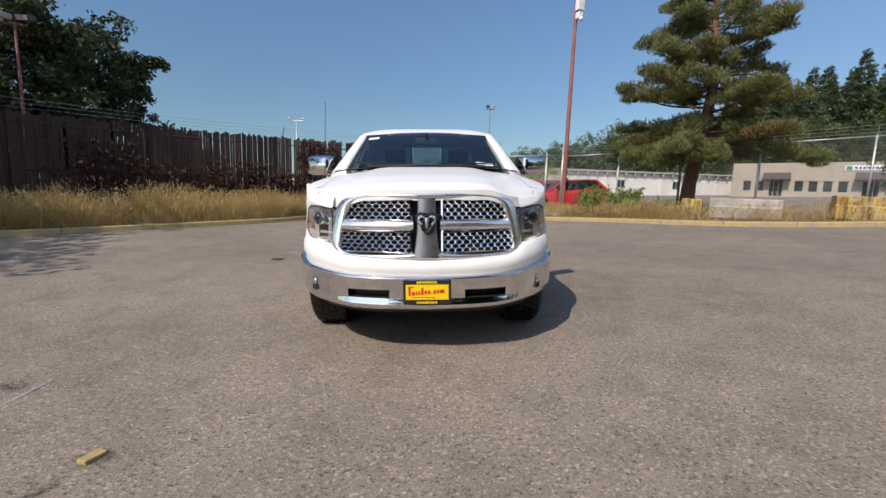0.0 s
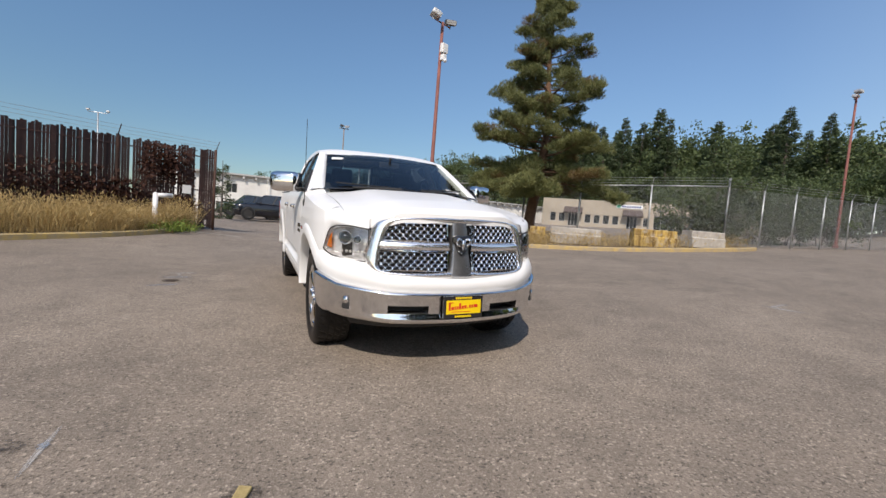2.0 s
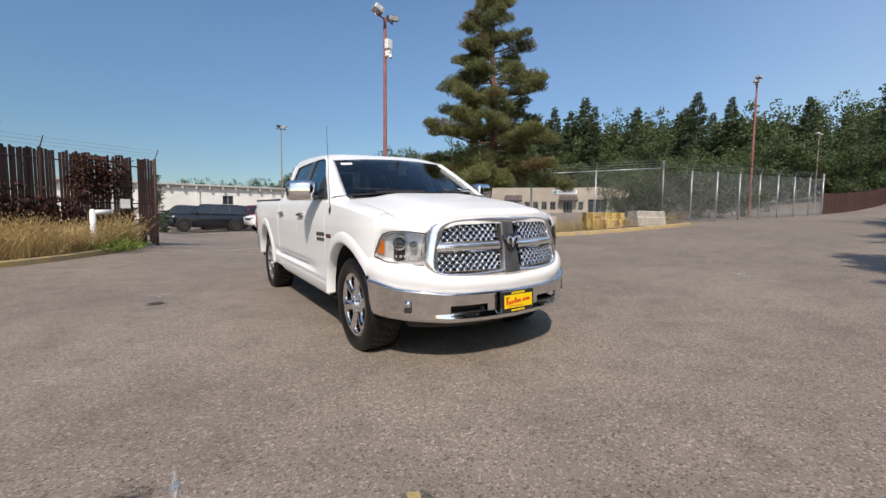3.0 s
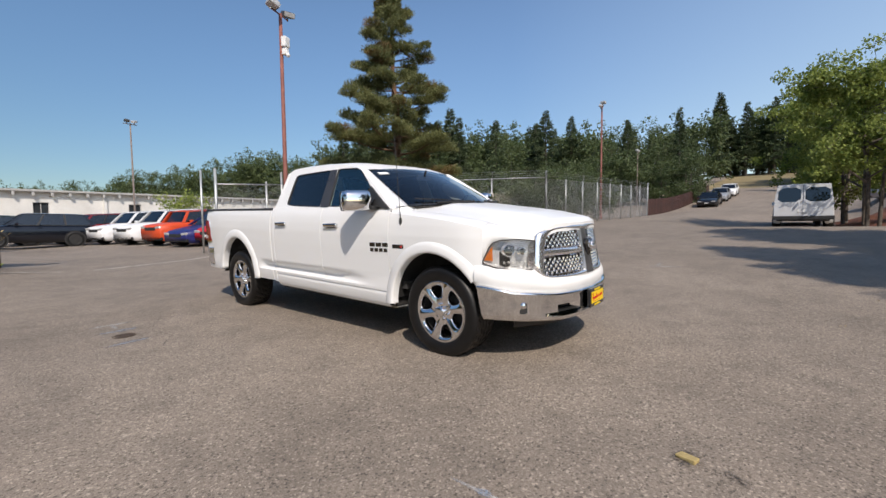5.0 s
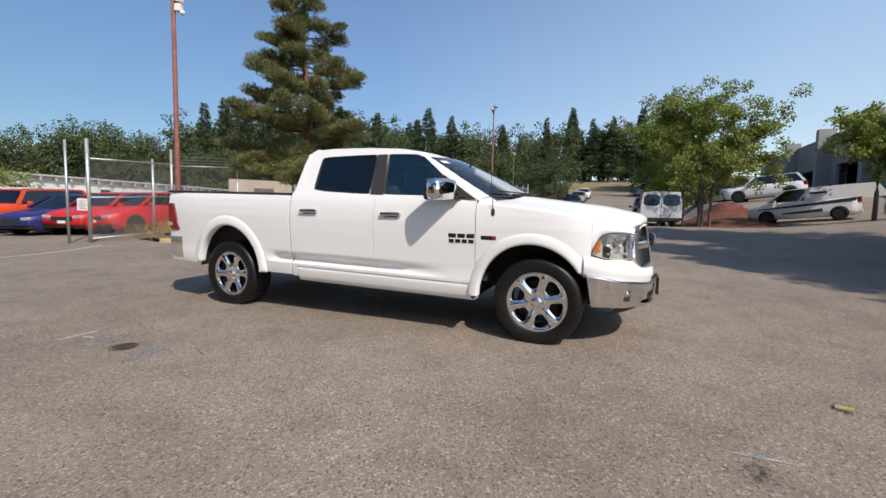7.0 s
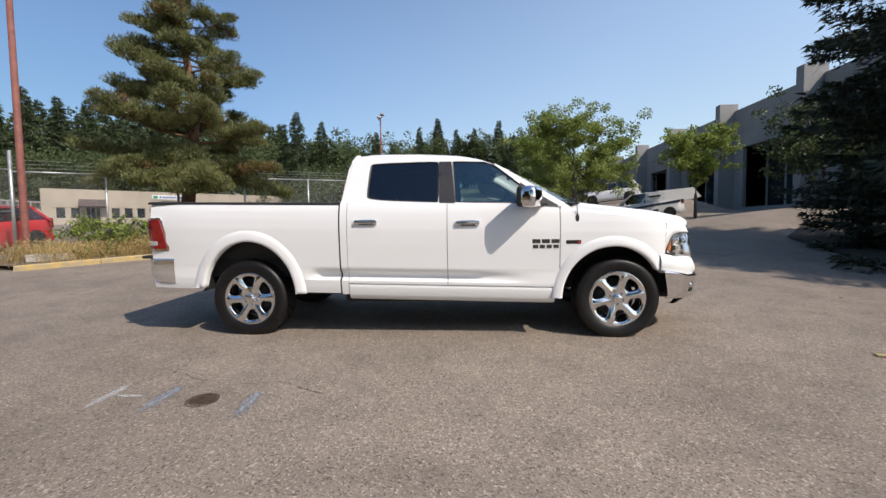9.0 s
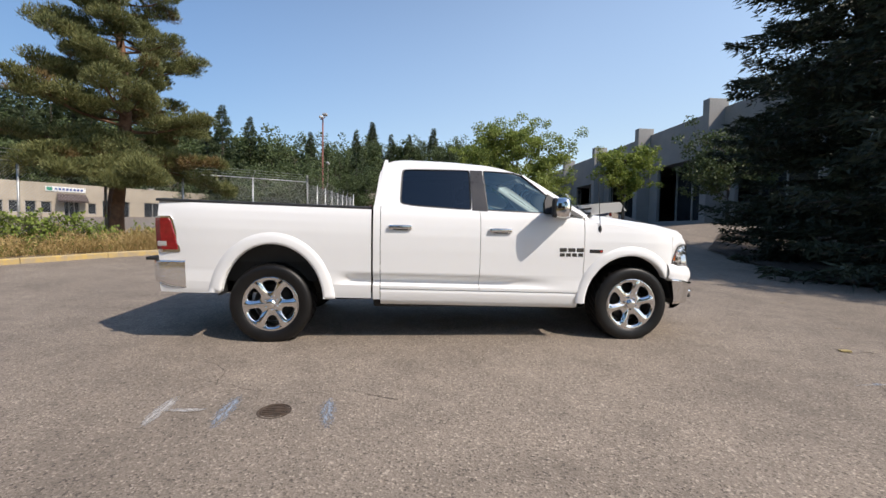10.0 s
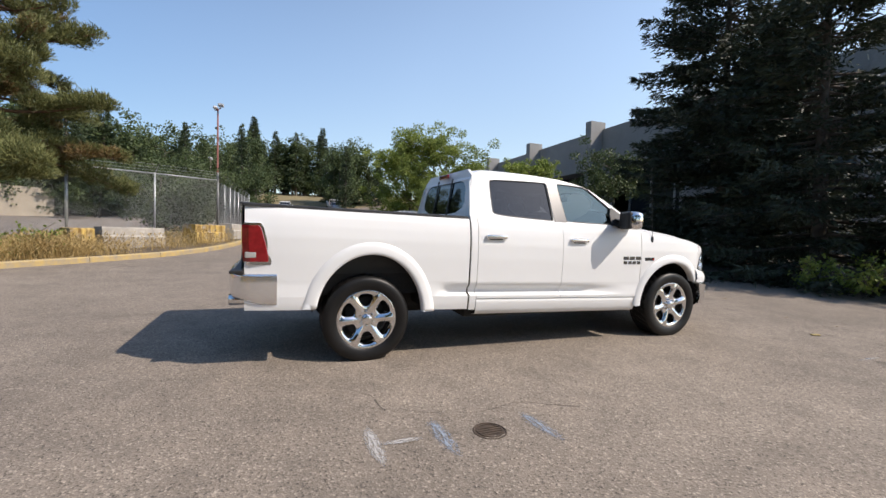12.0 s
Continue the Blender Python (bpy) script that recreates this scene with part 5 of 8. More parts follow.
for s in (-1, 1):
    on = lambda y, z: (s * glass_x(z), y, z)
    base_line = [(2.775, 1.41), (1.7, 1.372), (1.0, 1.35), (0.6, 1.322)]
    outer = ROOFLINE + base_line[1:]
    bm = fill_plane(bmesh.new(), outer, [smooth_loop(REAR_WIN, round_=2), smooth_loop(FRONT_WIN, round_=2)], on)
    part("door_frame", thicken(bm, (-s * 0.035, 0, 0)), WHITE_CAR, truck)
    bm = fill_plane(bmesh.new(), [(1.605, 1.378), (1.645, 1.812), (1.775, 1.814), (1.765, 1.384)], [], lambda y, z: (s * (glass_x(z) + 0.004), y, z))
    part("door_pillar_trim", thicken(bm, (-s * 0.006, 0, 0)), PILLAR, truck, "dark film on the door pillar")
    for name, loop, mt in (("rear_door_window", REAR_WIN, TINT_GLASS), ("front_door_window", FRONT_WIN, FRONT_GLASS)):
        bm = fill_plane(bmesh.new(), smooth_loop(loop, round_=2), [], lambda y, z: (s * (glass_x(z) - 0.014), y, z))
        part(name, bm, mt, truck).visible_shadow = False
        bm = bmesh.new()
        pts = smooth_loop(loop, round_=2)
        mid = Vector((sum(a for a, _ in pts) / len(pts), sum(b for _, b in pts) / len(pts)))
        rows = []
        for y, z in pts + pts[:1]:
            d = (mid - Vector((y, z))).normalized() * 0.014
            rows.append([(s * (glass_x(z) + 0.001), y, z), (s * (glass_x(z) - 0.004), y + d.x, z + d.y), (s * (glass_x(z) - 0.016), y + d.x, z + d.y)])
        grid(bm, rows)
        part("window_seal", bm, TRIM, truck)
    # windscreen pillars
    bm = bmesh.new()
    rows = []
    for t in np.linspace(0, 1, 12):
        y = 0.55 + (1.2 - 0.55) * t
        z = interp(ROOFLINE, y)
        ye, xe, ze = 0.49 + (1.215 - 0.49) * t, 0.79 + (0.665 - 0.79) * t, 1.36 + (1.785 - 1.36) * t
        a, b = Vector((s * glass_x(z), y, z)), Vector((s * xe, ye, ze))
        out = Vector((s * 0.35, -0.5, 0.5)) * 0.022
        rows.append([tuple(a), tuple(a.lerp(b, 0.35) + out), tuple(a.lerp(b, 0.7) + out * 0.9), tuple(b), tuple(b + Vector((0, 0.05, -0.03)))])
    grid(bm, rows)
    part("windscreen_pillar", bm, WHITE_CAR, truck, smooth=True)
    bm = bmesh.new()
    rows = []
    for u in np.linspace(0, 1, 9):
        x = 0.75 + 0.195 * u
        top = Vector((s * x, 0.475 + 0.075 * u, 1.362 - 0.027 * u))
        y = interp(COWL, x) - 0.03
        rows.append([(s * x, y, min(top_height(x, y), fender_top(y) + 0.05) - 0.004), (s * x, y + 0.03, top.z - 0.015), tuple(top), (s * x, top.y + 0.05, top.z + 0.01)])
    grid(bm, rows)
    part("cowl_corner", bm, WHITE_CAR, truck, smooth=True)

# roof
bm = bmesh.new()
rows = []
for y in np.concatenate([np.linspace(1.2, 2.58, 22), [2.63, 2.68, 2.71]]):
    z0 = interp(ROOFLINE, y)
    w = glass_x(z0)
    fade = 1 - soft_step(2.5, 2.72, y)
    bow = soft_step(1.2, 1.55, y)
    row = []
    for u in np.linspace(-1, 1, 31):
        front = -0.085 * (1 - u * u) * (1 - soft_step(1.2, 1.75, y))
        row.append((u * w, y + front, z0 + (0.04 * fade * (0.55 + 0.45 * bow)) * (1 - abs(u) ** 5)))
    rows.append(row)
grid(bm, rows)
part("roof", bm, WHITE_CAR, truck, smooth=True)

# windscreen, its black border strip, stickers
def screen_point(u, t):
    base = Vector((u * 0.79, 0.26 + 0.23 * abs(u) ** 1.8, 1.385 - 0.025 * u * u))
    top = Vector((u * 0.665, 1.115 + 0.1 * abs(u) ** 1.8, 1.805 - 0.02 * u * u))
    p = base.lerp(top, t)
    p += Vector((0, -0.35, 0.6)) * 0.05 * t * (1 - t)
    return p


bm = bmesh.new()
grid(bm, [[screen_point(u, t) for u in np.linspace(-1, 1, 25)] for t in np.linspace(0.02, 0.99, 14)])
part("windscreen", bm, WINDSHIELD, truck, smooth=True).visible_shadow = False
bm = bmesh.new()
grid(bm, [[screen_point(u, t) + Vector((0, 0.004, -0.004)) for u in np.linspace(-1, 1, 25)] for t in (0.88, 0.94, 1.0)])
grid(bm, [[screen_point(u, t) + Vector((0, 0.004, -0.004)) for u in np.linspace(-1, 1, 25)] for t in (-0.02, 0.03)])
part("windscreen_band", bm, GLOSS_BLACK, truck, smooth=True)
bm = bmesh.new()
grid(bm, [[(x, interp(COWL, abs(x)) - 0.06, 1.345 + 0.03 * (1 - x * x)) for x in np.linspace(-0.8, 0.8, 17)], [(x, interp(COWL, abs(x)) + 0.04, 1.385 - 0.02 * x * x) for x in np.linspace(-0.8, 0.8, 17)]])
part("cowl_panel", bm, TRIM, truck)
for (u0, u1, t0, t1), name in (((-0.93, -0.76, 0.8, 0.87), "paper_label"), ((0.62, 0.84, 0.05, 0.13), "paper_label")):
    bm = bmesh.new()
    grid(bm, [[screen_point(u, t) + Vector((0, -0.004, 0.004)) for u in np.linspace(u0, u1, 4)] for t in np.linspace(t0, t1, 3)])
    part(name, bm, PAPER, truck, "white paper label on the windscreen")

# rear wall of the cab
back = lambda x, z: (x, 2.69 + (1.86 - z) * 0.17, z)
outer = [(-0.93, 1.36), (-0.74, 1.84), (-0.6, 1.915), (0.6, 1.915), (0.74, 1.84), (0.93, 1.36)]
hole = smooth_loop([(-0.72, 1.43), (-0.62, 1.83), (0.62, 1.83), (0.72, 1.43)], round_=2)
part("cab_back", thicken(fill_plane(bmesh.new(), outer, [hole], back), (0, -0.03, 0)), WHITE_CAR, truck)
for x0, x1 in ((-0.7, -0.24), (-0.22, 0.22), (0.24, 0.7)):
    bm = fill_plane(bmesh.new(), [(x0, 1.42), (x0 * 0.93, 1.84), (x1 * 0.93, 1.84), (x1, 1.42)], [], lambda x, z: (x, 2.682 + (1.86 - z) * 0.17, z))
    part("rear_window", bm, TINT_GLASS if abs(x0 + x1) > 0.1 else glass("slider_glass", (0.3, 0.33, 0.34)), truck).visible_shadow = False
for x in (-0.23, 0.23):
    bm = bmesh.new()
    box(bm, x - 0.014, x + 0.014, 2.69, 2.7, 1.42, 1.84, 0.003)
    for v in bm.verts:
        v.co.y += (1.86 - v.co.z) * 0.17
    part("window_bar", bm, TRIM, truck)
bm = bmesh.new()
box(bm, -0.14, 0.14, 2.705, 2.735, 1.85, 1.9, 0.01)
part("brake_light", bm, RED_LENS, truck, "red high brake light")


# ---- front end ----
MESH_CHROME = surface("bright_mesh_chrome", (0.8, 0.8, 0.81), (0.92, 0.92, 0.92), 20, 0.16, metal=1.0, depth=0)
SHELL_CHROME = surface("shell_chrome", (0.82, 0.82, 0.83), (0.9, 0.9, 0.9), 12, 0.16, metal=0.9, depth=0)
FASCIA = [(0.0, -0.985), (0.3, -0.965), (0.5, -0.915), (0.66, -0.835), (0.79, -0.73), (0.878, -0.6), (0.925, -0.5), (0.95, -0.395)]
BUMPER = [(0.0, -1.015), (0.3, -0.995), (0.5, -0.945), (0.66, -0.867), (0.8, -0.76), (0.9, -0.635), (0.948, -0.535), (0.974, -0.425)]


def plan(line, n):
    half = smooth_line(line, n)
    left = half[::-1].copy()
    left[:, 0] *= -1
    pts = np.vstack([left[:-1], half])
    d = np.gradient(pts, axis=0)
    nrm = np.stack([d[:, 1], -d[:, 0]], 1)
    nrm /= np.linalg.norm(nrm, axis=1, keepdims=True)
    return pts, nrm


def sweep(bm, line, n, profile, keep=lambda x, y: True):
    """Sweeps (outward, height) points, which may depend on the place, along a nose line."""
    pts, nrm = plan(line, n)
    rows = []
    for p, q in zip(pts, nrm):
        if keep(*p):
            rows.append([(*(p + q * o), z) for o, z in profile(*p)])
    return grid(bm, rows)


# painted fascia between the lamps and the bumper
def fascia_profile(x, y):
    top = interp([(0.0, 0.712), (0.57, 0.728), (0.65, 0.765), (0.69, 0.792), (0.9, 0.82), (0.95, 0.855)], abs(x))
    low = interp([(0.0, 0.585), (0.5, 0.6), (0.86, 0.64), (0.95, 0.685)], abs(x))
    return [(-0.03, low - 0.02), (0.0, low), (0.022, low + (top - low) * 0.3), (0.02, low + (top - low) * 0.6), (0.002, low + (top - low) * 0.88), (-0.02, top), (-0.06, top + 0.005)]


bm = bmesh.new()
sweep(bm, FASCIA, 40, fascia_profile)
part("front_fascia", bm, WHITE_CAR, truck, "white lower fascia", smooth=True)

# chrome bumper with two slots, lip and fog lamps
def bumper_low(x):
    return interp([(0.0, 0.365), (0.5, 0.372), (0.8, 0.39), (0.97, 0.41)], abs(x))


def bumper_top(x, y):
    return interp([(0.0, 0.59), (0.55, 0.602), (0.86, 0.64), (0.94, 0.675), (0.97, 0.69)], abs(x))


bm = bmesh.new()
pts, nrm = plan(BUMPER, 60)
rows = []
for p, q in zip(pts, nrm):
    a, b = bumper_low(p[0]), bumper_top(*p)
    k = soft_step(0.5, 0.8, abs(p[0]))
    prof = [(-0.07, b + 0.002), (-0.004, b), (0.01, b - 0.008), (0.012, b - 0.022), (0.004, b - 0.034), (0.004, 0.512), (0.002, 0.503), (-0.002 - 0.004 * k, 0.446), (-0.001 - 0.007 * k, 0.438), (0.014 - 0.028 * k, a + 0.04), (0.014 - 0.03 * k, a + 0.022), (-0.008 - 0.018 * k, a), (-0.06, a + 0.005)]
    back = soft_step(-0.6, -0.425, p[1])
    rows.append([(p[0] + q[0] * o, p[1] + q[1] * o - 0.05 * back * (b - z) / (b - a), z) for o, z in prof])
vs = grid(bm, rows)
bm.verts.ensure_lookup_table()
hole = [f for f in bm.faces if 0.445 < f.calc_center_median().z < 0.505 and 0.262 < abs(f.calc_center_median().x) < 0.53]
bmesh.ops.delete(bm, geom=hole, context="FACES")
bumper = part("front_bumper", bm, CHROME, truck, "chrome front bumper with two slots", smooth=True)
for s in (-1, 1):
    bm = bmesh.new()
    rows = [[(s * x, interp(BUMPER, x) + d, z) for x in np.linspace(0.255, 0.54, 9)] for d, z in ((0.004, 0.507), (0.09, 0.5), (0.09, 0.45), (0.004, 0.442))]
    grid(bm, rows)
    part("bumper_slot", bm, TRIM, bumper)
    # fog lamp: an upright rounded housing let into the bumper's corner
    m = Matrix.Translation((s * 0.8, interp(BUMPER, 0.8) + 0.004, 0.507)) @ pose(0, 0, 0, 0, 0, s * 48) @ Matrix.Translation((0, 0.012, 0))
    bm = box(bmesh.new(), -0.042, 0.042, -0.012, 0.03, -0.062, 0.062, 0.014, m)
    fog = part("fog_lamp", bm, SHELL_CHROME, bumper, "upright chrome fog lamp", smooth=False)
    bm = box(bmesh.new(), -0.03, 0.03, -0.017, -0.012, -0.05, 0.05, 0.008, m)
    part("fog_bezel", bm, TRIM, fog)
    bm = bmesh.new()
    lathe(bm, [(0.029, -0.0175), (0.026, -0.024), (0.014, -0.03), (0.001, -0.032)], 20, "y")
    bmesh.ops.transform(bm, matrix=m @ Matrix.Translation((0, 0, 0.016)), verts=bm.verts[:])
    part("fog_glass", bm, CHROME, fog, smooth=True)
bm = bmesh.new()
sweep(bm, BUMPER, 40, lambda x, y: [(-0.06, bumper_low(x) + 0.01), (-0.09, bumper_low(x) - 0.03), (-0.14, 0.315), (-0.2, 0.31)], lambda x, y: abs(x) < 0.86)
part("air_dam", bm, CHASSIS, truck, smooth=True)
# dealer plate in a black frame
PLATE_Y = -1.04
bm = bmesh.new()
box(bm, -0.158, 0.158, PLATE_Y - 0.018, PLATE_Y + 0.012, 0.416, 0.58, 0.006)
plate = part("number_plate_frame", bm, GLOSS_BLACK, bumper, "yellow dealer plate in a black frame")
bm = bmesh.new()
box(bm, -0.14, 0.14, PLATE_Y - 0.022, PLATE_Y - 0.019, 0.45, 0.551, 0.001)
part("plate_panel", bm, PLATE_YELLOW, plate)
bm = bmesh.new()
for i, (x0, w, hgt) in enumerate(((-0.122, 0.014, 0.058), (-0.1, 0.02, 0.024), (-0.074, 0.01, 0.026), (-0.058, 0.012, 0.024), (-0.04, 0.016, 0.044), (-0.018, 0.016, 0.024), (0.004, 0.016, 0.024), (0.028, 0.007, 0.008), (0.042, 0.014, 0.022), (0.062, 0.014, 0.022), (0.082, 0.03, 0.022))):
    z = 0.478 + 0.0018 * i
    box(bm, x0, x0 + w, PLATE_Y - 0.0245, PLATE_Y - 0.0222, z, z + hgt)
box(bm, -0.125, -0.086, PLATE_Y - 0.0245, PLATE_Y - 0.0222, 0.531, 0.537)
box(bm, -0.1, 0.05, PLATE_Y - 0.0245, PLATE_Y - 0.0222, 0.464, 0.468)
part("red_lettering_bar", bm, PLATE_RED, plate)
for z in (0.424, 0.559):
    bm = bmesh.new()
    for k in range(8):
        box(bm, -0.068 + k * 0.017, -0.056 + k * 0.017, PLATE_Y - 0.021, PLATE_Y - 0.0182, z, z + 0.014)
    part("frame_bar", bm, PLATE_YELLOW, plate)


# grille: chrome shell, bars, four mesh inserts, emblem
def grille_y(x, z):
    return -0.975 + 0.19 * (abs(x) / 0.71) ** 2.2 + (z - 0.72) * 0.17


TOP_EDGE = [(0.0, 1.15), (0.25, 1.145), (0.42, 1.132), (0.53, 1.108), (0.575, 1.07), (0.6, 1.0), (0.622, 0.9), (0.632, 0.83), (0.62, 0.775), (0.575, 0.735), (0.48, 0.717), (0.25, 0.706), (0.0, 0.704)]
half = smooth_line(TOP_EDGE, 60) * (1.07, 1)
ring = np.vstack([half, (half * (-1, 1))[::-1][1:-1]])
centre = np.array((0, 0.93))
bm = bmesh.new()
rows = []
for x, z in np.vstack([ring, ring[:1]]):
    f = np.array((x, z)) - centre
    k = 0.05 + 0.04 * soft_step(0.45, 0.62, abs(x)) * soft_step(0.74, 0.82, z)
    d = f / np.linalg.norm(f)
    sec = []
    for inn, out in ((0.0, -0.05), (0.0, 0.0), (0.08, 0.014), (0.3, 0.023), (0.6, 0.024), (0.85, 0.018), (1.0, 0.006), (1.0, -0.05)):
        xx, zz = x - d[0] * k * inn, z - d[1] * k * inn
        sec.append((xx, grille_y(xx, zz) - out, zz))
    rows.append(sec)
grid(bm, rows)
grille = part("grille_shell", bm, SHELL_CHROME, truck, "chrome grille surround", smooth=True)
bm = bmesh.new()
grid(bm, [[(x, grille_y(x, z) + 0.055, z) for x in np.linspace(-0.645, 0.645, 25)] for z in np.linspace(0.73, 1.12, 6)])
part("grille_backing", bm, TRIM, grille)


def inner_half(z):
    return float(np.interp(z, [0.72, 0.74, 0.78, 0.83, 0.9, 1.0, 1.07, 1.105, 1.12], [0.4, 0.52, 0.565, 0.572, 0.562, 0.54, 0.515, 0.46, 0.3])) * 1.115


for s in (-1, 1):
    for z0, z1 in ((0.748, 0.895), (0.962, 1.098)):
        # frame round the insert
        loop = []
        for z in np.linspace(z0, z1, 9):
            loop.append((inner_half(z) - 0.004, z))
        for x in np.linspace(inner_half(z1) - 0.03, 0.1, 10):
            loop.append((x, z1 + 0.004 * (x < 0.4)))
        for z in np.linspace(z1 - 0.01, z0 + 0.01, 6):
            loop.append((0.095, z))
        for x in np.linspace(0.1, inner_half(z0) - 0.02, 10):
            loop.append((x, z0))
        bm = bmesh.new()
        c = np.array((0.33, (z0 + z1) / 2))
        rows = []
        for x, z in loop + loop[:1]:
            d = (c - (x, z)) / np.linalg.norm(c - (x, z)) * 0.012
            rows.append([(s * x, grille_y(x, z) - 0.008, z), (s * (x + d[0]), grille_y(x, z) - 0.012, z + d[1]), (s * (x + d[0]), grille_y(x, z) + 0.04, z + d[1])])
        grid(bm, rows)
        part("insert_frame", bm, CHROME, grille, smooth=False)
        # staggered chrome cells
        bm = bmesh.new()
        pitch, v1, v0 = 0.05, 0.0185, 0.0078
        r, z = 0, z0 + 0.015
        while z < z1 - 0.002:
            x = 0.118 + (pitch / 2 if r % 2 else 0)
            while x < inner_half(z) + 0.016:
                y = grille_y(x, z)
                q = [(0, v1), (pitch / 2, v0), (pitch / 2, -v0), (0, -v1), (-pitch / 2, -v0), (-pitch / 2, v0)]
                loops = []
                for k, deep in ((1.0, 0.0), (0.8, 0.003), (0.6, 0.014), (0.6, 0.042)):
                    loops.append([bm.verts.new((s * (x + a * k), y + deep + 0.22 * b * k, z + b * k)) for a, b in q])
                for a, b in zip(loops, loops[1:]):
                    for i in range(6):
                        bm.faces.new((a[i], a[(i + 1) % 6], b[(i + 1) % 6], b[i]))
                x += pitch
            z += v1 + v0
            r += 1
        part("mesh_insert", bm, MESH_CHROME, grille, "staggered chrome mesh")
# cross bars
bm = bmesh.new()
for s in (-1, 1):
    grid(bm, [[(s * x, grille_y(x, zz) - o, zz) for zz, o in ((0.896, -0.03), (0.899, 0.012), (0.925, 0.02), (0.945, 0.018), (0.96, 0.008), (0.962, -0.03))] for x in np.linspace(0.09, 0.625, 16)])
part("cross_bar", bm, SHELL_CHROME, grille, smooth=True)
bm = bmesh.new()
grid(bm, [[(x, grille_y(x, z) - o, z) for x, o in ((-0.072 * k, -0.03), (-0.07 * k, 0.016), (-0.06 * k, 0.021), (0, 0.022), (0.06 * k, 0.021), (0.07 * k, 0.016), (0.072 * k, -0.03))] for z, k in ((0.715, 1.3), (0.78, 1.1), (0.88, 0.95), (0.97, 0.9), (1.05, 0.85), (1.12, 0.85))])
for v in bm.verts:
    v.co.y += 0.02 * (v.co.z - 0.9)
# the asphalt's dark reflection is put into the bar's colour
part("centre_bar", bm, surface("asphalt_toned_bar", (0.2, 0.2, 0.2), (0.3, 0.3, 0.3), 8, 0.3, metal=0.8, depth=0), grille, "satin centre bar toned like chrome mirroring asphalt", smooth=True)
bm = bmesh.new()
shield = [(0.0, -0.085), (0.035, -0.05), (0.05, -0.005), (0.075, 0.02), (0.072, 0.055), (0.045, 0.07), (0.0, 0.062)]
shield = shield + [(-x, z) for x, z in shield[-2:0:-1]]
grid(bm, [[(x * k, -0.96 - o, 0.95 + z * k) for x, z in shield + shield[:1]] for k, o in ((1.0, 0.0), (1.0, 0.02), (0.8, 0.035), (0.45, 0.026), (0.02, 0.04))])
emblem = part("emblem", bm, GLOSS_BLACK, grille, "dark shield-shaped emblem", smooth=False)
bm = bmesh.new()
for s in (-1, 1):
    limb_pts = [(s * 0.012, -0.996, 0.985), (s * 0.045, -1.003, 0.995), (s * 0.055, -1.001, 0.96), (s * 0.03, -1.001, 0.94)]
    for a, b in zip(limb_pts, limb_pts[1:]):
        rod(bm, a, b, 0.009, seg=6)
rod(bm, (0, -0.993, 0.905), (0, -1.007, 0.985), 0.008, 0.017, seg=8)
part("emblem_relief", bm, CHROME, emblem, smooth=True)

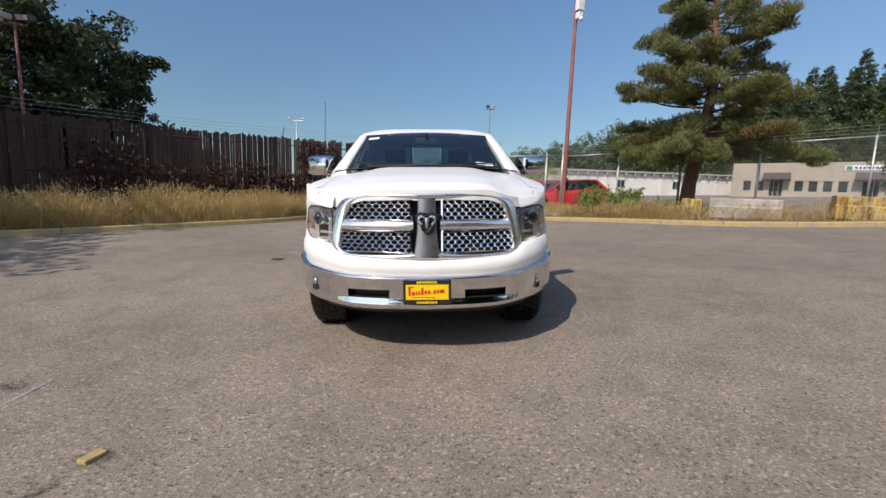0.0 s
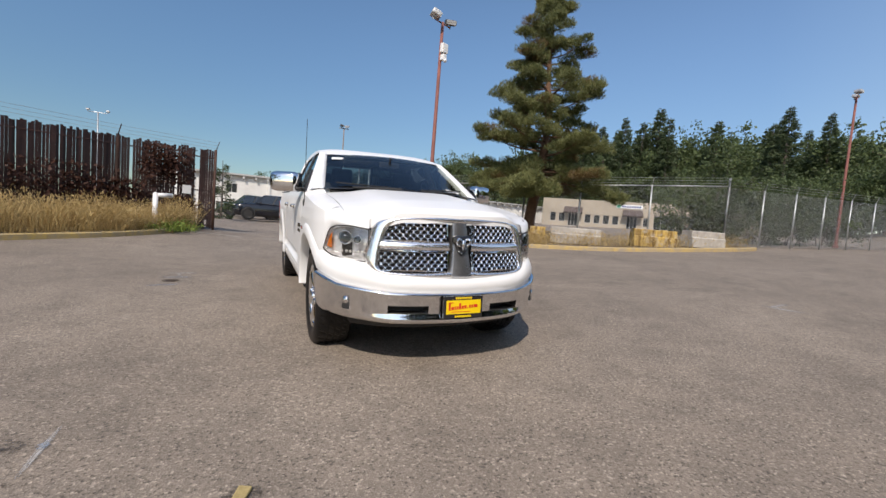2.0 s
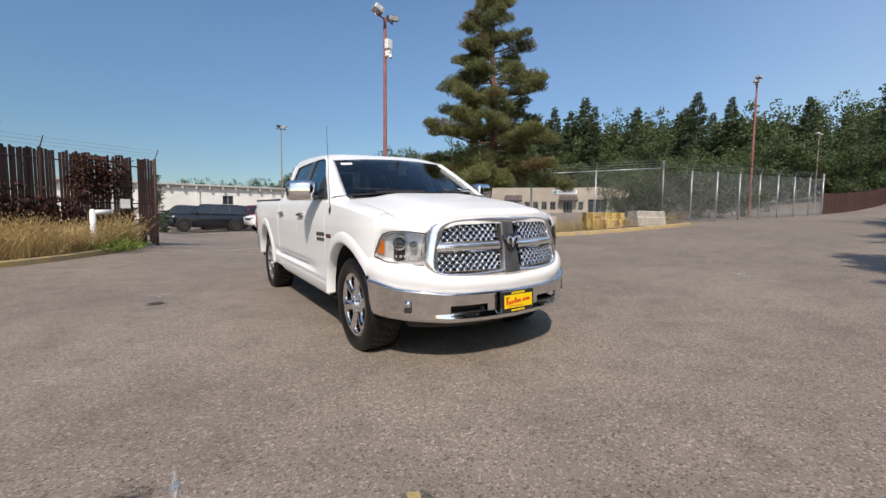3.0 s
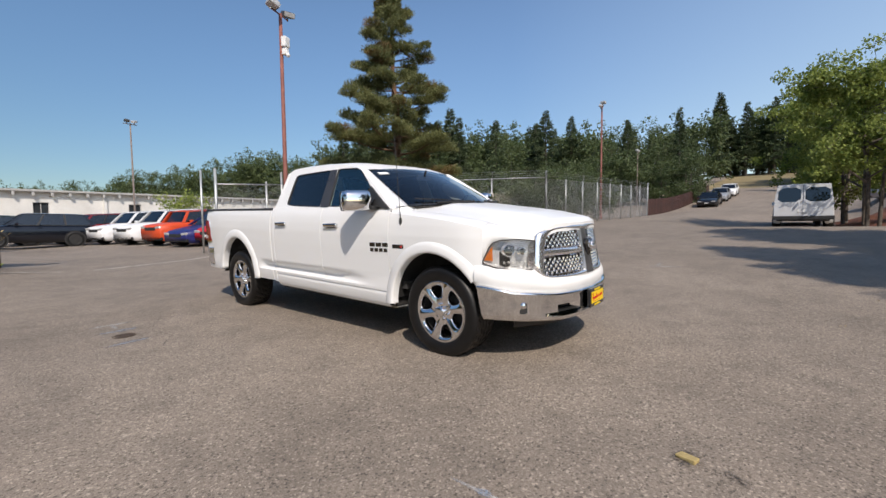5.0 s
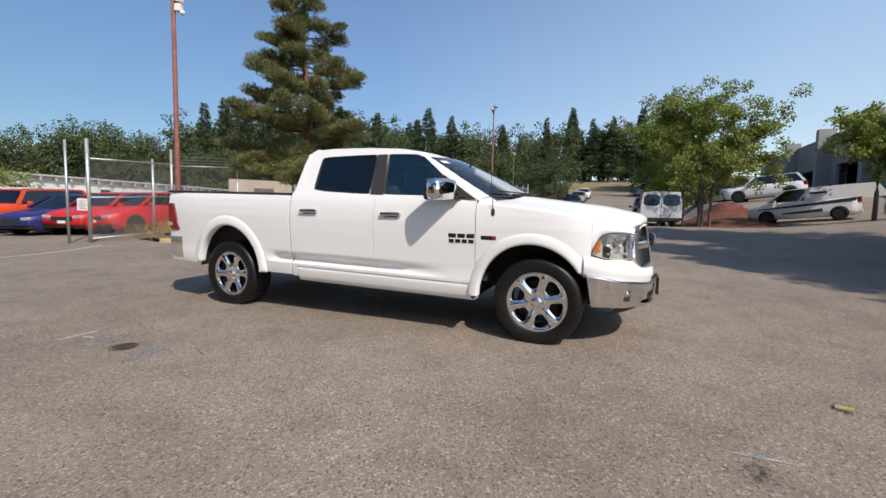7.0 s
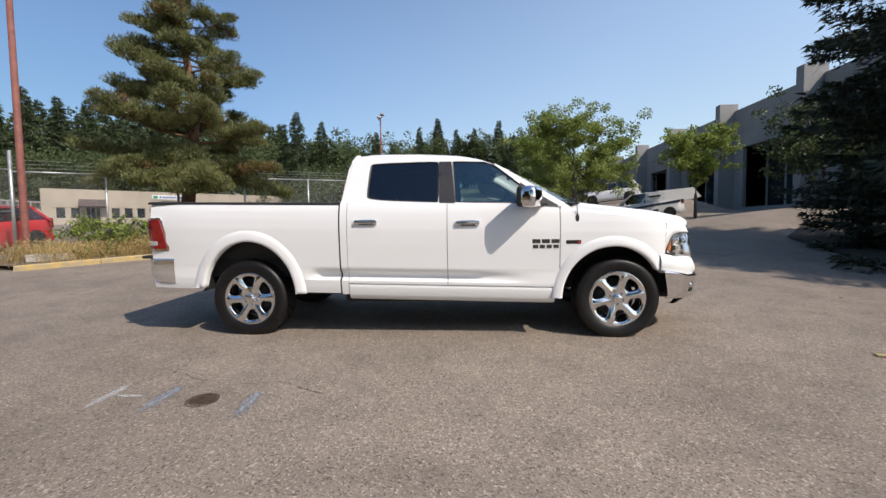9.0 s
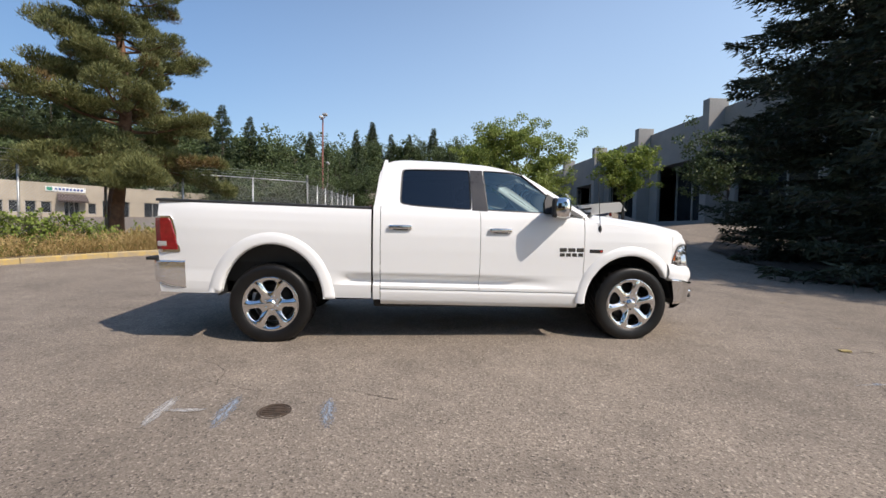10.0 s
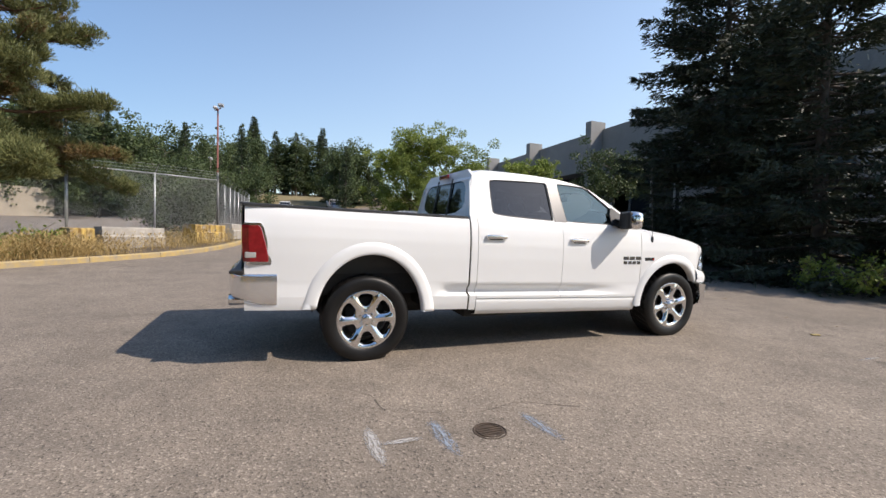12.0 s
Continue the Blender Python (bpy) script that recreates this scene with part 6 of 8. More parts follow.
# ---- headlamps ----
for s in (-1, 1):
    root_bm = bmesh.new()
    rows = []
    for i, (x, y) in enumerate(LAMP_PLAN):
        u = i / 25
        a, b = lamp_edge(u)
        inx, iny = -0.75 * (0.04 + 0.05 * math.sin(math.pi * min(u * 1.2, 1))), 0.66 * (0.04 + 0.05 * math.sin(math.pi * min(u * 1.2, 1)))
        rows.append([(s * x, y, a), (s * (x + inx), y + iny, a + 0.02), (s * (x + inx), y + iny, (a + b) / 2), (s * (x + inx), y + iny, b - 0.02), (s * x, y, b)])
    grid(root_bm, rows)
    lamp = part("headlamp", root_bm, surface("lamp_reflector", (0.5, 0.5, 0.51), (0.92, 0.92, 0.92), 22, 0.22, metal=0.45, fine=35, depth=0.01), truck, "clear headlamp with chrome reflector and amber corner")
    bm = bmesh.new()
    rows = []
    for i, (x, y) in enumerate(LAMP_PLAN):
        a, b = lamp_edge(i / 25)
        o = 0.012
        rows.append([(s * x, y, a), (s * (x + o), y - o, a + 0.02), (s * (x + o * 1.4), y - o * 1.4, (a + b) / 2), (s * (x + o * 0.6), y - o * 0.6, b - 0.02), (s * x, y, b)])
    grid(bm, rows)
    part("lamp_cover", bm, LAMP_LENS, lamp, smooth=True).visible_shadow = False
    bm = bmesh.new()
    rim = [(s * (x + 0.003), y - 0.003, lamp_edge(i / 25)[1]) for i, (x, y) in enumerate(LAMP_PLAN)] + [(s * (x + 0.003), y - 0.003, lamp_edge(i / 25)[0]) for i, (x, y) in reversed(list(enumerate(LAMP_PLAN)))]
    for a, b in zip(rim, rim[1:] + rim[:1]):
        rod(bm, a, b, 0.0045, seg=5, caps=False)
    part("lamp_seal", bm, TRIM, lamp)
    for cx, cy, cz, r in ((0.79, -0.622, 0.965, 0.043), (0.715, -0.7, 0.955, 0.026)):
        m = Matrix.Translation((s * cx, cy, cz)) @ pose(0, 0, 0, 0, 0, s * 30)
        bm = bmesh.new()
        lathe(bm, [(r * 1.25, 0.03), (r * 1.25, -0.012), (r * 1.05, -0.016), (r, 0.0)], 24, "y")
        bmesh.ops.transform(bm, matrix=m, verts=bm.verts[:])
        part("projector_ring", bm, CHROME, lamp, smooth=True)
        bm = bmesh.new()
        lathe(bm, [(r, 0.01), (r * 0.9, -0.01), (r * 0.6, -0.028), (r * 0.2, -0.036), (0.001, -0.037)], 24, "y")
        bmesh.ops.transform(bm, matrix=m, verts=bm.verts[:])
        part("projector", bm, GLOSS_BLACK, lamp, "dark projector lens", smooth=True)
    bm = bmesh.new()
    grid(bm, [[(s * (x - 0.012), y + 0.012, interp([(0, lamp_edge(u)[0] + 0.03), (1, lamp_edge(u)[1] - 0.03)], v)) for v in (0.1, 0.4, 0.7, 1.0)] for (x, y), u in ((LAMP_PLAN[20], 20 / 25), (LAMP_PLAN[21], 21 / 25), (LAMP_PLAN[23], 23 / 25), (LAMP_PLAN[24], 24 / 25))])
    part("corner_marker", bm, AMBER_LENS, lamp, "amber corner marker")
    bm = bmesh.new()
    for k in range(7):
        i = 2 + 2 * k
        x, y = LAMP_PLAN[i]
        ball(bm, (s * (x - 0.03), y + 0.035, 0.862), 0.011, 8)
    part("marker_bulb_row", bm, LAMP_GREY, lamp)
    # painted strip over the lamp that closes fender and nose
    bm = bmesh.new()
    rows = []
    for i, (x, y) in enumerate(LAMP_PLAN):
        b = lamp_edge(i / 25)[1]
        xi = min(x - 0.012, 0.798)
        yi = max(y, interp(NOSE, xi))
        zi = top_height(xi, yi) - (0.02 if yi > y else 0.004)
        zs = max(b + 0.012, min(fender_top(y) - 0.012, zi - 0.006))
        sec = [(s * (x - 0.02), y + 0.02, b - 0.012), (s * x, y, b + 0.002), (s * (x + 0.002), y, (b + zs) / 2), (s * x, y, zs)]
        for t in np.linspace(0.17, 1, 6):
            sec.append((s * (x + (xi - x) * t), y + (yi - y) * t, zs + (zi - zs) * math.sin(t * math.pi / 2)))
        rows.append(sec)
    grid(bm, rows)
    part("lamp_brow", bm, WHITE_CAR, truck, smooth=True)
bm = bmesh.new()
box(bm, -0.6, 0.6, -0.7, -0.4, 0.4, 1.05)
box(bm, -0.8, 0.8, -0.6, -0.42, 0.4, 0.95)
part("radiator_core", bm, CHASSIS, truck)


# ---- bed, tail, wheels, cabin ----
bm = bmesh.new()
box(bm, -0.8, 0.8, 2.8, 4.86, 0.82, 0.87)
box(bm, -0.8, 0.8, 2.79, 2.83, 0.82, 1.37, 0.01)
part("bed_liner", bm, TRIM, truck, "black bed liner")
bm = bmesh.new()
grid(bm, [[(x, y, z) for x in np.linspace(-0.87, 0.87, 9)] for y, z in ((4.785, 0.86), (4.837, 0.86), (4.849, 0.95), (4.859, 1.1), (4.861, 1.3), (4.855, 1.395), (4.870, 1.42), (4.865, 1.432), (4.795, 1.432), (4.785, 1.41), (4.785, 0.86))])
gate_part = part("tailgate", bm, WHITE_CAR, truck, "white tailgate", smooth=False)
bm = bmesh.new()
box(bm, -0.88, 0.88, 4.765, 4.875, 1.432, 1.446, 0.004)
part("tailgate_cap", bm, TRIM, gate_part)
bm = bmesh.new()
box(bm, -0.12, 0.12, 4.860, 4.880, 1.22, 1.29, 0.008)
part("tailgate_handle", bm, CHROME, gate_part)
REAR = [(0.0, 4.99), (0.5, 4.98), (0.8, 4.95), (0.92, 4.89), (0.975, 4.8), (0.985, 4.58)]
bm = bmesh.new()
half = smooth_line(REAR, 26)
pts = np.vstack([(half * (-1, 1))[::-1][:-1], half])
d = np.gradient(pts, axis=0)
nrm = np.stack([-d[:, 1], d[:, 0]], 1)
nrm /= np.linalg.norm(nrm, axis=1, keepdims=True)
rows = []
for p, q in zip(pts, nrm):
    back_in = soft_step(4.62, 4.9, p[1])
    a = 0.575 + 0.05 * back_in
    prof = [(-0.08, 0.845), (-0.012, 0.848), (0.0, 0.84), (0.003, 0.825), (0.003, 0.76), (0.002, 0.7), (0.0, a + 0.02), (-0.012, a), (-0.07, a)]
    rows.append([(*(p + q * o), z) for o, z in prof])
grid(bm, rows)
rb = part("rear_bumper", bm, SHELL_CHROME, truck, "chrome rear bumper", smooth=True)
bm = bmesh.new()
grid(bm, [[(x, y, 0.85) for x in np.linspace(-0.9, 0.9, 7)] for y in (4.82, 4.9, 4.95)])
box(bm, -0.88, 0.88, 4.84, 4.93, 0.835, 0.853, 0.006)
for s in (-1, 1):
    box(bm, min(s * 0.8, s * 0.975), max(s * 0.8, s * 0.975), 4.84, 4.95, 0.845, 0.875, 0.01)
part("bumper_step", bm, TRIM, rb)
for s in (-1, 1):
    w = half_width(4.730, 1.1) + 0.002
    bm = bmesh.new()
    rows = []
    for z, f, b in ((0.925, 4.622, 4.82), (0.95, 4.618, 4.825), (1.1, 4.646, 4.832), (1.24, 4.68, 4.835), (1.275, 4.705, 4.833)):
        rows.append([(s * (w - 0.01), f, z), (s * (w + 0.004), f + 0.006, z), (s * (w + 0.004), b - 0.035, z), (s * (w - 0.02), b + 0.012, z), (s * 0.865, b + 0.022, z), (s * 0.862, b, z)])
    vs = grid(bm, rows)
    bm.faces.new(vs[0])
    bm.faces.new(vs[-1])
    tail = part("tail_lamp", bm, MESH_CHROME, truck, "red tail lamp with chrome bezel")
    bm = bmesh.new()
    rows = []
    for z, f, b in ((0.95, 4.648, 4.822), (0.975, 4.644, 4.826), (1.1, 4.668, 4.834), (1.23, 4.702, 4.836), (1.255, 4.722, 4.835)):
        rows.append([(s * (w + 0.003), f, z), (s * (w + 0.012), f + 0.006, z), (s * (w + 0.012), b - 0.035, z), (s * (w - 0.014), b + 0.02, z), (s * 0.875, b + 0.03, z), (s * 0.87, b + 0.02, z)])
    vs = grid(bm, rows)
    bm.faces.new(vs[0])
    bm.faces.new(vs[-1])
    part("red_lens", bm, RED_LENS, tail, smooth=False)
    bm = bmesh.new()
    box(bm, min(s * 0.88, s * (w + 0.0145)), max(s * 0.88, s * (w + 0.0145)), 4.742, 4.83, 0.982, 1.032, 0.01)
    part("reverse_lens", bm, LAMP_GREY, tail)
    bm = bmesh.new()
    lathe(bm, [(0.045, 0.0), (0.05, 0.005), (0.05, 0.2), (0.042, 0.2), (0.04, 0.02)], 20, "y")
    bmesh.ops.transform(bm, matrix=pose(s * 0.66, 4.78, 0.58), verts=bm.verts[:])
    part("exhaust_tip", bm, CHROME, truck, smooth=True)


# wheels
WHEEL_CHROME = CHROME


def wheel_parts():
    """Meshes of one wheel, its outer face towards -x, centred on the hub's outer plane."""
    out = {}
    bm = bmesh.new()
    prof = [(0.262, 0.02), (0.275, 0.005), (0.3, -0.008), (0.345, -0.016), (0.375, -0.012), (0.392, 0.0), (0.404, 0.018), (0.409, 0.035)]
    for g in range(4):
        x = 0.045 + g * 0.052
        prof += [(0.411, x), (0.411, x + 0.036), (0.4, x + 0.039), (0.4, x + 0.047)]
    prof += [(0.411, 0.252), (0.404, 0.262), (0.375, 0.285), (0.3, 0.28), (0.262, 0.255)]
    lathe(bm, prof, 96, "x")
    # tread blocks: cut notches by pressing in every fourth column
    bm.verts.ensure_lookup_table()
    for v in bm.verts:
        r = math.hypot(v.co.y, v.co.z)
        if r > 0.408 and v.co.x > 0.0:
            k = int(round((math.atan2(v.co.z, v.co.y) / (2 * math.pi)) * 96))
            if (k + int(v.co.x * 40)) % 3 == 0:
                f = 0.401 / r
                v.co.y *= f
                v.co.z *= f
    out["tyre"] = bm
    bm = bmesh.new()
    lathe(bm, [(0.238, 0.06), (0.24, 0.035), (0.25, 0.02), (0.262, 0.008), (0.275, 0.004), (0.278, 0.012), (0.272, 0.03)], 72, "x")
    out["rim"] = bm
    bm = bmesh.new()
    lathe(bm, [(0.255, 0.22), (0.245, 0.12), (0.241, 0.055)], 48, "x")
    out["barrel"] = bm
    bm = bmesh.new()
    lathe(bm, [(0.001, 0.11), (0.19, 0.11), (0.19, 0.125), (0.2, 0.14)], 48, "x")
    out["brake_disc"] = bm
    # cast face: six rounded windows between broad spokes that fall to the hub
    bm = bmesh.new()

    def dish(r):
        return float(np.interp(r, [0.05, 0.085, 0.12, 0.17, 0.22, 0.25, 0.266], [0.026, 0.021, 0.012, 0.004, 0.001, 0.004, 0.009]))
    for k in range(6):
        mid = radians(30 + 60 * k)
        loops = [[] for _ in range(7)]
        for u in np.linspace(0, 2 * math.pi, 48, endpoint=False):
            cu, su = math.cos(u), math.sin(u)
            cu, su = math.copysign(abs(cu) ** 0.62, cu), math.copysign(abs(su) ** 0.62, su)
            hr = 0.181 + 0.057 * cu
            ha = radians(13.5 + 6.5 * (hr - 0.12) / 0.12) * su
            big = max(abs(cu), abs(su))
            br = 0.158 + 0.108 * cu / big
            ba = radians(30) * su / big
            for row, t, deep in zip(loops, (0.0, 0.0, 0.06, 0.16, 0.4, 0.7, 1.0), (0.055, 0.026, 0.014, 0.01, 0.004, -0.003, -0.006)):
                r, a = hr + (br - hr) * t, mid + ha + (ba - ha) * t
                row.append((dish(r) + deep, r * math.sin(a), r * math.cos(a)))
        grid(bm, loops, close=True)
    bmesh.ops.remove_doubles(bm, verts=bm.verts[:], dist=0.0006)
    out["spoked_face"] = bm
    bm = bmesh.new()
    lathe(bm, [(0.056, 0.05), (0.05, 0.012), (0.046, -0.002), (0.04, -0.008), (0.02, -0.012), (0.001, -0.012)], 36, "x")
    out["hub_cap"] = bm
    bm = bmesh.new()
    bmesh.ops.create_cone(bm, cap_ends=True, segments=6, radius1=0.011, radius2=0.009, depth=0.03, matrix=pose(0, 0, 0, 0, 90, 0))
    out["lug_nut"] = bm
    return out


first = None
for y in (0.0, 3.797):
    for s in (-1, 1):
        at = Matrix.Translation((s * 0.945, y, 0.405)) @ (pose(0, 0, 0, 0, 0, 180) if s > 0 else Matrix()) @ pose(0, 0, 0, 17 if y < 1 else 27, 0, 0)
        w = new("wheel")
        w.parent, w.matrix_basis = truck, at
        w["label"] = "chrome six-spoke wheel with a black tyre"
        if first is None:
            pm = wheel_parts()
            first = {}
            for n, mt in (("tyre", TYRE), ("rim", WHEEL_CHROME), ("barrel", CHASSIS), ("brake_disc", CHASSIS), ("spoked_face", WHEEL_CHROME), ("hub_cap", CHROME), ("lug_nut", CHROME)):
                ob = part(n, pm[n], mt, w, smooth=n != "lug_nut")
                if n == "tyre":
                    ob.data.polygons.foreach_set("use_smooth", [abs(p.normal.x) > 0.35 for p in ob.data.polygons])
                first[n] = ob.data
        else:
            for n, me in first.items():
                if n != "lug_nut":
                    shared(n, me, w, Matrix())
        for k in range(6):
            t = 60 * k
            spot = pose(0, 0, 0, t + 30, 0, 0) @ Matrix.Translation((0.012, 0, 0.068))
            if k == 0 and y == 0.0 and s == -1:
                next(c for c in w.children if c.name.startswith("lug_nut")).matrix_basis = spot
            else:
                shared("lug_nut", first["lug_nut"], w, spot)

# chassis
bm = bmesh.new()
box(bm, -0.86, 0.86, 0.62, 2.78, 0.36, 0.46, 0.02)
for s in (-1, 1):
    box(bm, s * 0.45 - 0.06, s * 0.45 + 0.06, -0.85, 4.6, 0.44, 0.58, 0.02)
box(bm, -0.8, 0.8, 2.8, 4.8, 0.62, 0.82)
box(bm, -0.3, 0.3, 2.9, 3.5, 0.32, 0.5, 0.05)
part("chassis", bm, CHASSIS, truck, "black underbody")
for y in (0.0, 3.797):
    bm = bmesh.new()
    rod(bm, (-0.75, y, 0.4), (0.75, y, 0.4), 0.05, seg=12)
    ball(bm, (0.12, y, 0.39), 0.15, 14)
    part("axle", bm, CHASSIS, truck, smooth=True)

# cabin
bm = bmesh.new()
box(bm, -0.85, 0.85, 0.5, 2.68, 0.55, 0.62)
for s in (-1, 1):
    box(bm, s * 0.885 - 0.02, s * 0.885 + 0.02, 0.6, 2.68, 0.6, 1.34, 0.01)
box(bm, -0.87, 0.87, 2.62, 2.68, 0.6, 1.36)
part("cabin_trim", bm, CABIN, truck)
bm = bmesh.new()
grid(bm, [[(x, y, z + 0.02 * (1 - x * x)) for x in np.linspace(-0.84, 0.84, 9)] for y, z in ((0.42, 1.3), (0.6, 1.34), (0.85, 1.34), (0.98, 1.28), (1.0, 1.1), (0.95, 0.8), (0.9, 0.62))])
part("dashboard", bm, CABIN, truck, smooth=True)
bm = bmesh.new()
ring = [Vector((0.42 + 0.19 * math.cos(a), 1.08 + 0.08 * math.sin(a), 1.2 + 0.175 * math.sin(a))) for a in np.linspace(0, 2 * math.pi, 25)]
for a, b in zip(ring, ring[1:]):
    rod(bm, a, b, 0.016, seg=6, caps=False)
rod(bm, (0.42, 1.08, 1.2), (0.42, 0.92, 1.15), 0.04, seg=8)
rod(bm, (0.25, 1.08, 1.2), (0.59, 1.08, 1.2), 0.02, seg=6)
part("steering_wheel", bm, TRIM, truck)


def cab_seat(x0, x1, y, rests):
    bm = bmesh.new()
    box(bm, x0, x1, y - 0.3, y + 0.22, 0.78, 0.98, 0.06)
    seat = part("seat", bm, CABIN, truck, "dark cloth seat", smooth=False)
    bm = bmesh.new()
    box(bm, x0, x1, y + 0.12, y + 0.28, 0.95, 1.5, 0.06, Matrix.Translation((0, y + 0.2, 0.9)) @ pose(0, 0, 0, -12, 0, 0) @ Matrix.Translation((0, -y - 0.2, -0.9)))
    part("seat_back", bm, CABIN, seat)
    for r in rests:
        bm = bmesh.new()
        box(bm, r - 0.13, r + 0.13, y + 0.3, y + 0.4, 1.5, 1.68, 0.04)
        part("headrest", bm, CABIN, seat)


cab_seat(-0.66, -0.12, 1.38, [-0.4])
cab_seat(0.12, 0.66, 1.38, [0.4])
cab_seat(-0.7, 0.7, 2.25, [-0.45, 0.45])
bm = bmesh.new()
ball(bm, (0, 0, 0), 0.2, 20, (0.02, 1.0, 0.5))
part("window_paper", bm, PAPER, truck, "white oval paper hung inside the far window", at=pose(0.79, 1.18, 1.56, 25, 0, 0))
bm = bmesh.new()
box(bm, -0.12, 0.12, 0.98, 1.01, 1.66, 1.73, 0.015)
rod(bm, (0, 0.98, 1.72), (0, 0.95, 1.78), 0.012, seg=6)
part("rear_view_mirror", bm, TRIM, truck)
bm = bmesh.new()
grid(bm, [[(x, y, interp(ROOFLINE, y) - 0.02) for x in (-0.7, -0.3, 0, 0.3, 0.7)] for y in (1.22, 1.6, 2.1, 2.65)])
part("headliner", bm, LAMP_GREY, truck)


# ---- other vehicles ----
DARK_GLASS = glass("car_glass", (0.09, 0.1, 0.11), 0.02, 1.8)
RIM_GREY = surface("alloy_grey", (0.3, 0.3, 0.31), (0.5, 0.5, 0.5), 9, 0.3, metal=0.9, depth=0)


def car_wheel(parent, at, r, memo):
    w = new("wheel")
    w.parent, w.matrix_basis = parent, at
    if r not in memo:
        bm = bmesh.new()
        lathe(bm, [(r * 0.64, 0.02), (r * 0.72, 0.0), (r * 0.9, -0.01), (r * 0.98, 0.02), (r, 0.05), (r, 0.19), (r * 0.95, 0.22), (r * 0.64, 0.22)], 28, "x")
        tyre = part("tyre", bm, TYRE, w, smooth=True)
        bm = bmesh.new()
        lathe(bm, [(r * 0.66, 0.05), (r * 0.66, 0.012), (r * 0.6, 0.02), (r * 0.58, 0.06)], 28, "x")
        for k in range(5):
            box(bm, 0.015, 0.04, -r * 0.09, r * 0.09, r * 0.05, r * 0.62, 0.006, pose(0, 0, 0, 72 * k, 0, 0))
        rod(bm, (0.01, 0, 0), (0.05, 0, 0), r * 0.16, seg=12)
        rim = part("rim", bm, RIM_GREY, w)
        bm = bmesh.new()
        rod(bm, (0.055, 0, 0), (0.065, 0, 0), r * 0.6, seg=20)
        disc = part("brake_disc", bm, CHASSIS, w)
        memo[r] = (tyre.data, rim.data, disc.data)
    else:
        for n, me in zip(("tyre", "rim", "brake_disc"), memo[r]):
            shared(n, me, w, Matrix())
    return w


WHEELS = {}


